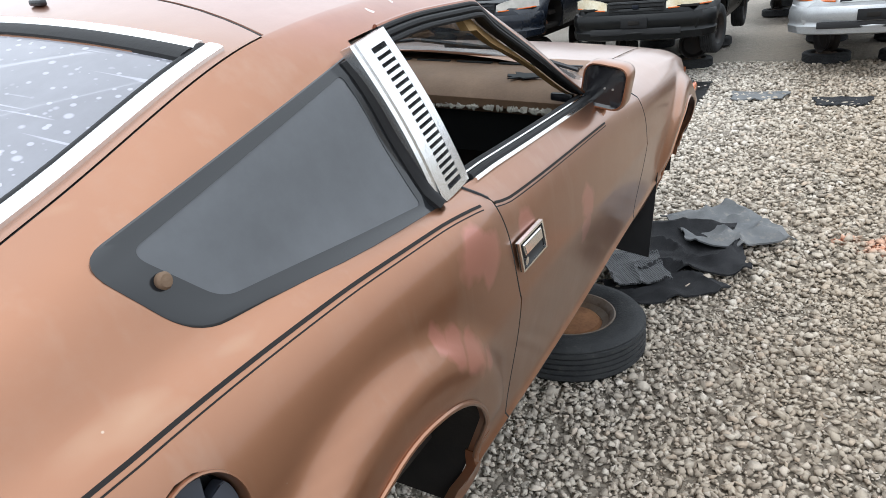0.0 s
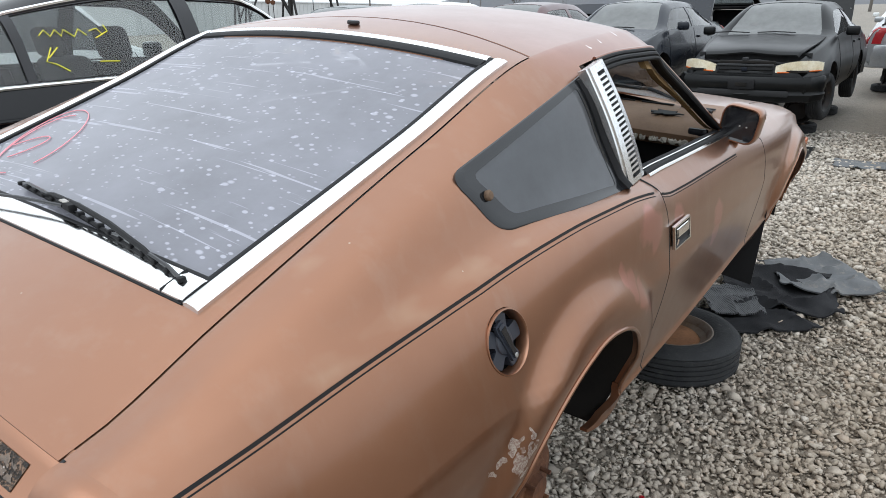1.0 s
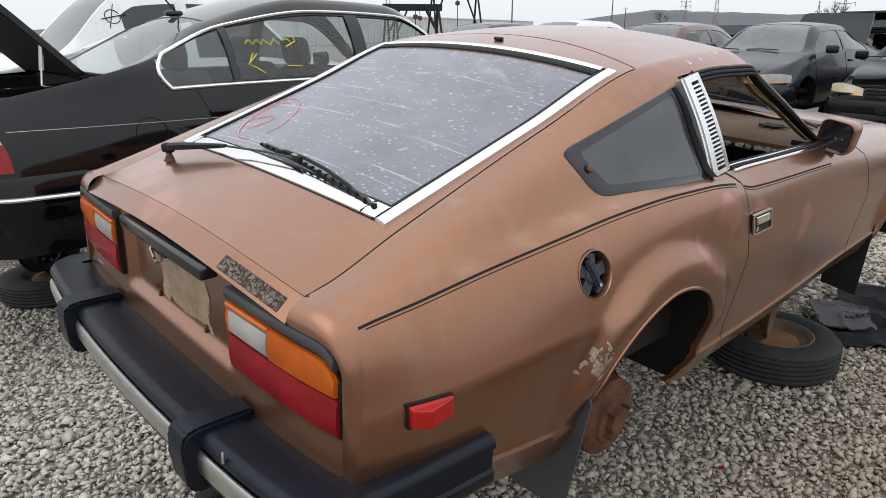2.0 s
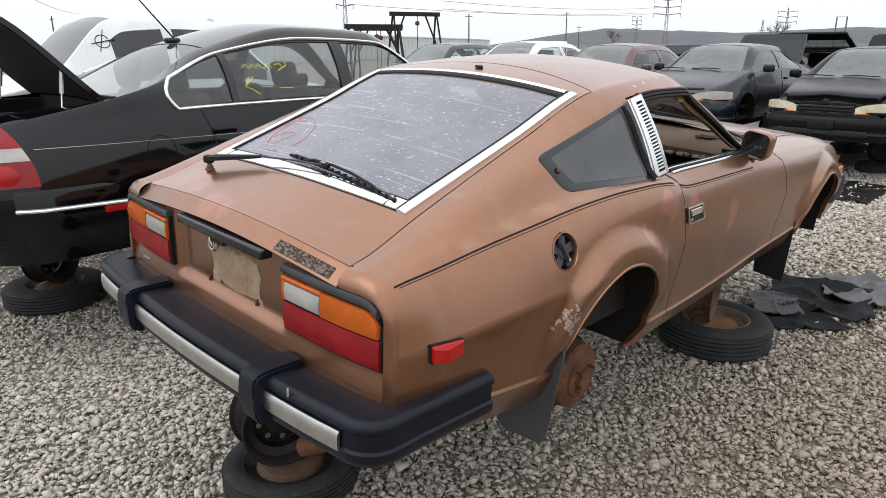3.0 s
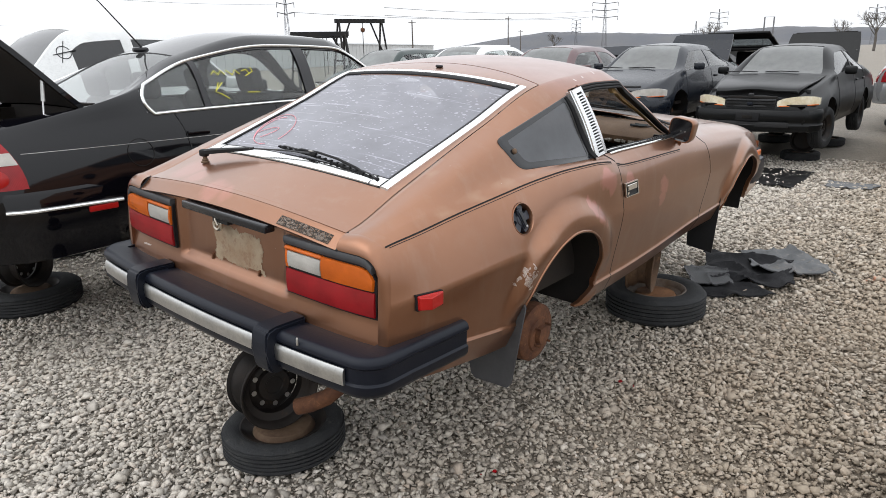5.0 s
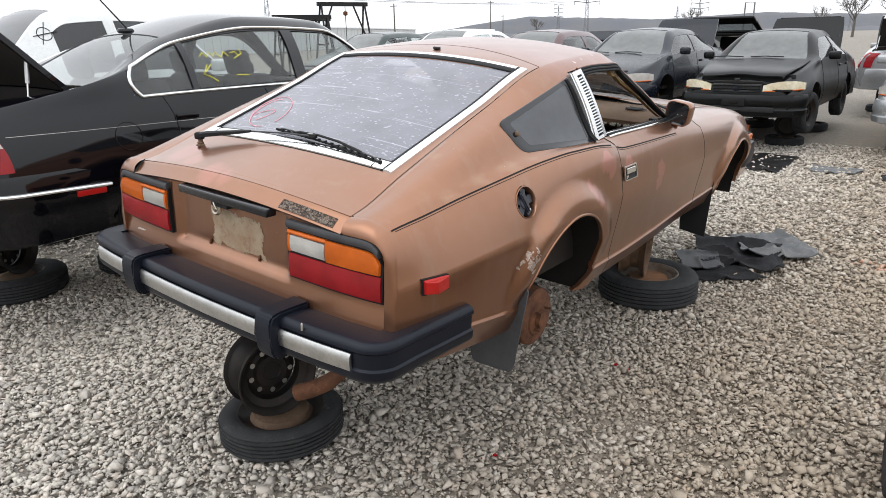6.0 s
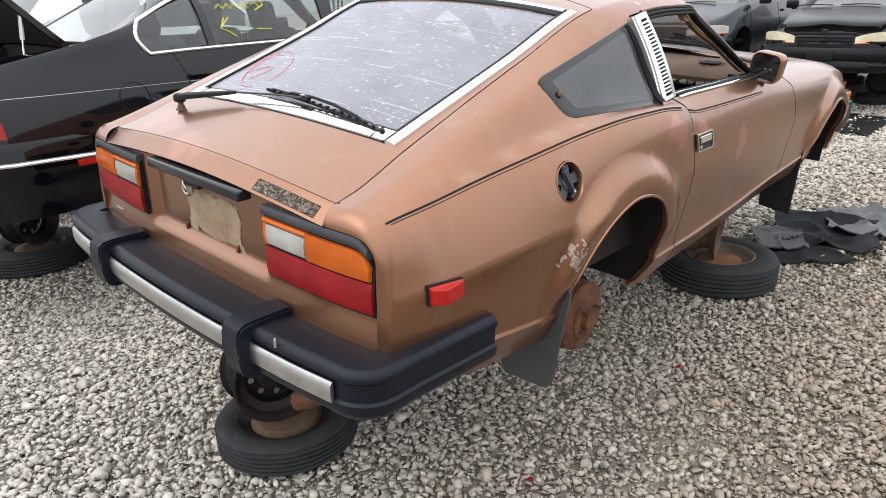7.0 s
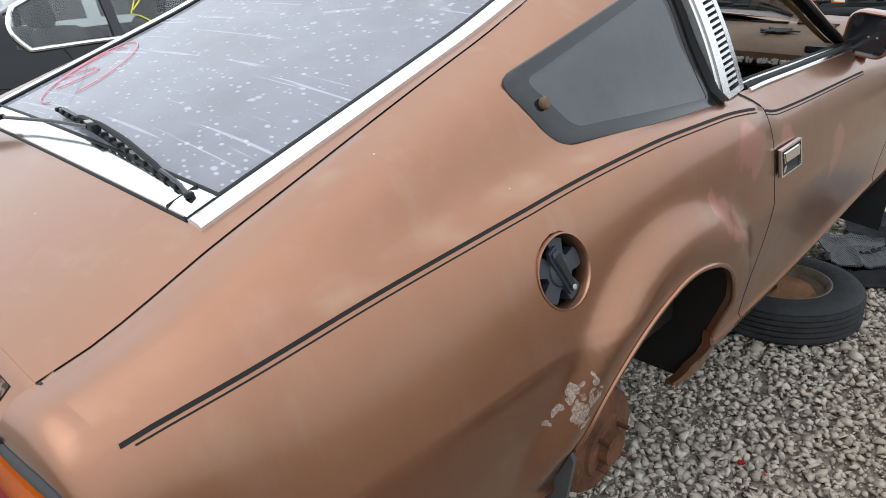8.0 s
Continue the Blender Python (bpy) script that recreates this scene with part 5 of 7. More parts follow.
# underside, axle, drum, flap, exhaust
part("floor_pan", box(1.14, 3.9, 0.05, (0, 2.2, 0.76), bevel=0.01), M["under"], car)
part("rear_valance", grid(lambda x, z: Vector((x, 0.20 + 0.1 * (0.86 - z), z)), steps(-0.58, 0.58, 8), steps(0.75, 0.87, 3)), M["under"], car)
part("fuel_tank", box(0.75, 0.55, 0.20, (-0.05, 0.62, 0.68), bevel=0.05, seg=3), M["under"], car)
part("axle_tube", tube([(-0.66, 1.235, 0.590), (0.66, 1.235, 0.590)], 0.035, 12), M["under"], car)
for sgn in (1, -1):
    drum = Sub("brake_drum", "rusty rear brake drum with bare wheel studs", car)
    dm = Matrix.Translation((sgn * 0.62, 1.235, 0.590)) @ pose(0, 0, 0, 0, sgn * 90, 0)
    part("back_plate", lathe([(0.0, -0.012), (0.145, -0.010), (0.150, 0.0), (0.0, 0.004)], 36, dm), M["under"], drum)
    part("drum_shell", lathe([(0.132, 0.004), (0.136, 0.012), (0.132, 0.055), (0.122, 0.064), (0.085, 0.068), (0.080, 0.076), (0.045, 0.078), (0.040, 0.098), (0.0, 0.10)], 36, dm), M["rust"], drum)
    for k in range(4):
        a = radians(45 + 90 * k)
        part("wheel_stud", tube([dm @ Vector((0.057 * math.cos(a), 0.057 * math.sin(a), z)) for z in (0.07, 0.105)], 0.006, 8), M["rust"], drum)
    if sgn < 0:
        continue
    flap = prism([(0.545, 0.78), (0.80, 0.83), (0.822, 0.885), (0.829, 0.87), (0.792, 0.535), (0.776, 0.515), (0.625, 0.505), (0.605, 0.52), (0.56, 0.70)], 0.009, lambda a, b, d: Vector((sgn * a, 0.858 + d + 0.03 * (b - 0.75), b)))
    part("mud_flap", flap, M["flap"], car, "dark rubber mud flap")
    fr = prism([(0.60, 0.92), (0.80, 0.92), (0.80, 0.50), (0.64, 0.52)], 0.008, lambda a, b, d: Vector((sgn * a, 3.26 + d + 0.08 * (b - 0.75), b)))
    part("front_mud_flap", fr, M["rubber"], car, "dark rubber mud flap")
part("bump_stop", lathe([(0.05, 0), (0.06, 0.05), (0.045, 0.10), (0, 0.12)], 16, Matrix.Translation((0.55, 1.05, 0.80)) @ pose(0, 0, 0, 0, 160, 0)), M["rust_dust"], car)
pts = [(0.055, 0.40, 0.335), (0.11, 0.425, 0.36), (0.17, 0.46, 0.40), (0.225, 0.50, 0.46), (0.26, 0.55, 0.55), (0.28, 0.68, 0.62), (0.28, 1.0, 0.66)]
pipe = Sub("exhaust_pipe", "rusted exhaust tailpipe hanging under the bumper", car)
part("pipe", tube(pts, [0.035, 0.035, 0.034, 0.028, 0.026, 0.025, 0.025], 16, caps=False), M["rust"], pipe)
part("pipe_bore", tube([Vector(p) + Vector((0.004, 0.001, 0.001)) for p in pts[:4]], [0.031, 0.031, 0.030, 0.024], 14), M["dark"], pipe)


def fill_out(root):
    """Brings the body to its full width, a little less at the outer corners of the tail."""
    def wide(co):
        g = max(0.0, min(1.0, (abs(co.x) - 0.58) / 0.15)) * max(0.0, min(1.0, (0.85 - co.y) / 0.6))
        return Vector((co.x * (1 + 0.045 * (1 - g)), co.y, co.z))
    for ob in root.children_recursive:
        if ob.type == "MESH":
            m, back = ob.matrix_basis.copy(), ob.matrix_basis.inverted()
            for v in ob.data.vertices:
                v.co = back @ wide(m @ v.co)


fill_out(car)


# ---- wheels and wheel stands ----
def tyre_mesh(r=0.30, w=0.185, rim=0.185):
    h = w / 2
    prof = [(rim, -h * 0.80), (rim + 0.012, -h * 0.92), (r - 0.055, -h), (r - 0.022, -h * 0.93), (r - 0.006, -h * 0.74)]
    n = 5
    for k in range(n):
        a, b = -h * 0.70 + 1.40 * h * k / n, -h * 0.70 + 1.40 * h * (k + 1) / n
        prof += [(r - 0.010, a + 0.002), (r, a + 0.004), (r, b - 0.004), (r - 0.010, b - 0.002)]
    prof += [(r - 0.006, h * 0.74), (r - 0.022, h * 0.93), (r - 0.055, h), (rim + 0.012, h * 0.92), (rim, h * 0.80)]
    bm = lathe(prof, 56, closed=True)
    return bm


def rim_mesh(r=0.185, w=0.16, dish=0.03):
    h = w / 2
    return lathe([(r + 0.010, -h), (r + 0.012, -h + 0.008), (r - 0.006, -h + 0.016), (r - 0.012, -h * 0.5), (r - 0.040, -h * 0.2), (r - 0.042, h * 0.4), (r - 0.012, h * 0.65), (r - 0.004, h - 0.012), (r + 0.012, h - 0.006), (r + 0.010, h),
                  (r + 0.004, h), (r - 0.012, h - 0.014), (r - 0.020, h * 0.6), (r - 0.050, h * 0.4), (r - 0.050, -h * 0.15), (r - 0.020, -h * 0.45), (r - 0.012, -h + 0.012), (r + 0.004, -h)], 44, closed=True)


def disc_mesh(r=0.14, holes=True):
    return lathe([(r, -0.004), (r - 0.02, 0.010), (0.085, 0.018), (0.075, 0.034), (0.045, 0.036), (0.040, 0.030), (0.0, 0.030), (0.0, 0.024), (0.04, 0.024), (0.07, 0.028), (0.08, 0.012), (r - 0.02, 0.004), (r, -0.010)], 36)


def wheel_stand(x, y, turn=0.0, label="flat-lying tyre with a bare steel rim welded upright on it", lean=0.0, r=0.285, wd=0.135, shift=(-0.03, -0.02, 0.318)):
    st = thing("wheel_stand", pose(x, y, 0.0, 0, 0, turn), label, "wheel stand", "wheel stands under the cars")
    ob = part("tyre", tyre_mesh(r, wd, 0.195), M["tyre"], st, "weathered black tyre lying flat")
    ob.matrix_basis = pose(0, 0, wd / 2 + 0.004)
    ob = part("lying_rim", rim_mesh(0.192, wd - 0.02), M["rim"], st)
    ob.matrix_basis = pose(0, 0, wd / 2 + 0.006)
    ob = part("lying_dish", lathe([(0.150, -0.03), (0.145, 0.030), (0.128, 0.052), (0.07, 0.058), (0, 0.058), (0, 0.052), (0.07, 0.052), (0.12, 0.045), (0.138, 0.026), (0.143, -0.03)], 36), M["rust_dust"], st, "dusty rusted rim centre")
    ob.matrix_basis = pose(0, 0, wd / 2)
    m = pose(*shift, 0, 90 + lean, 0)
    up = part("upright_rim", rim_mesh(0.180, 0.17), M["rim"], st, "bare black steel rim standing upright")
    up.matrix_basis = m
    d = part("rim_disc", disc_mesh(0.132), M["rim"], up)
    d.matrix_basis = pose(0, 0, -0.02)
    # solid bright discs stand for light showing through the rim's slots
    for k in range(9):
        a = radians(40 * k)
        part("rim_hole", lathe([(0.012, 0), (0.0125, 0.002), (0, 0.002)], 12, pose(0.098 * math.cos(a), 0.098 * math.sin(a), 0.0015)), M["brushed"], up, "bright disc standing for light through a rim slot")
    return st


stand = wheel_stand(-0.285, 0.545, -12)
stand_f = wheel_stand(0.425, 3.20, 14, "flat-lying tyre with a rusty rim carrying the sill", 4, 0.335, 0.185, (-0.09, 0.0, 0.345))
stand_f.children[0].data.materials[0] = M["black_tyre"]
for ob in stand_f.children:
    if ob.name.startswith(("lying_rim", "upright_rim")):
        ob.data.materials[0] = mat("pale_dusty_rim", (0.20, 0.175, 0.15), (0.13, 0.085, 0.055), 0.75, 0.1, 7, 60, 0.3, (0.07, 0.04, 0.025), (0.55, 0.8)) if ob.name.startswith("lying") else mat("brown_rusted_rim", (0.15, 0.085, 0.045), (0.085, 0.05, 0.03), 0.8, 0.1, 7, 60, 0.4, (0.25, 0.14, 0.07), (0.55, 0.8))
    if ob.name.startswith("lying_dish"):
        ob.data.materials[0] = mat("orange_rusted_dish", (0.27, 0.125, 0.05), (0.17, 0.075, 0.032), 0.85, 0.1, 9, 70, 0.4, (0.10, 0.05, 0.025), (0.6, 0.8))
for x, y, t in ((-0.62, 3.3, 100), (2.19, 2.99, 20)):
    copy_thing(stand, pose(x, y, 0, 0, 0, t))
wheel_stand(-3.42, 0.60, 30, "flat-lying tyre with a rusty steel rim standing on it", 0, 0.345, 0.16, (-0.02, 0.02, 0.335))


# ---- the other cars ----
PAINTS = {}


def sedan_paint(name, c, rough=0.3, dirt=None, metal=0.0, at=(0.55, 0.85), coat=0.5):
    if name not in PAINTS:
        PAINTS[name] = mat(name, c, tuple(k * 0.8 for k in c), rough, metal, 2.2, 70, 0.03, dirt, at, 0.08, coat=coat)
    return PAINTS[name]


GLASS_CAR = glass("car_window_glass", (0.82, 0.86, 0.85), 0.06, (0.4, 0.4, 0.4))
# windscreen film lightened so that its colour also carries the grey sky reflection
GLASS_DUST_SHEEN = glass("dusty_windscreen_glass", (0.30, 0.33, 0.33), 0.30, (0.46, 0.47, 0.46), 0.08)
GLASS_DARK = glass("tinted_window_glass", (0.05, 0.055, 0.06), 0.03)
LAMP_OLD = mat("yellowed_headlamp_plastic", (0.80, 0.75, 0.60), (0.62, 0.52, 0.33), 0.10, 0, 9, 40, 0.1, coat=0.8)
SEAT = mat("grey_seat_cloth", (0.035, 0.035, 0.038), (0.05, 0.05, 0.052), 0.85, 0, 8, 150, 0.3)


def sedan(name, label, m, paint, L=4.7, W=1.76, H=1.45, belt=0.97, deck=1.04, hood=1.0, nose=0.74, rw0=0.78, rw1=1.62, ws1=2.72, ws0=3.42, trunk_open=0.0, hood_open=0.0, hood_off=False, glass_m=None, shield=None, wheels=False, trim=False, lamps=None, front=True, pillars=None, prop=True, haunch=0.0, drop=0.0, win0=None, ajar=False):
    c = thing(name, m, label, "car", "parked scrap cars")
    e = curve((0, 0.90), (0.25, 0.97), (0.8, 1.0), (L - 0.9, 1.0), (L - 0.3, 0.95), (L, 0.82))
    w = W / 2
    mid = (rw1 + ws1) / 2

    def ex(*p):
        f = curve(*p)
        return lambda y: f(y) * e(y)
    lf = Loft(curve((0, deck - 0.07), (0.12, deck - 0.015), (rw0, deck + 0.03), (rw1, H - 0.03 - drop), (mid, H), (ws1, H - 0.03), (ws0, hood), (L - 0.35, nose + 0.07), (L, nose - 0.06)), [
        (ex((0, 0.62), (rw0, 0.64), (rw1, 0.50), (ws1, 0.50), (ws0, 0.66), (L - 0.3, 0.62), (L, 0.55)), curve((0, deck - 0.09), (0.12, deck - 0.035), (rw0, deck + 0.01), (rw1, H - 0.065 - drop), (mid, H - 0.04), (ws1, H - 0.065), (ws0, hood - 0.02), (L - 0.35, nose + 0.05), (L, nose - 0.09))),
        (ex((0, 0.72), (rw0, w - 0.13), (rw1, 0.57), (ws1, 0.58), (ws0, w - 0.12), (L, 0.66)), curve((0, deck - 0.11), (rw0 + 0.18, belt + 0.06 + haunch), (rw1 + 0.05, H - 0.12 - 0.6 * drop), (mid, H - 0.095), (ws1, H - 0.12), (ws0 - 0.1, belt + 0.035), (ws0 + 0.25, hood - 0.07), (L - 0.3, nose), (L, nose - 0.13))),
        (ex((0, w - 0.10), (L / 2, w - 0.085), (L, w - 0.12)), curve((0, deck - 0.15), (rw0 + 0.2, belt), (ws0 - 0.1, belt - 0.01), (ws0 + 0.3, hood - 0.12), (L - 0.3, nose - 0.07), (L, nose - 0.17))),
        (ex((0, w - 0.04), (L, w - 0.05)), curve((0, 0.80), (L * 0.25, belt - 0.12), (L * 0.7, belt - 0.14), (L - 0.3, nose - 0.13), (L, nose - 0.22))),
        (ex((0, w), (L, w)), curve((0, 0.62), (L / 2, 0.66), (L, nose - 0.30))),
        (ex((0, w - 0.01), (L, w - 0.015)), curve((0, 0.42), (L / 2, 0.40), (L, 0.36))),
        (ex((0, w - 0.08), (L, w - 0.09)), curve((0, 0.30), (0.7, 0.27), (L / 2, 0.25), (L, 0.23))),
    ])
    ay, fy = L * 0.235, L * 0.81
    arches = ((ay, 0.33, 0.345), (fy, 0.33, 0.345))
    ss = sorted(set([round(k, 4) for k in steps(0, L, 62)] + [rw0, rw1, ws1, ws0, win0 or rw0 + 0.26, ws0 - 0.16, L - 0.34, L - 0.03] + [q + k * h for q, h in (pillars or [(rw1 + 0.02 + (ws1 - rw1) * 0.42, 0.05)]) for k in (-1, 1)]))
    us = [0, 0.35, 0.7, 0.93, 1.0, 1.5, 2.0, 2.12, 2.5, 2.92, 3.0, 3.5, 4, 4.5, 5, 5.3, 5.6, 6, 6.5, 7]
    ua = sorted(set([-u for u in us] + us))
    bp = (rw1 + 0.02 + (ws1 - rw1) * 0.42)
    wr0, wr1 = win0 or rw0 + 0.26, ws0 - 0.16

    posts = pillars or [(bp, 0.05)]

    def side_win(s, a):
        return 2.12 < a < 2.92 and wr0 < s < wr1 and all(abs(s - q) > h for q, h in posts)

    def keep(s, u):
        a = abs(u)
        if a < 0.93 and (rw0 < s < rw1 or ws1 < s < ws0):
            return False
        if trunk_open and a < 1 and 0.09 < s < rw0 - 0.02:
            return False
        if ajar and a < 1.5 and L - 0.34 < s < L - 0.03:
            return False
        if (hood_open or hood_off) and a < 1 and ws0 + 0.05 < s < L - 0.12:
            return False
        return not side_win(s, a)
    bm = grid(lf.at, ss, ua, keep)
    cut_arches(bm, lf, arches)
    bm2 = bm
    for yy, sg in ((0.0, -1), (L, 1)):
        def capf(t, u):
            p = lf.raw(yy, u)
            return Vector((p.x * t, yy + sg * 0.07 * (1 - t * t) * max(0.0, min(1, (7 - u) / 1.5, (u - 1) / 1.5 + 0.2)), p.z))
        grid(capf, steps(-1, 1, 10), [1.0, 2, 3, 4, 4.5, 5, 5.5, 6, 6.5, 7], None, bm2)
    flange(bm2, inward(0.012, 0.8))
    part("body", bm2, paint, c)
    gm, sm = glass_m or GLASS_CAR, shield or GLASS_DUST_SHEEN
    part("rear_window", grid(lambda s, u: lf.at(s, u) - Vector((0, 0, 0.006)), steps(rw0, rw1, 6), steps(-0.93, 0.93, 8)), gm, c)
    part("windscreen", grid(lambda s, u: lf.at(s, u) - Vector((0, 0, 0.006)), steps(ws1, ws0, 6), steps(-0.93, 0.93, 8)), sm, c)
    for sg in (1, -1):
        cuts = [wr0] + [q + k * h for q, h in posts for k in (-1, 1)] + [wr1]
        for s0, s1 in zip(cuts[::2], cuts[1::2]):
            part("side_window", grid(lambda s, u: Vector((sg * (lf.raw(s, u).x - 0.008), s, lf.raw(s, u).z)), steps(s0, s1, 8), [2.12, 2.5, 2.92]), gm, c)
        part("door_mirror", box(0.17, 0.09, 0.12, (sg * (w + 0.06), ws0 - 0.32, belt + 0.06), bevel=0.03, seg=3), paint, c)
        for yy in (wr0 + 0.18, bp, ws0 - 0.12):
            pts = [lf.raw(yy + 0.05 * math.sin((u - 3) * 0.9), u) + Vector((0.001, 0, 0)) for u in steps(3, 6.4, 10)]
            part("door_gap", tube([(sg * p.x, p.y, p.z) for p in pts], 0.0035, 5), M["dark"], c)
        for yy in (bp - 0.16, ws0 - 1.15 if ws0 - 1.15 < bp - 0.5 else wr0 + 0.3):
            p = lf.side(yy, belt - 0.13)
            part("door_handle", box(0.03, 0.16, 0.035, (sg * (p.x + 0.008), yy, belt - 0.13), bevel=0.01), paint, c)
        for cy, cz, r in arches:
            own = bmesh.new()
            rows = [[own.verts.new((sg * x, cy + (r + 0.004) * math.cos(radians(a)), cz + (r + 0.004) * math.sin(radians(a)))) for a in steps(-14, 194, 20)] for x in (w - 0.02, w - 0.2, w - 0.33)]
            for ra, rb in zip(rows, rows[1:]):
                for j in range(20):
                    own.faces.new((ra[j], ra[j + 1], rb[j + 1], rb[j]))
            own.faces.new(rows[-1])
            part("wheel_well", own, M["under"], c)
            if wheels:
                wh = Sub("wheel", "worn tyre on a black steel wheel", c)
                t = part("tyre", tyre_mesh(0.31, 0.19, 0.19), M["tyre"], wh)
                t.matrix_basis = pose(sg * (w - 0.12), cy, 0.22, 0, 90 * sg, 8 * sg if cy > 2 else 0)
                part("rim", rim_mesh(0.19, 0.16), M["rim"], wh)
                part("rim_disc", disc_mesh(0.145), M["rim"], wh)
            else:
                part("brake_disc", lathe([(0.13, -0.01), (0.13, 0.01), (0.07, 0.012), (0.06, 0.05), (0, 0.05)], 24, pose(sg * (w - 0.20), cy, 0.30, 0, 90 * sg, 0)), M["rust"], c)
    deep = m.translation.z - 0.25 if m.translation.z > 0.38 else 0.0
    part("underbody", box(W - 0.18, L - 0.5, 0.06, (0, L / 2, 0.28), bevel=0.01), M["under"], c)
    if deep:
        part("floor_frame", box(1.0, L - 1.7, deep + 0.01, (0, L / 2 + 0.2, 0.255 - deep / 2), bevel=0.02), M["under"], c)
    part("cabin_floor", box(W - 0.25, ws0 - rw0 + 0.3, 0.05, (0, (ws0 + rw0) / 2, 0.45)), M["interior"], c)
    part("dashboard", box(W - 0.3, 0.4, 0.2, (0, ws0 - 0.25, hood - 0.12), bevel=0.05, seg=3), M["interior"], c)
    for x in (-0.37, 0.37):
        for yy in (bp + 0.22, max(rw1 - 0.25, rw0 + 0.62)):
            seat = Sub("seat", "grey cloth car seat", c)
            part("backrest", box(0.50, 0.14, 0.62, (x, yy, 0.78), pose(0, 0, 0, 14, 0, 0).to_3x3(), bevel=0.05, seg=3), SEAT, seat)
            part("headrest", box(0.26, 0.09, 0.18, (x, yy - 0.13, 1.17), pose(0, 0, 0, 10, 0, 0).to_3x3(), bevel=0.04, seg=3), SEAT, seat)
    if front:
        for sg in (1, -1):
            own = bmesh.new()
            pts = lambda a, b, d: Vector((sg * (0.36 + a * (w * 0.945 - 0.36)), L + 0.045 - 0.33 * a ** 1.9 + d, nose - 0.155 + b * (0.130 - 0.05 * (1 - a) ** 4 - 0.04 * a ** 6) + 0.02 * a))
            flange(grid(lambda a, b: pts(a, b, 0.0), steps(0, 1, 8), steps(0, 1, 3), None, own), lambda co: co - Vector((0, 0.06, 0)))
            part("headlamp", own, lamps or LAMP_OLD, c, "yellowed plastic headlamp")
            part("turn_strip", tube([pts(a, 0.0, 0.006) for a in steps(0.05, 0.97, 8)], 0.008, 6), M["amber"], c, "amber edge of the headlamp")
        grille = Sub("grille", "black slatted grille", c)
        part("grille_back", box(0.68, 0.05, 0.115, (0, L + 0.032, nose - 0.115), bevel=0.01), M["dark"], grille)
        for k in range(3):
            part("slat", box(0.66, 0.03, 0.014, (0, L + 0.058, nose - 0.168 + 0.045 * k), bevel=0.005), paint, grille)
        part("grille_emblem", box(0.075, 0.02, 0.05, (0, L + 0.075, nose - 0.12), bevel=0.008), M["bumper"], grille, "small blank emblem")
        part("front_bumper", sweep([(-w + 0.03, L - 0.42), (-w + 0.03, L - 0.25), (-w + 0.13, L - 0.04), (-0.45, L + 0.09), (0, L + 0.115), (0.45, L + 0.09), (w - 0.13, L - 0.04), (w - 0.03, L - 0.25), (w - 0.03, L - 0.42)][::-1],
                                   [(-0.06, nose - 0.20), (0.0, nose - 0.205), (0.02, nose - 0.25), (0.025, nose - 0.34), (0.012, nose - 0.36), (0.012, nose - 0.40), (0.025, nose - 0.42), (0.01, nose - 0.50), (-0.06, nose - 0.52)]), paint, c)
        part("air_intake", box(1.10, 0.03, 0.075, (0, L + 0.118, nose - 0.405), bevel=0.01), M["dark"], c)
        part("plate_holder", box(0.32, 0.02, 0.12, (0, L + 0.147, nose - 0.30), bevel=0.008), M["rubber"], c, "empty black number plate holder")
        part("plate_mount", box(0.14, 0.012, 0.05, (0, L + 0.160, nose - 0.30), bevel=0.006), M["under"], c)
        if ajar:
            bay = Sub("engine_bay", "open dark gap under the unlatched bonnet", c)
            part("bay_floor", box(W - 0.35, 0.42, 0.02, (0, L - 0.19, nose - 0.14)), M["under"], bay)
            part("bay_wall", box(W - 0.40, 0.02, 0.20, (0, L - 0.36, nose - 0.04)), M["dark"], bay)
            part("lock_beam", box(W - 1.10, 0.06, 0.05, (0, L - 0.03, nose - 0.045), bevel=0.012), M["under"], bay)
            part("latch", box(0.07, 0.05, 0.05, (0.02, L - 0.03, nose - 0.005), bevel=0.01), M["dark"], bay)
            part("bay_hose", tube([(-0.5, L - 0.2, nose - 0.08), (-0.1, L - 0.12, nose - 0.03), (0.25, L - 0.16, nose - 0.06), (0.52, L - 0.22, nose - 0.05)], 0.022, 8), M["rubber"], bay)
            for sg in (1, -1):
                part("lamp_housing", box(0.26, 0.16, 0.09, (sg * 0.54, L - 0.29, nose - 0.075), bevel=0.02), M["under"], bay)

            def lid_pt(y, u):
                k = (y - ws0 - 0.12) / (L - ws0)
                p = lf.at(y, u)
                curl = max(0.0, (y - L + 0.24) / 0.06)
                return Vector((p.x * 0.97, p.y - 0.05 * k + 0.02 * abs(u) * k, p.z + 0.006 + 0.085 * k - 0.020 * curl ** 2 + 0.014 * math.sin(u * 5 + 1) * k * k))
            part("bonnet", flange(grid(lid_pt, steps(ws0 + 0.12, L - 0.24, 14) + [L - 0.21, L - 0.18], steps(-1.46, 1.46, 20)), lambda co: co - Vector((0, 0, 0.016))), paint, c, "dented bonnet standing ajar")
        else:
            # solid black block in place of the shade below the bonnet edge
            part("hood_gap", box(0.98, 0.16, 0.035, (0, L - 0.02, nose + 0.012), bevel=0.01), M["dark"], c, "black block standing in for the shaded gap under the bonnet edge")
        for k in (-1, 1):
            part("windscreen_wiper", tube([(k * 0.30, ws0 + 0.02, hood + 0.015), (k * 0.30 + 0.28, ws0 - 0.03, hood + 0.025), (k * 0.30 + 0.5, ws0 - 0.02, hood + 0.015)], 0.008, 5), M["rubber"], c)
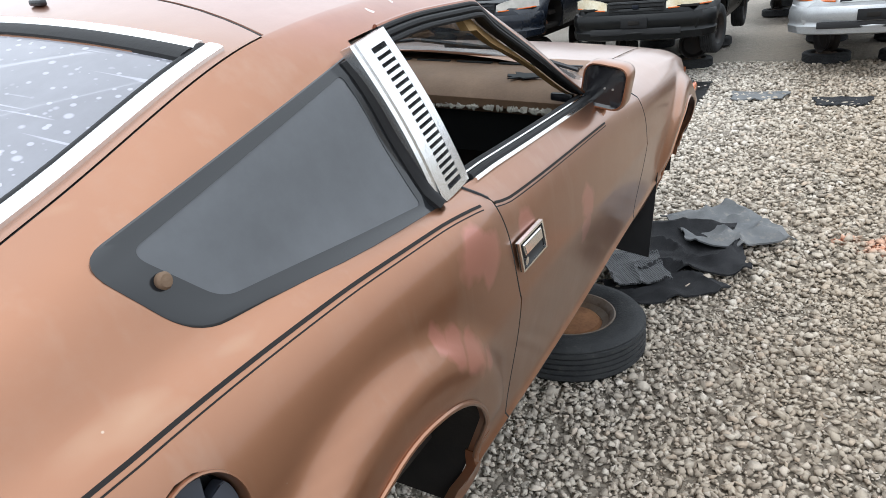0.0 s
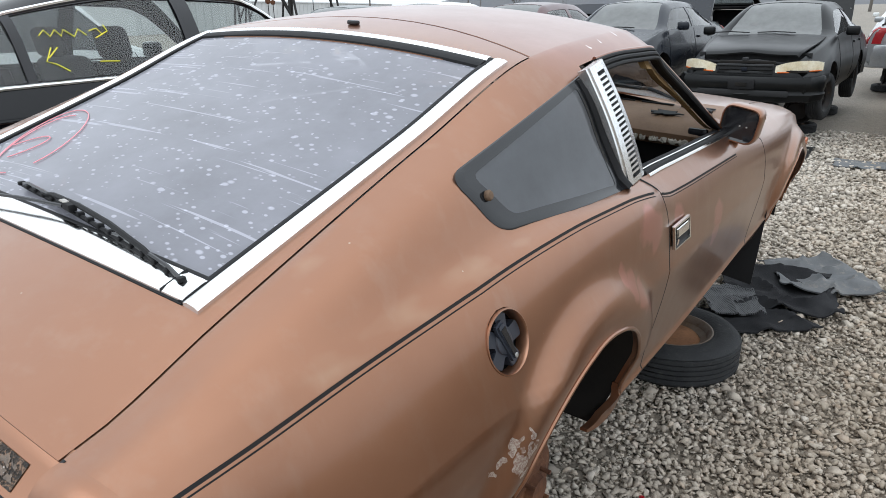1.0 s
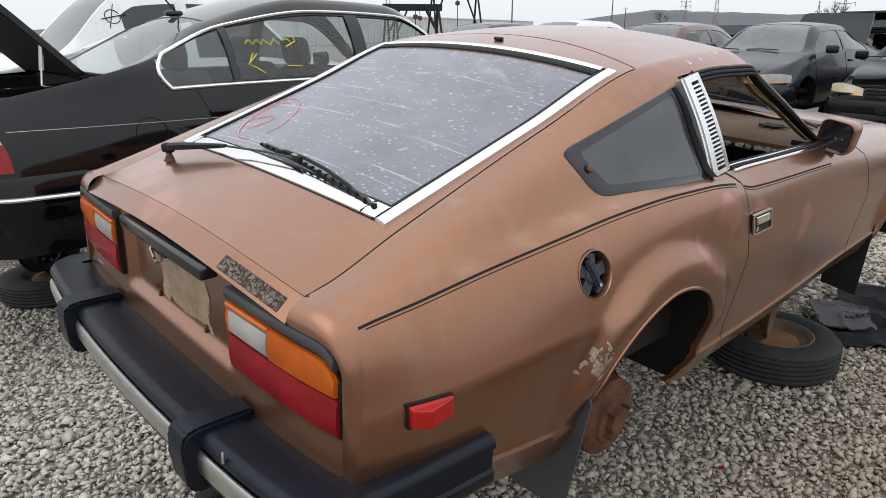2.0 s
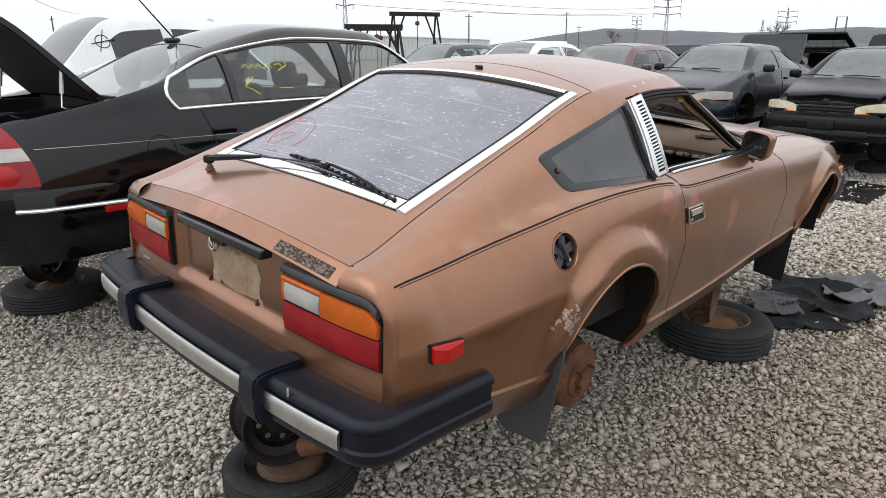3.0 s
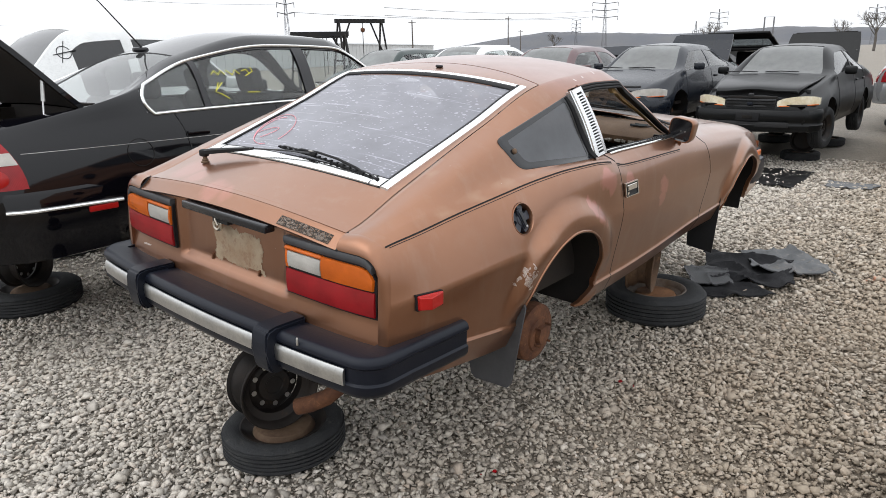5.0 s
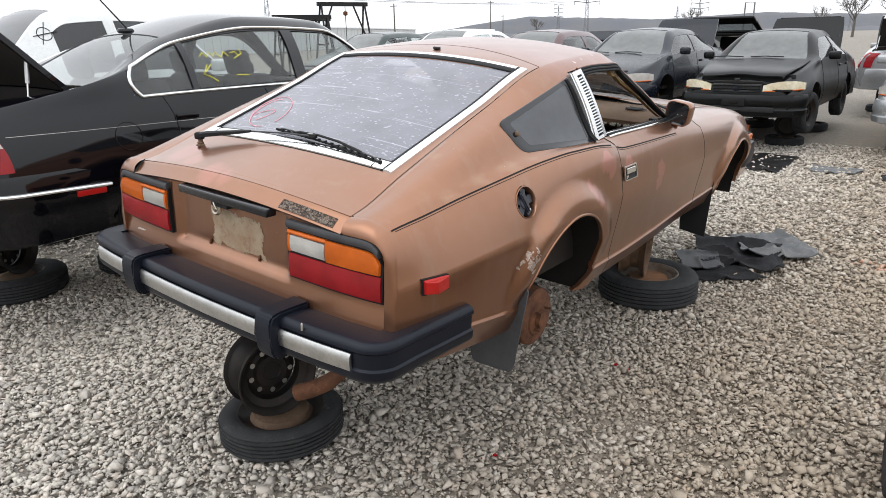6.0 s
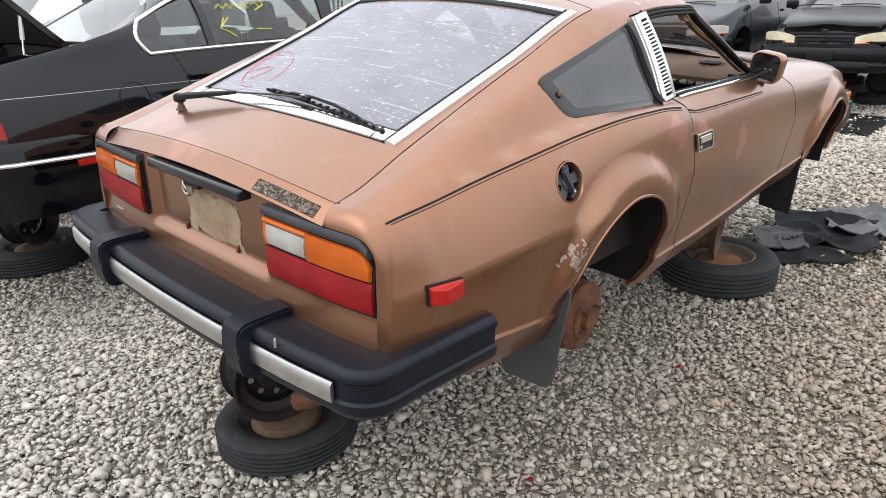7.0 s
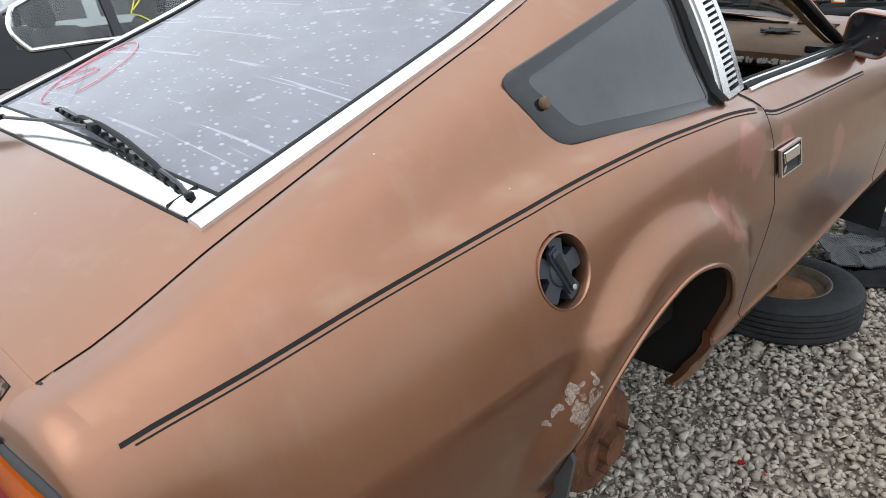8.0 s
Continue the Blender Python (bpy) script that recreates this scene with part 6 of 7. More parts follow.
    for sg in (1, -1):
        own = bmesh.new()

        def tl(a, b, out=0.006):
            s, z = 0.02 + 0.215 * a * (1 - 0.45 * b * b), 0.67 + 0.295 * b
            u = lf.find(s, z, 1.6)
            p = lf.raw(s, u) + lf.normal(s, u) * out
            return Vector((sg * p.x, p.y, p.z))
        grid(tl, steps(0, 1, 5), steps(0, 1, 6), None, own)
        own2 = grid(lambda a, b: Vector((tl(0, b).x * (1 - 0.25 * a), 0.018 - 0.05 * a - 0.01, tl(0, b).z)), steps(0, 1, 4), steps(0, 1, 6))
        tail_l = Sub("tail_lamp", "red tail lamp with a pale middle band", c)
        part("tail_lens", flange(join(own, own2), inward(0.02, 0.7)), M["red"], tail_l)
        own = grid(lambda a, b: tl(a, b, 0.010), steps(0.0, 0.98, 4), steps(0.44, 0.66, 3))
        part("reverse_lens", own, M["clear"], tail_l)
        for b0 in (0.22, 0.82):
            own = grid(lambda q, a: tl(0.34 * (1 - 0.3 * (b0 > 0.5)) + 0.30 * q * math.cos(a), b0 + 0.17 * q * math.sin(a), 0.009 + 0.010 * (1 - q * q)), [0.02, 0.3, 0.6, 0.85, 1.0], steps(0, 6.2832, 20))
            part("lamp_bowl", own, M["marker"], tail_l, "round bright red lens")
    part("rear_bumper", sweep([(-w + 0.02, 0.68), (-w + 0.005, 0.35), (-w + 0.03, 0.16), (-w + 0.14, 0.02), (-0.45, -0.09), (0, -0.11), (0.45, -0.09), (w - 0.14, 0.02), (w - 0.03, 0.16), (w - 0.005, 0.35), (w - 0.02, 0.68)],
                             [(-0.06, 0.645), (0.004, 0.65), (0.014, 0.63), (0.018, 0.42), (0.010, 0.40), (0.004, 0.26), (-0.06, 0.24)]), paint, c)
    if trunk_open or hood_open:
        if trunk_open:
            hy, s0, s1, ang = rw0 - 0.03, 0.09, rw0 - 0.03, trunk_open
        else:
            hy, s0, s1, ang = ws0 + 0.05, ws0 + 0.05, L - 0.12, -hood_open
        hz = lf.raw(hy, 0).z
        rot = Matrix.Translation((0, hy, hz)) @ pose(0, 0, 0, -ang, 0, 0) @ Matrix.Translation((0, -hy, -hz))
        bm = grid(lf.at, steps(s0, s1, 8), steps(-0.99, 0.99, 10))
        if trunk_open:
            own = grid(lambda x, t: Vector((x, 0.07 - 0.04 * t, deck - 0.05 - 0.30 * t)), steps(-0.52, 0.52, 8), steps(0, 1, 4))
            join(bm, own)
        own = bmesh.new()
        bmesh.ops.transform(bm, matrix=rot, verts=bm.verts)
        flange(bm, lambda co: co + rot.to_3x3() @ Vector((0, 0, -0.03)))
        nm = "trunk_lid" if trunk_open else "bonnet"
        lid = part(nm, bm, paint, c, "raised trunk lid" if trunk_open else "raised bonnet")
        bm = grid(lambda s, u: lf.at(s, u) - Vector((0, 0, 0.035)), steps(s0 + 0.02, s1 - 0.02, 8), steps(-0.95, 0.95, 8))
        bmesh.ops.transform(bm, matrix=rot, verts=bm.verts)
        part("lid_lining", flange(bm, lambda co: co + rot.to_3x3() @ Vector((0, 0, 0.02))), M["interior"], lid)
        for sg in (1, -1):
            a = Vector((sg * 0.60, hy - (0.25 if trunk_open else -0.5), hz - 0.10))
            b = rot @ Vector((sg * 0.58, hy - (0.28 if trunk_open else -0.55), hz - 0.03))
            st = Sub("lid_strut", "silver gas strut", c)
            part("strut_tube", tube([a.lerp(b, 0.45), b], 0.012, 8), M["brushed"], st)
            part("strut_rod", tube([a, b], 0.005, 6), M["chrome"], st)
        if trunk_open:
            bm = bmesh.new()
            box(1.10, rw0 - 0.12, 0.04, (0, rw0 / 2 + 0.04, deck - 0.45), None, bm)
            box(1.25, 0.04, 0.50, (0, rw0, deck - 0.22), None, bm)
            for sg in (1, -1):
                box(0.04, rw0 - 0.1, 0.45, (sg * 0.60, rw0 / 2 + 0.05, deck - 0.25), None, bm)
            part("trunk_well", bm, M["interior"], c, "dark trunk well")
    if trim:
        for sg in (1, -1):
            rear = [lf.raw(wr0 + 0.05 - 0.05 * math.sin(math.pi * t), 2.96 - 0.90 * t) for t in steps(0, 1, 8)]
            ring = [lf.raw(y, 2.96) for y in steps(wr1, wr0 + 0.06, 24)] + rear + [lf.raw(y, 2.06) for y in steps(wr0 + 0.06, wr1 + 0.05, 34)]
            part("window_trim", tube([(sg * (p.x + 0.004), p.y, p.z) for p in ring], 0.011, 8), M["chrome"], c, "bright window surround")
            for q, h in posts:
                part("pillar_cover", grid(lambda y, u: Vector((sg * (lf.raw(y, u).x + 0.004), y, lf.raw(y, u).z)), steps(q - h, q + h, 3), steps(2.1, 2.94, 8)), M["gloss_black"], c)
            pts = [(sg * (w + 0.012 - (0.10 if y < 0.2 else 0) * (0.2 - y) * 5), y, 0.555 - 0.03 * y) for y in steps(0.10, 0.72, 10)]
            part("bumper_moulding", tube(pts, 0.012, 8), M["chrome"], c, "bright bumper moulding")
            part("reflector", box(0.02, 0.17, 0.035, (sg * (w + 0.008), 0.60, 0.505), bevel=0.005), M["marker"], c, "red bumper reflector")
            pr = lf.side(0.889, 0.79)
            part("fuel_lid", tube([(lambda q: (sg * (q.x + 0.0006), q.y, q.z))(lf.side(0.889 + 0.082 * math.cos(a), 0.79 + 0.082 * math.sin(a))) for a in steps(0, 6.2832, 36)], 0.0022, 5, caps=False), M["under"], c, "round fuel lid outline")
        ant = Sub("roof_antenna", "black roof antenna", c)
        part("antenna_base", box(0.05, 0.11, 0.035, (0, 1.42, lf.raw(1.42, 0).z + 0.012), bevel=0.014), M["gloss_black"], ant)
        part("antenna_mast", tube([(0, 1.44, lf.raw(1.42, 0).z + 0.02), (0, 1.17, H + 0.20), (0, 0.92, H + 0.40)], [0.006, 0.004, 0.002], 6), M["dark"], ant)
    if hood_off or hood_open:
        part("engine_bay", box(1.15, L - ws0 - 0.3, 0.3, (0, (L + ws0) / 2, nose - 0.18), bevel=0.04), M["under"], c)

    if prop:
        for x, y in ((-0.45, ay + 0.35), (0.45, ay + 0.30), (0.42, fy - 0.35), (-0.45, fy - 0.4)):
            p = m @ Vector((x, y, 0))
            copy_thing(stand, pose(p.x, p.y, 0, 0, 0, (x * 131 + y * 47) % 180))
    return c, lf


black, dark_grey = sedan_paint("black_car_paint", (0.0025, 0.0025, 0.004), 0.07, coat=0.35), sedan_paint("faded_black_paint", (0.004, 0.0045, 0.005), 0.33, (0.010, 0.010, 0.011), coat=0.08)
LIFT = 0.445
psd, pl = sedan("black_sedan", "glossy black four-door sedan with raised trunk lid, on wheel stands", pose(-2.82, 0.0, LIFT), black, L=4.70, W=1.75, H=1.53, belt=1.0, deck=1.06, rw0=0.74, rw1=1.40, drop=0.11, trunk_open=50, trim=True, haunch=0.085, shield=GLASS_CAR, pillars=[(1.435, 0.022), (2.34, 0.05)])

rowy = 9.45
def facing(x, y, L, lift=0.30, yaw=0.0):
    return pose(x, y + L, lift, 0, 0, 180 + yaw)


sedan("black_scrap_sedan", "dull black sedan with yellowed headlamps, bonnet ajar, trunk lid raised", facing(-0.80, rowy, 4.75, 0.34), dark_grey, L=4.75, W=1.78, H=1.44, wheels=True, trunk_open=62, ws0=3.45, glass_m=GLASS_CAR, ajar=True)
sedan("dark_blue_sedan", "dark blue sedan facing the aisle with a missing front wheel", facing(-2.98, rowy - 0.1, 4.5, 0.42), sedan_paint("dark_blue_paint", (0.008, 0.011, 0.018), 0.26, (0.022, 0.023, 0.026), coat=0.3), L=4.5, W=1.74, H=1.42, trunk_open=55, lamps=M["clear"])
sedan("maroon_sedan", "maroon sedan with a sun-faded roof", facing(-4.95, rowy - 0.5, 4.6, 0.40), sedan_paint("maroon_paint", (0.075, 0.022, 0.025), 0.35, (0.16, 0.09, 0.09)), L=4.6)
sedan("white_row_sedan", "white sedan with dusty glass", facing(-7.25, rowy - 0.3, 4.6, 0.46), sedan_paint("white_paint", (0.72, 0.73, 0.72), 0.3, (0.5, 0.49, 0.46)), L=4.6)
sedan("green_sedan", "dark green sedan with dusty windscreen", facing(-9.5, rowy - 0.3, 4.5, 0.44), sedan_paint("dark_green_paint", (0.014, 0.03, 0.027), 0.3, (0.07, 0.08, 0.075)), L=4.5)
sedan("silver_sedan", "silver sedan with a broad black grille on a wheel stand", facing(1.72, rowy + 0.35, 4.4, 0.28), sedan_paint("silver_paint", (0.42, 0.43, 0.44), 0.32, (0.3, 0.3, 0.29), 0.5), L=4.4, W=1.74, lamps=M["clear"])
wsd, wl = sedan("white_sedan", "white sedan with dark windows and a chalk mark", pose(-5.20, 0.02, 0.50), PAINTS["white_paint"], L=4.8, W=1.80, H=1.62, rw0=1.05, rw1=1.75, win0=1.66, glass_m=GLASS_DARK, shield=GLASS_CAR, front=False)
for x, y, p, lab, t in ((-5.7, 15.4, "dark_blue_paint", "dark sedan with its trunk lid raised", 44), (0.75, 15.2, "silver_paint", "pale silver sedan with its trunk lid raised", 70), (-8.0, 15.6, "faded_black_paint", "dark sedan with its trunk lid raised", 40)):
    sedan("scrap_sedan", lab, pose(x, y, 0.32), PAINTS[p], trunk_open=t, front=False)
sedan("scrap_sedan", "white sedan with its bonnet raised", pose(-12.1, 14.8, 0.32), PAINTS["white_paint"], hood_open=48, W=1.85, front=False)
for k in range(7):
    sedan("scrap_sedan", "scrap sedan in a far row of the yard", pose(-22 + 4.4 * k, 25 + 2 * (k % 3), 0.3, 0, 0, 180 * (k % 2)), PAINTS[("white_paint", "silver_paint", "maroon_paint", "dark_green_paint", "faded_black_paint")[k % 5]], front=False)



# a hatchback with its tailgate up, between the rows
def open_hatchback(x, y):
    c = thing("black_hatchback", pose(x, y, 0.25), "black hatchback with its tailgate raised high", "car", "parked scrap cars")
    pt = PAINTS["faded_black_paint"]
    w = 0.86
    prof = [(0.0, 0.30), (-0.04, 0.55), (0.03, 0.95), (0.30, 1.40), (0.55, 1.45), (2.3, 1.45), (3.0, 1.05), (4.0, 0.92), (4.2, 0.60), (4.15, 0.28)]
    for sg in (1, -1):
        own = bmesh.new()
        rows = [[own.verts.new((sg * (w - (0.16 if b > 1.2 else 0.02) - ins), a, b)) for a, b in prof] for ins in (0.0, 0.04)]
        for r in rows:
            own.faces.new(r)
        for j in range(len(prof)):
            q = (j + 1) % len(prof)
            own.faces.new((rows[0][j], rows[0][q], rows[1][q], rows[1][j]))
        part("side_panel", own, pt, c, smooth=False, bevel=0.02)
    part("roof", box(1.42, 1.80, 0.05, (0, 1.40, 1.44), bevel=0.02), pt, c)
    part("roof_header", box(1.40, 0.10, 0.09, (0, 0.46, 1.42), bevel=0.02), pt, c)
    part("rear_bumper", box(1.70, 0.22, 0.42, (0, 0.0, 0.50), bevel=0.06, seg=3), pt, c)
    part("load_floor", box(1.5, 1.6, 0.06, (0, 0.9, 0.72)), M["interior"], c)
    part("rear_seat", box(1.25, 0.16, 0.62, (0, 1.55, 1.05), bevel=0.05, seg=3), SEAT, c)
    part("front_end", box(1.66, 1.1, 0.5, (0, 3.6, 0.66), bevel=0.08, seg=3), pt, c)
    part("underbody", box(1.5, 3.8, 0.08, (0, 2.1, 0.30)), M["under"], c)
    gate = Sub("tailgate", "raised tailgate with its window", c)
    m = Matrix.Translation((0, 0.44, 1.46)) @ pose(0, 0, 0, -12, 0, 0)
    own = bmesh.new()
    for sx, x_, y_, dy in ((1.36, 0, -0.05, 0.10), (1.36, 0, -0.86, 0.42), (0.12, -0.62, -0.4, 0.70), (0.12, 0.62, -0.4, 0.70)):
        box(sx, dy, 0.05, (x_, y_, 0), None, own, 0.015)
    bmesh.ops.transform(own, matrix=m @ pose(0, 0, 0, -6, 0, 0), verts=own.verts)
    part("gate_frame", own, pt, gate)
    own = box(1.14, 0.60, 0.008, (0, -0.38, -0.005))
    bmesh.ops.transform(own, matrix=m @ pose(0, 0, 0, -6, 0, 0), verts=own.verts)
    part("gate_window", own, GLASS_CAR, gate, smooth=False)
    for sg in (1, -1):
        part("gas_strut", tube([(sg * 0.64, 0.22, 1.10), m @ Vector((sg * 0.62, -0.5, -0.06))], 0.012, 6), M["brushed"], c)
        part("tail_lamp", box(0.14, 0.06, 0.40, (sg * 0.74, 0.03, 0.90), bevel=0.02), M["marker"], c)
    for px_, py_ in ((-0.5, 0.9), (0.5, 0.9), (0.45, 3.2), (-0.45, 3.2)):
        copy_thing(stand, pose(x + px_, y + py_, 0, 0, 0, 40 * px_ + 11))


open_hatchback(-2.95, 16.2)

# marks on the neighbours
def ink(name, strokes, place, r, m_, parent, label):
    for st_ in strokes:
        part(name, tube([place(a, b) for a, b in st_], r, 5), m_, parent, label)


def on_black(y, z):
    u = pl.find(y, z - LIFT, 1.9, 3.2)
    p = pl.raw(y, u)
    return Vector((p.x - 0.004, p.y, p.z))


ink("ink_scrawl", [[(1.54, 1.675), (1.57, 1.70), (1.59, 1.67), (1.62, 1.70), (1.64, 1.67), (1.66, 1.70), (1.70, 1.665), (1.73, 1.70), (1.76, 1.67)], [(1.78, 1.69), (1.82, 1.70), (1.84, 1.67), (1.80, 1.655), (1.87, 1.685), (1.86, 1.715)],
                   [(1.57, 1.62), (1.53, 1.56), (1.57, 1.545), (1.62, 1.51)], [(1.60, 1.62), (1.545, 1.575)], [(1.78, 1.545), (1.88, 1.54)]], on_black, 0.0032, M["yellow"], psd, "yellow marker scrawl on the window")
# bright line laid on the side to stand for the crease's highlight
ink("crease_line", [[(y, 1.303 - 0.012 * y) for y in steps(0.24, 3.0, 30)]], lambda y, z: pl.side(y, z - LIFT, 0.0005), 0.0022, M["brushed"], psd, "thin grey line painted for the glint on the side crease")
ring_ = [(0.055 * math.cos(a), 0.055 * math.sin(a)) for a in steps(0.4, 6.4, 18)]


def on_white(a, b):
    y, z = 1.60 + a, 1.36 + b
    p = wl.raw(y, wl.find(y, z, 1.0, 3.2))
    return Vector((p.x + 0.001, p.y, p.z + 0.001))


ink("ink_scrawl", [ring_, [(-0.09, -0.02), (0.10, 0.02)], [(0.03, 0.10), (-0.04, -0.09)]], on_white, 0.004, M["dark"], wsd, "dark circle-and-cross scrawl")


# ---- ground ----
def trodden(n, l, v):
    """Where feet and tyres have ground tan dirt into the gravel: the aisle beside the coupe, patchily."""
    sp, mr = n.new("ShaderNodeSeparateXYZ"), n.new("ShaderNodeMapRange")
    l.new(v, sp.inputs[0]), l.new(sp.outputs["X"], mr.inputs["Value"])
    mr.inputs["From Min"].default_value, mr.inputs["From Max"].default_value = -0.3, 1.6
    mul = n.new("ShaderNodeMath")
    mul.operation = "MULTIPLY"
    l.new(mr.outputs[0], mul.inputs[0]), l.new(ramp(n, l, noise_tex(n, l, 1.3, 6, v, 0.7), 0.3, 0.65, (0.28, 0.28, 0.28, 1), (0.75, 0.75, 0.75, 1)), mul.inputs[1])
    return mul.outputs[0]


def clean(n, l, v):
    """The less walked side of the yard, where the chips are still pale."""
    sp, mr = n.new("ShaderNodeSeparateXYZ"), n.new("ShaderNodeMapRange")
    l.new(v, sp.inputs[0]), l.new(sp.outputs["X"], mr.inputs["Value"])
    mr.inputs["From Min"].default_value, mr.inputs["From Max"].default_value = 1.3, -0.1
    return mr.outputs[0]


def gravel_ground():
    m = bpy.data.materials.new("crushed_limestone_ground")
    n, l, p = nodes(m)
    v = obj_vec(n, l)
    vo = n.new("ShaderNodeTexVoronoi")
    vo.inputs["Scale"].default_value = 34
    l.new(v, vo.inputs["Vector"])
    sep = n.new("ShaderNodeSeparateColor")
    l.new(vo.outputs["Color"], sep.inputs[0])
    f1, f2, f3 = noise_tex(n, l, 0.55, 6, v, 0.65), noise_tex(n, l, 120, 3, v), noise_tex(n, l, 3.5, 6, v, 0.7)
    # base tones kept darker than the chips: shade of the gaps painted in
    col = mix_col(n, l, sep.outputs[0], (0.20, 0.172, 0.138), (0.085, 0.072, 0.058))
    col = mix_col(n, l, ramp(n, l, f1, 0.42, 0.62, (0, 0, 0, 1), (0.55, 0.55, 0.55, 1)), col, (0.20, 0.163, 0.125))
    col = mix_col(n, l, ramp(n, l, f3, 0.55, 0.8, (0, 0, 0, 1), (0.5, 0.5, 0.5, 1)), col, (0.40, 0.36, 0.31))
    col = mix_col(n, l, scaled(n, l, clean(n, l, v), 0.3), col, (0.46, 0.43, 0.38))
    col = mix_col(n, l, trodden(n, l, v), col, (0.26, 0.212, 0.157))
    org = spots(n, l, v, [(1.75, 4.75, 0, 0.16), (1.95, 4.68, 0, 0.13), (2.2, 4.62, 0, 0.14), (1.55, 4.80, 0, 0.07)], 0.9, 0.12, 9)
    col = mix_col(n, l, scaled(n, l, org, 0.6), col, (0.75, 0.20, 0.06))
    l.new(col, p.inputs["Base Color"])
    p.inputs["Roughness"].default_value = 0.92
    b1, b2 = n.new("ShaderNodeBump"), n.new("ShaderNodeBump")
    b1.inputs["Strength"].default_value, b1.inputs["Distance"].default_value, b1.invert = 0.9, 0.02, True
    b2.inputs["Strength"].default_value, b2.inputs["Distance"].default_value = 0.4, 0.004
    l.new(vo.outputs["Distance"], b1.inputs["Height"]), l.new(f2, b2.inputs["Height"])
    l.new(b1.outputs[0], b2.inputs["Normal"]), l.new(b2.outputs[0], p.inputs["Normal"])
    return m


bm = bmesh.new()
xs = [-2500, -600, -150, -50, -20] + steps(-12, 8, 80) + [20, 60, 200, 700, 2500]
ysg = [-2500, -500, -100, -20] + steps(-6, 20, 104) + [30, 50, 100, 250, 800, 2500]


def ground_z(x, y):
    return -0.012 + 0.012 * noise.noise((x * 0.7, y * 0.7, 0)) + 0.006 * noise.noise((x * 2.3, y * 2.3, 5)) if abs(x) < 14 and -7 < y < 21 else -0.012


grid(lambda x, y: Vector((x, y, ground_z(x, y))), xs, ysg, None, bm)
tagged(part("ground", bm, gravel_ground()), "grey crushed limestone gravel yard", "ground", kind="structure")


def stone_material():
    m = bpy.data.materials.new("limestone_chips")
    n, l, p = nodes(m)
    geo = n.new("ShaderNodeNewGeometry")
    v = obj_vec(n, l)
    r = n.new("ShaderNodeValToRGB")
    el = r.color_ramp.elements
    el[0].position, el[0].color = 0.0, (0.10, 0.086, 0.072, 1)
    el[1].position, el[1].color = 1.0, (0.74, 0.69, 0.62, 1)
    for pos, colr in ((0.22, (0.27, 0.235, 0.192, 1)), (0.5, (0.43, 0.378, 0.308, 1)), (0.78, (0.61, 0.56, 0.485, 1)), (0.88, (0.46, 0.35, 0.26, 1))):
        e = el.new(pos)
        e.color = colr
    l.new(geo.outputs["Random Per Island"], r.inputs[0])
    f1, f2 = noise_tex(n, l, 0.5, 5, v, 0.65), noise_tex(n, l, 180, 4, v)
    col = mix_col(n, l, ramp(n, l, f1, 0.45, 0.65, (0, 0, 0, 1), (0.4, 0.4, 0.4, 1)), r.outputs[0], (0.47, 0.39, 0.295))
    col = mix_col(n, l, ramp(n, l, f2, 0.4, 0.75, (0, 0, 0, 1), (0.4, 0.4, 0.4, 1)), col, (0.22, 0.205, 0.19))
    col = mix_col(n, l, scaled(n, l, clean(n, l, v), 0.38), col, (0.72, 0.68, 0.62))
    col = mix_col(n, l, trodden(n, l, v), col, (0.37, 0.295, 0.215))
    org = spots(n, l, v, [(1.75, 4.75, 0, 0.16), (1.95, 4.68, 0, 0.13), (2.2, 4.62, 0, 0.14), (1.55, 4.80, 0, 0.07)], 0.9, 0.12, 9)
    col = mix_col(n, l, scaled(n, l, org, 0.6), col, (0.75, 0.20, 0.06))
    l.new(col, p.inputs["Base Color"])
    p.inputs["Roughness"].default_value = 0.9
    bp = n.new("ShaderNodeBump")
    bp.inputs["Strength"].default_value, bp.inputs["Distance"].default_value = 0.35, 0.003
    l.new(f2, bp.inputs["Height"]), l.new(bp.outputs[0], p.inputs["Normal"])
    return m


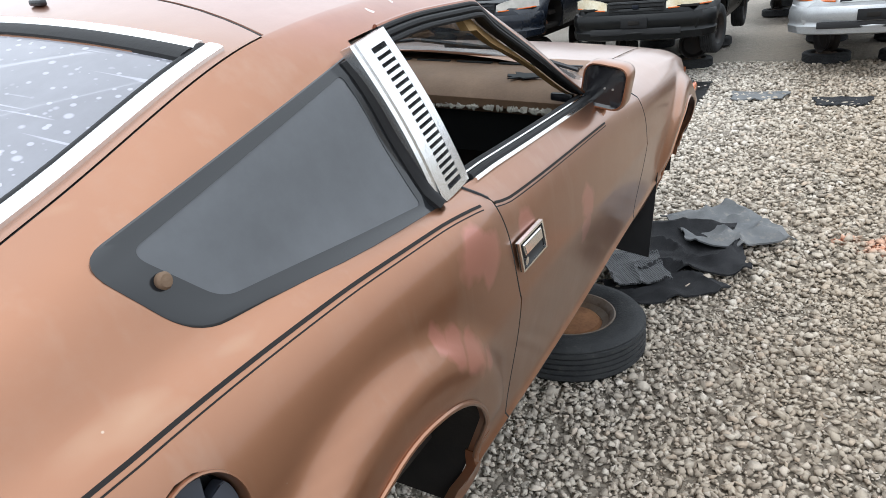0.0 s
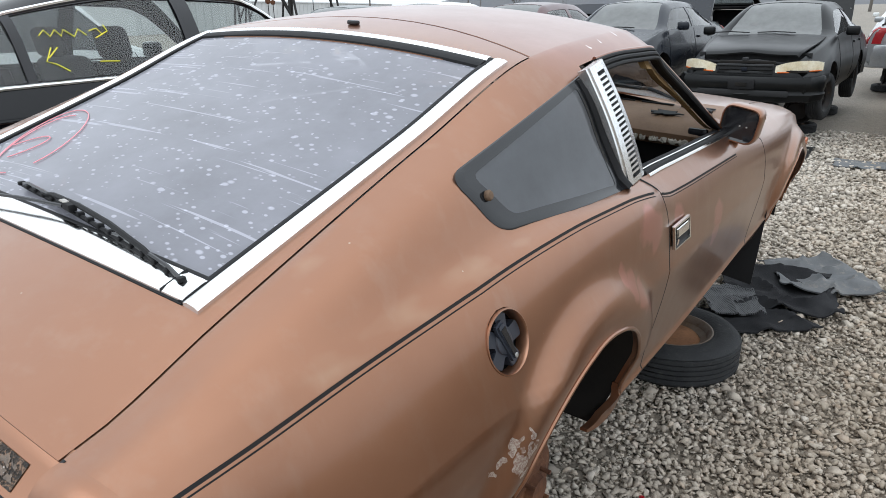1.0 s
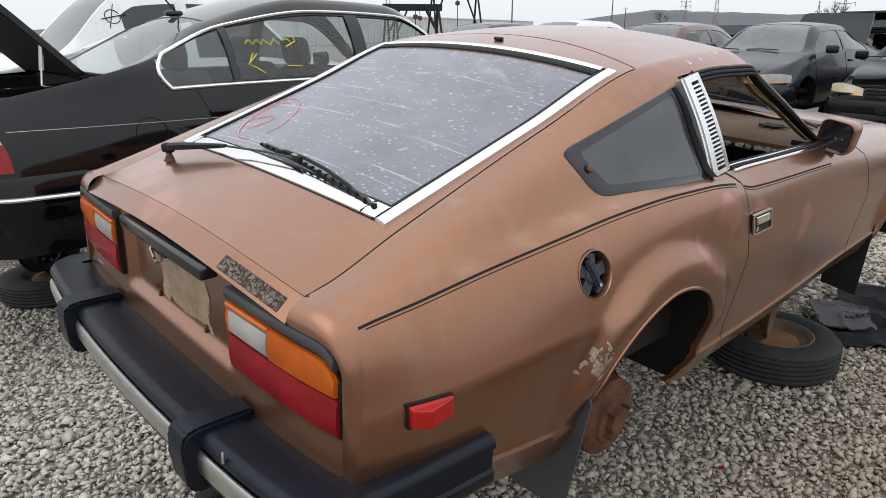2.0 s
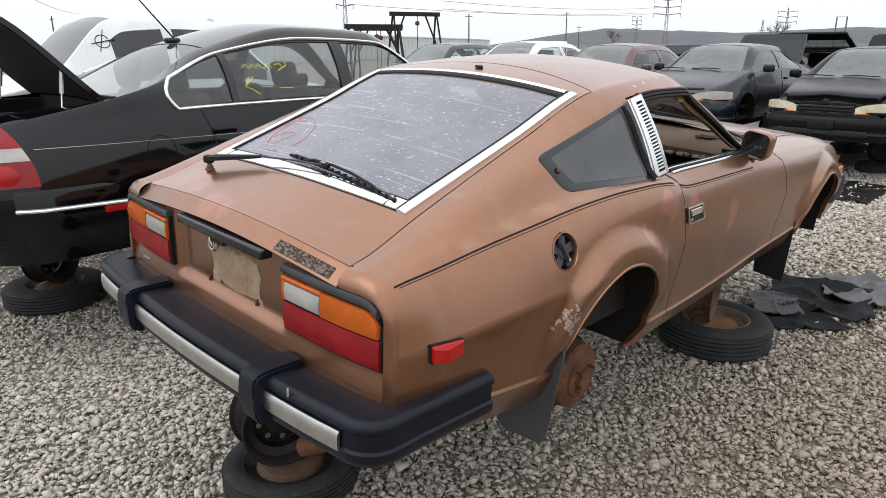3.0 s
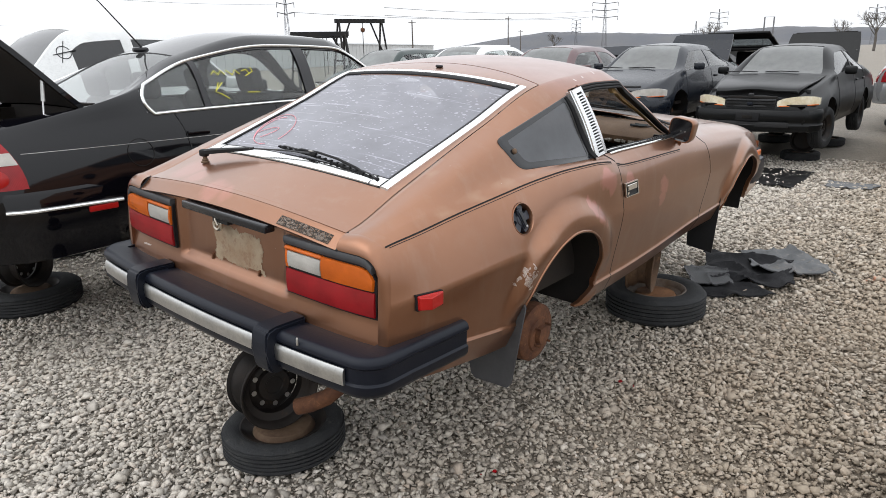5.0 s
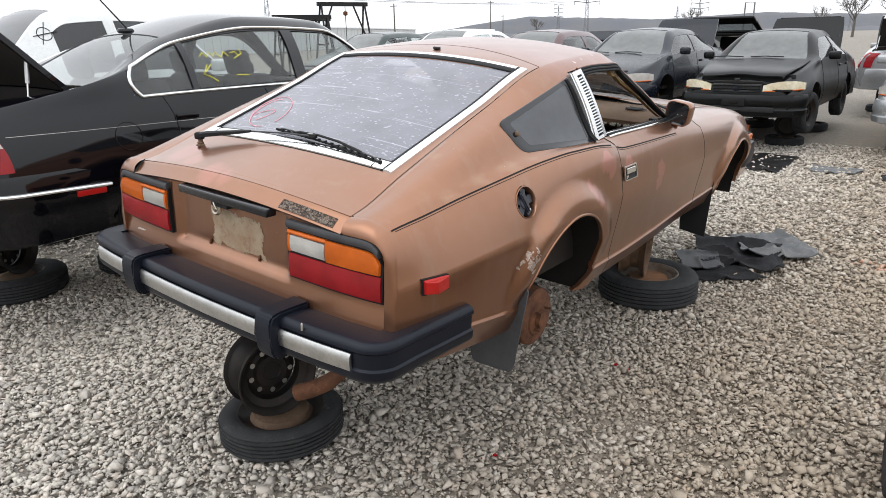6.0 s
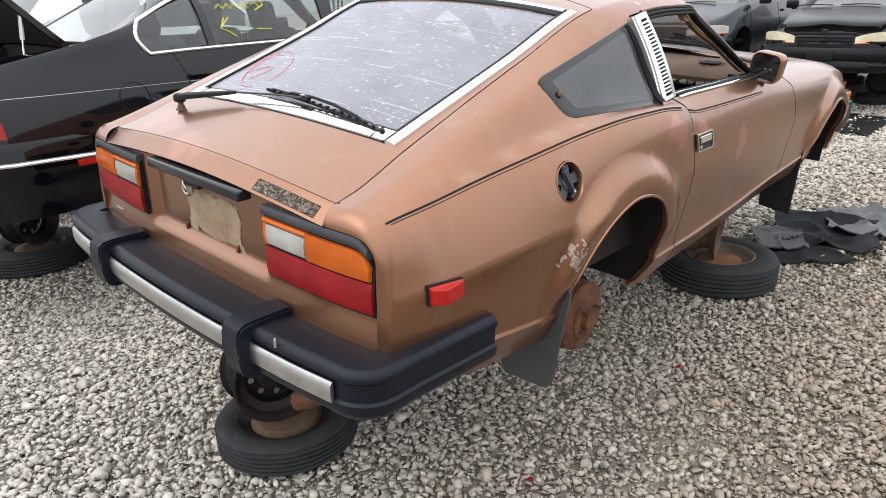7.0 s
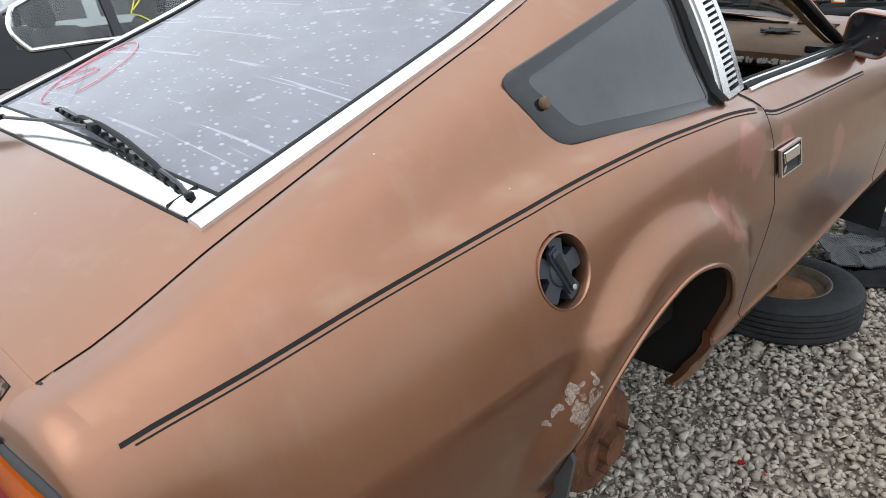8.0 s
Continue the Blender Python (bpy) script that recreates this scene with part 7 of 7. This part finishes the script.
def stones(zones, seed=3):
    """Thousands of broken chips: a few cut shapes, scaled, turned and strewn over the zones (x0, x1, y0, y1, per square metre, smallest, largest)."""
    rg = np.random.default_rng(seed)
    shapes = []
    for k in range(10):
        own = bmesh.new()
        for q in range(9):
            d = rg.normal(size=3)
            d /= np.linalg.norm(d)
            own.verts.new(Vector(d * rg.uniform(0.75, 1.05)))
        hull = bmesh.ops.convex_hull(own, input=own.verts)
        bmesh.ops.delete(own, geom=list({g for g in hull["geom_interior"] + hull["geom_unused"] if isinstance(g, bmesh.types.BMVert)}), context="VERTS")
        bmesh.ops.triangulate(own, faces=own.faces)
        own.verts.index_update()
        shapes.append((np.array([v.co[:] for v in own.verts]), np.array([[v.index for v in f.verts] for f in own.faces])))
        own.free()
    vs, fs, base = [], [], 0
    for x0, x1, y0, y1, dens, small, large in zones:
        k = int((x1 - x0) * (y1 - y0) * dens)
        which = rg.integers(0, len(shapes), k)
        for s, (sv, sf) in enumerate(shapes):
            c = int((which == s).sum())
            if not c:
                continue
            pos = np.stack([rg.uniform(x0, x1, c), rg.uniform(y0, y1, c), np.zeros(c)], 1)
            size = small + (large - small) * rg.random(c) ** 1.9
            dim = np.stack([size * rg.uniform(0.8, 1.2, c), size * rg.uniform(0.65, 1.05, c), size * rg.uniform(0.40, 0.80, c)], 1)
            pos[:, 2] = -0.006 + dim[:, 2] * rg.uniform(0.1, 1.0, c)
            a, t1, t2 = rg.uniform(0, 2 * np.pi, c), rg.normal(0, 0.35, c), rg.normal(0, 0.35, c)
            p = sv[None] * dim[:, None]
            y_, z_ = p[..., 1] * np.cos(t1)[:, None] - p[..., 2] * np.sin(t1)[:, None], p[..., 1] * np.sin(t1)[:, None] + p[..., 2] * np.cos(t1)[:, None]
            x_, z2 = p[..., 0] * np.cos(t2)[:, None] + z_ * np.sin(t2)[:, None], -p[..., 0] * np.sin(t2)[:, None] + z_ * np.cos(t2)[:, None]
            q = np.stack([x_ * np.cos(a)[:, None] - y_ * np.sin(a)[:, None], x_ * np.sin(a)[:, None] + y_ * np.cos(a)[:, None], z2], -1) + pos[:, None]
            vs.append(q.reshape(-1, 3))
            fs.append((sf[None] + (base + np.arange(c) * len(sv))[:, None, None]).reshape(-1, 3))
            base += c * len(sv)
    v, f = np.concatenate(vs), np.concatenate(fs)
    me = bpy.data.meshes.new("gravel")
    me.vertices.add(len(v)), me.loops.add(len(f) * 3), me.polygons.add(len(f))
    me.vertices.foreach_set("co", v.ravel().astype(np.float32))
    me.loops.foreach_set("vertex_index", f.ravel().astype(np.int32))
    me.polygons.foreach_set("loop_start", np.arange(0, len(f) * 3, 3, dtype=np.int32))
    me.update(calc_edges=True)
    me.materials.append(stone_material())
    return tagged(new("gravel", me), "loose grey limestone chips of mixed sizes", "gravel", kind="stuff")


stones([(-3.3, 2.9, -0.7, 4.2, 3700, 0.007, 0.027), (-0.6, 2.9, 4.2, 7.0, 1900, 0.010, 0.036), (-2.4, 3.4, 7.0, 11.0, 1100, 0.014, 0.040), (-2.6, 2.6, -0.6, 5.0, 70, 0.02, 0.044), (-6.2, -3.3, -1.2, 3.0, 600, 0.010, 0.030), (-2.4, -0.6, 4.2, 7.0, 600, 0.010, 0.036), (2.9, 4.2, -0.5, 9.0, 500, 0.012, 0.038), (-4.6, 4.4, -2.2, -0.7, 420, 0.010, 0.034), (-5.5, -3.3, 3.0, 8.0, 250, 0.014, 0.036)])


# ---- floor mats ----
def rag(name, pts, m_, label, z0=0.02, thick=0.010, amp=0.012, seed=0, cat="floor mat", fold=0.0):
    """A limp mat between four corners: a torn wavy outline, creases, and one side turned up where fold is given."""
    own = bmesh.new()
    k = 30
    (ax, ay), (bx, by), (cx, cy), (dx, dy) = pts

    def f(a, b):
        x = (ax + (bx - ax) * a) * (1 - b) + (dx + (cx - dx) * a) * b
        y = (ay + (by - ay) * a) * (1 - b) + (dy + (cy - dy) * a) * b
        rim = 1 - min(a, b, 1 - a, 1 - b) * 2
        ex = 0.055 * noise.noise((x * 4, y * 4, seed + 3)) + 0.018 * noise.noise((x * 15, y * 15, seed + 6))
        ey = 0.055 * noise.noise((x * 4, y * 4, seed + 13)) + 0.018 * noise.noise((x * 15, y * 15, seed + 16))
        crease = 1 - abs(noise.noise((a * 2.2 + seed, b * 2.2, seed))) * 2.2
        z = z0 + amp * (1.3 * max(0.0, crease) ** 3 + 0.6 * noise.noise((a * 3 + seed, b * 3, seed)) + 0.25 * noise.noise((a * 9, b * 9, seed)))
        z += fold * max(0.0, b - 0.72) ** 1.5 * (0.6 + noise.noise((a * 4, seed, 2)))
        return Vector((x + ex * rim, y + ey * rim, max(z, thick + 0.004)))
    grid(f, steps(0, 1, k), steps(0, 1, k), None, own)
    flange(own, lambda co: co - Vector((0, 0, thick)))
    return tagged(part(name, own, m_), label, cat)


def mesh_rubber():
    """Grey rubber pressed with a fine diamond mesh."""
    m = mat("perforated_rubber_mat", (0.060, 0.062, 0.066), (0.045, 0.046, 0.050), 0.6, 0, 9, 120, 0.2)
    n, l, p = nodes(m)
    v = obj_vec(n, l)
    hgt = None
    for turn in (40, -40):
        mp, w = n.new("ShaderNodeMapping"), n.new("ShaderNodeTexWave")
        mp.inputs["Rotation"].default_value, w.inputs["Scale"].default_value = (0, 0, radians(turn)), 26
        l.new(v, mp.inputs[0]), l.new(mp.outputs[0], w.inputs["Vector"])
        if hgt is None:
            hgt = w.outputs["Fac"]
        else:
            mx = n.new("ShaderNodeMath")
            mx.operation = "MAXIMUM"
            l.new(hgt, mx.inputs[0]), l.new(w.outputs["Fac"], mx.inputs[1])
            hgt = mx.outputs[0]
    l.new(mix_col(n, l, ramp(n, l, hgt, 0.55, 0.85), (0.010, 0.010, 0.011), (0.085, 0.087, 0.092)), p.inputs["Base Color"])
    bp = n.new("ShaderNodeBump")
    bp.inputs["Strength"].default_value, bp.inputs["Distance"].default_value = 0.8, 0.006
    l.new(hgt, bp.inputs["Height"]), l.new(bp.outputs[0], p.inputs["Normal"])
    return m


CARPET = mat("black_carpet_mat", (0.018, 0.018, 0.020), (0.030, 0.030, 0.032), 0.95, 0, 9, 260, 0.8, (0.07, 0.065, 0.06), (0.62, 0.85), bump_dist=0.006)
MATGREY = mat("grey_felt_mat", (0.10, 0.105, 0.11), (0.15, 0.15, 0.15), 0.95, 0, 7, 200, 0.7, (0.24, 0.22, 0.19), (0.55, 0.8))
GRILLEM = mesh_rubber()
rag("floor_mat", ((0.62, 3.62), (1.02, 3.98), (0.72, 4.25), (0.35, 3.85)), CARPET, "torn black carpet floor mat on the gravel", 0.02, amp=0.025, seed=1)
rag("floor_mat", ((0.55, 3.95), (1.10, 4.15), (0.95, 4.75), (0.30, 4.55)), CARPET, "crumpled black carpet floor mat on the gravel", 0.045, amp=0.04, seed=2, fold=0.3)
rag("floor_mat", ((0.80, 4.35), (1.28, 4.60), (0.95, 5.05), (0.50, 4.75)), MATGREY, "dusty grey felt floor mat on the gravel", 0.06, amp=0.03, seed=3, fold=0.25)
rag("floor_mat", ((0.50, 3.72), (0.74, 3.92), (0.60, 4.25), (0.28, 4.10)), GRILLEM, "perforated grey rubber floor mat on the gravel", 0.075, amp=0.014, seed=4)
rag("floor_mat", ((0.45, 8.55), (0.95, 8.55), (1.0, 8.95), (0.40, 8.95)), MATGREY, "flat dark mat on the gravel", 0.02, seed=5)
rag("floor_mat", ((1.25, 8.3), (1.75, 8.3), (1.75, 8.65), (1.25, 8.65)), CARPET, "flat dark mat on the gravel", 0.02, seed=6)
rag("plastic_sheet", ((-1.6, 8.25), (0.15, 8.2), (0.1, 9.6), (-1.8, 9.6)), mat("black_oily_sheet", (0.012, 0.012, 0.013), (0.02, 0.019, 0.018), 0.35, 0, 4, 60, 0.4), "black oily sheet spread under the sedan", 0.02, 0.006, 0.015, 7, "plastic sheet")

# small red shards of lamp plastic, a stick
def shard(x, y, r, turn, seed):
    rg = random.Random(seed)
    out = [(r * rg.uniform(0.5, 1.1) * math.cos(a), r * rg.uniform(0.5, 1.1) * math.sin(a)) for a in (2 * math.pi * k / 7 for k in range(7))]
    ob = tagged(part("plastic_shard", prism(out, 0.004, lambda a, b, d: Vector((a, b, d))), M["red"], smooth=False), "broken red lamp plastic lying on the gravel", "shard", "red shards")
    ob.matrix_basis = pose(x, y, 0.016, 12, -9, turn)


for k, (x, y, r) in enumerate(((0.71, 2.06, 0.014), (0.645, 0.955, 0.013), (0.79, 2.05, 0.007), (0.61, 0.90, 0.006))):
    shard(x, y, r, 70 * k, k)
st = tagged(part("stick", tube([(0.10, 0.16, 0.022), (0.15, 0.20, 0.020), (0.20, 0.235, 0.024), (0.24, 0.24, 0.02)], [0.004, 0.0035, 0.003, 0.002], 6), mat("dry_stick", (0.42, 0.36, 0.28), (0.3, 0.25, 0.19), 0.9)), "pale dry stick on the gravel", "stick")

# upright tyre of the neighbouring row
t = tagged(part("loose_tyre", tyre_mesh(0.31, 0.20, 0.19), M["tyre"]), "worn tyre standing upright on the gravel", "tyre")
t.matrix_basis = pose(2.10, 1.72, 0.305, 0, 90, 6)

# ---- warehouse, gantries, pylons, hills ----
WALL = mat("white_ribbed_metal", (0.62, 0.63, 0.63), (0.52, 0.53, 0.53), 0.5, 0.1, 0.3, 6, 0.1, (0.42, 0.42, 0.40), (0.6, 0.8))
ROOFM = mat("grey_metal_roof", (0.42, 0.43, 0.43), (0.36, 0.37, 0.37), 0.5, 0.2, 0.3, 6, 0.05)
wh = thing("warehouse", Matrix.Translation((-63.0, 35.0, 0)) @ pose(0, 0, 0, 0, 0, 27.2), "long low white metal warehouse beyond the yard", "building")
part("wall", box(6.5, 113, 3.3, (-3.25, 61.5, 1.65)), WALL, wh)
part("roof", prism([(0.15, 3.3), (-6.6, 3.75), (-6.6, 3.87), (0.15, 3.42)], 113.3, lambda a, b, d: Vector((a, d + 4.85, b))), ROOFM, wh)
for k in range(59):
    part("wall_rib", box(0.06, 0.25, 3.2, (0.02, 6 + 1.9 * k, 1.62)), WALL, wh)
part("dish", lathe([(0.0, 0.0), (0.3, 0.05), (0.5, 0.18)], 16, pose(-5.5, 6, 4.35, 50, 20, 0)), ROOFM, wh, "small grey satellite dish")
part("dish_post", tube([(-5.5, 6, 3.6), (-5.5, 6, 4.4)], 0.05, 6), ROOFM, wh)

STEEL = mat("black_painted_steel", (0.02, 0.02, 0.022), (0.03, 0.028, 0.026), 0.5, 0.3, 3, 30, 0.1)


def gantry(x, y, w, h, turn):
    g = thing("hoist_gantry", pose(x, y, 0, 0, 0, turn), "black steel A-frame gantry with a chain hoist", "gantry", "engine hoists")
    part("beam", box(w + 0.3, 0.12, 0.16, (0, 0, h)), STEEL, g)
    for sx in (-1, 1):
        for sy in (-1, 1):
            part("leg", tube([(sx * w / 2, 0.05 * sy, h), (sx * (w / 2 + 0.12), 0.75 * sy, 0.05)], 0.04, 6), STEEL, g)
        part("cross_bar", tube([(sx * (w / 2 + 0.06), -0.4, h * 0.5), (sx * (w / 2 + 0.06), 0.4, h * 0.5)], 0.035, 6), STEEL, g)
        part("brace", tube([(sx * w / 2, 0, h * 0.62), (sx * w * 0.25, 0, h - 0.08)], 0.035, 6), STEEL, g)
    part("hoist", lathe([(0, -0.1), (0.09, -0.05), (0.09, 0.06), (0, 0.1)], 10, pose(0.1, 0, h - 0.35)), M["rust"], g)
    part("chain", tube([(0.1, 0, h), (0.1, 0, 1.0)], 0.015, 5), STEEL, g)


gantry(-17.6, 15.9, 1.85, 2.5, 66)
gantry(-18.8, 19.1, 1.9, 3.05, 72)
gantry(-19.8, 18.0, 1.7, 2.5, 64)


def pylon(x, y, h, arms, w=8):
    p = thing("power_pylon", pose(x, y, 0, 0, 0, math.degrees(math.atan2(-x, y)) + 15), "tall grey steel power pylon in the distance", "pylon")
    st = bpy.data.materials.get("pylon_steel") or mat("pylon_steel", (0.18, 0.18, 0.19), (0.15, 0.15, 0.16), 0.6, 0.3, 1, 8, 0)
    own = bmesh.new()
    for sx, sy in ((1, 1), (1, -1), (-1, 1), (-1, -1)):
        tube([(sx * 1.0, sy * 1.0, 0), (sx * 0.12, sy * 0.12, h)], 0.09, 4, own)
    for k in range(9):
        za, zb = h * k / 9, h * (k + 1) / 9
        wa, wb = 1.0 - 0.88 * k / 9, 1.0 - 0.88 * (k + 1) / 9
        s_ = 1 if k % 2 else -1
        tube([(s_ * wa, wa, za), (-s_ * wb, wb, zb)], 0.06, 4, own)
        tube([(s_ * wa, -wa, za), (-s_ * wb, -wb, zb)], 0.06, 4, own)
    part("mast", own, st, p, "lattice steel mast")
    for k in range(arms):
        z = h * (0.66 + 0.13 * k)
        part("cross_arm", tube([(-w / 2, 0, z), (0, 0, z - 0.6), (w / 2, 0, z)], 0.16, 6), st, p)
        for sx in (-1, 1):
            part("insulator", tube([(sx * w / 2, 0, z), (sx * w / 2, 0, z - 1.6)], 0.12, 5), st, p)


def bearing(px):
    """Direction, in degrees left of +y, seen from the yard's middle at the far pylons."""
    return radians(-40.2 + math.degrees(math.atan((px - 784) / 1203)))


for px, d, h, arms, w in ((1075, 330, 23, 3, 11.5), (1268, 420, 20.5, 3, 9.5), (1535, 420, 19.5, 3, 7), (1027, 480, 19, 4, 6), (540, 250, 24, 4, 6), (1230, 400, 14, 1, 3)):
    b = bearing(px)
    pylon(2.07 + d * math.sin(b), -1.09 + d * math.cos(b), h, arms, w)
WOODP = mat("grey_pole_wood", (0.12, 0.10, 0.085), (0.09, 0.08, 0.07), 0.9)
for px, d, h in ((750, 120, 7), (912, 150, 8.5), (933, 200, 7), (25, 110, 6), (150, 120, 6.2), (160, 150, 5.6), (1467, 300, 4.2), (1500, 300, 4.6)):
    b = bearing(px)
    pole = thing("utility_pole", pose(2.07 + d * math.sin(b), -1.09 + d * math.cos(b), 0), "thin utility pole in the distance", "pole", "utility poles")
    part("shaft", tube([(0, 0, 0), (0, 0, h)], [0.14, 0.09], 6), WOODP, pole)
    part("crossbar", tube([(-0.8, 0, h - 0.4), (0.8, 0, h - 0.4)], 0.06, 5), WOODP, pole)
b1, b2 = bearing(1346), bearing(1362)
fr = thing("steel_portal", Matrix(), "steel portal frame in the distance", "pylon")
p1, p2 = [Vector((2.07 + 300 * math.sin(b), -1.09 + 300 * math.cos(b), 0)) for b in (b1, b2)]
up = Vector((0, 0, 11.5))
part("portal", tube([p1, p1 + up, p2 + up, p2], 0.3, 6), bpy.data.materials["pylon_steel"], fr)
for k, (a, za, b, zb) in enumerate(((-60, 20, 70, 13), (-40, 23, 540, 20), (700, 17, 1075, 15), (700, 14.5, 1075, 13), (540, 16, 1027, 13))):
    w = thing("power_line", Matrix(), "thin overhead power line", "cable", "overhead cables")
    ba, bb = bearing(a), bearing(b)
    A, B = Vector((2 + 180 * math.sin(ba), 180 * math.cos(ba), za * 0.75)), Vector((2 + 330 * math.sin(bb), 330 * math.cos(bb), zb * 1.2))
    part("wire", tube([A.lerp(B, q) - Vector((0, 0, 6 * q * (1 - q))) for q in steps(0, 1, 16)], 0.06, 4), M["dark"], w)

HILL = mat("wooded_hill", (0.10, 0.105, 0.12), (0.125, 0.125, 0.13), 1.0, 0, 0.02, 0.3, 0.0)


def ridge(name, dist, px0, px1, hf, seed, label):
    own = bmesh.new()
    k = 150
    rows = []
    for i in range(k + 1):
        px = px0 + (px1 - px0) * i / k
        b = bearing(px)
        t = i / k
        h = hf(t) + dist * 0.0022 * noise.noise((t * 22, seed, 0)) + dist * 0.0011 * noise.noise((t * 90, seed, 1))
        h *= min(1, 8 * t, 8 * (1 - t))
        d = Vector((math.sin(b), math.cos(b), 0))
        c = Vector((2, -1, 0))
        rows.append([own.verts.new(c + d * dist), own.verts.new(c + d * (dist * 1.06) + Vector((0, 0, h * 0.75))), own.verts.new(c + d * (dist * 1.12) + Vector((0, 0, max(h, 0.5)))), own.verts.new(c + d * (dist * 1.4))])
    for a, b in zip(rows, rows[1:]):
        for j in range(3):
            own.faces.new((a[j], a[j + 1], b[j + 1], b[j]))
    tagged(part(name, own, HILL), label, "hill", kind="structure")


ridge("backdrop_hill", 900, 740, 2600, lambda t: 900 * (0.018 + 0.006 * math.exp(-((t - 0.345) / 0.07) ** 2) + 0.010 * math.exp(-((t - 0.11) / 0.09) ** 2)), 2, "low wooded hills along the horizon")
ridge("backdrop_trees", 420, 600, 2800, lambda t: 420 * 0.0055, 7, "far band of bare winter trees")
ridge("backdrop_scrub", 300, -1500, 640, lambda t: 300 * 0.006, 9, "far band of scrub and low roofs")


# bare trees
def bare_tree(x, y, h, seed):
    rg = random.Random(seed)
    tr = thing("bare_tree", pose(x, y, 0), "leafless winter tree far behind the yard", "tree")
    bark = bpy.data.materials.get("bark") or mat("bark", (0.13, 0.115, 0.10), (0.10, 0.09, 0.08), 0.95)
    part("trunk", tube([(0, 0, 0), (0.05 * h * 0.2, 0, h * 0.25), (0, 0.02 * h, h * 0.5)], [h * 0.03, h * 0.024, h * 0.016], 7), bark, tr)
    own = bmesh.new()

    def twig(p, d, ln, r, lvl):
        q = p + d * ln
        tube([p, p.lerp(q, 0.5) + Vector((rg.uniform(-1, 1), rg.uniform(-1, 1), 0.3)) * ln * 0.08, q], [r, r * 0.8, r * 0.55], 4, own, False)
        if lvl:
            for _ in range(4):
                nd = (d + Vector((rg.uniform(-1, 1), rg.uniform(-1, 1), rg.uniform(-0.3, 0.7))) * 0.75).normalized()
                twig(p.lerp(q, rg.uniform(0.5, 1)), nd, ln * rg.uniform(0.5, 0.75), r * 0.55, lvl - 1)
    for k in range(6):
        a = 2 * math.pi * k / 6 + rg.random()
        twig(Vector((0, 0.01 * h, h * rg.uniform(0.25, 0.5))), Vector((math.cos(a) * 0.7, math.sin(a) * 0.7, rg.uniform(0.6, 1.1))).normalized(), h * 0.28, h * 0.012, 3)
    part("crown", own, bark, tr, "bare branches")


for px, d, h, sd in ((1540, 150, 8.5, 1), (1255, 170, 7, 2), (1610, 140, 9, 3), (990, 300, 9, 4), (1480, 260, 9, 5)):
    b = bearing(px)
    bare_tree(2 + d * math.sin(b), -1 + d * math.cos(b), h, sd)
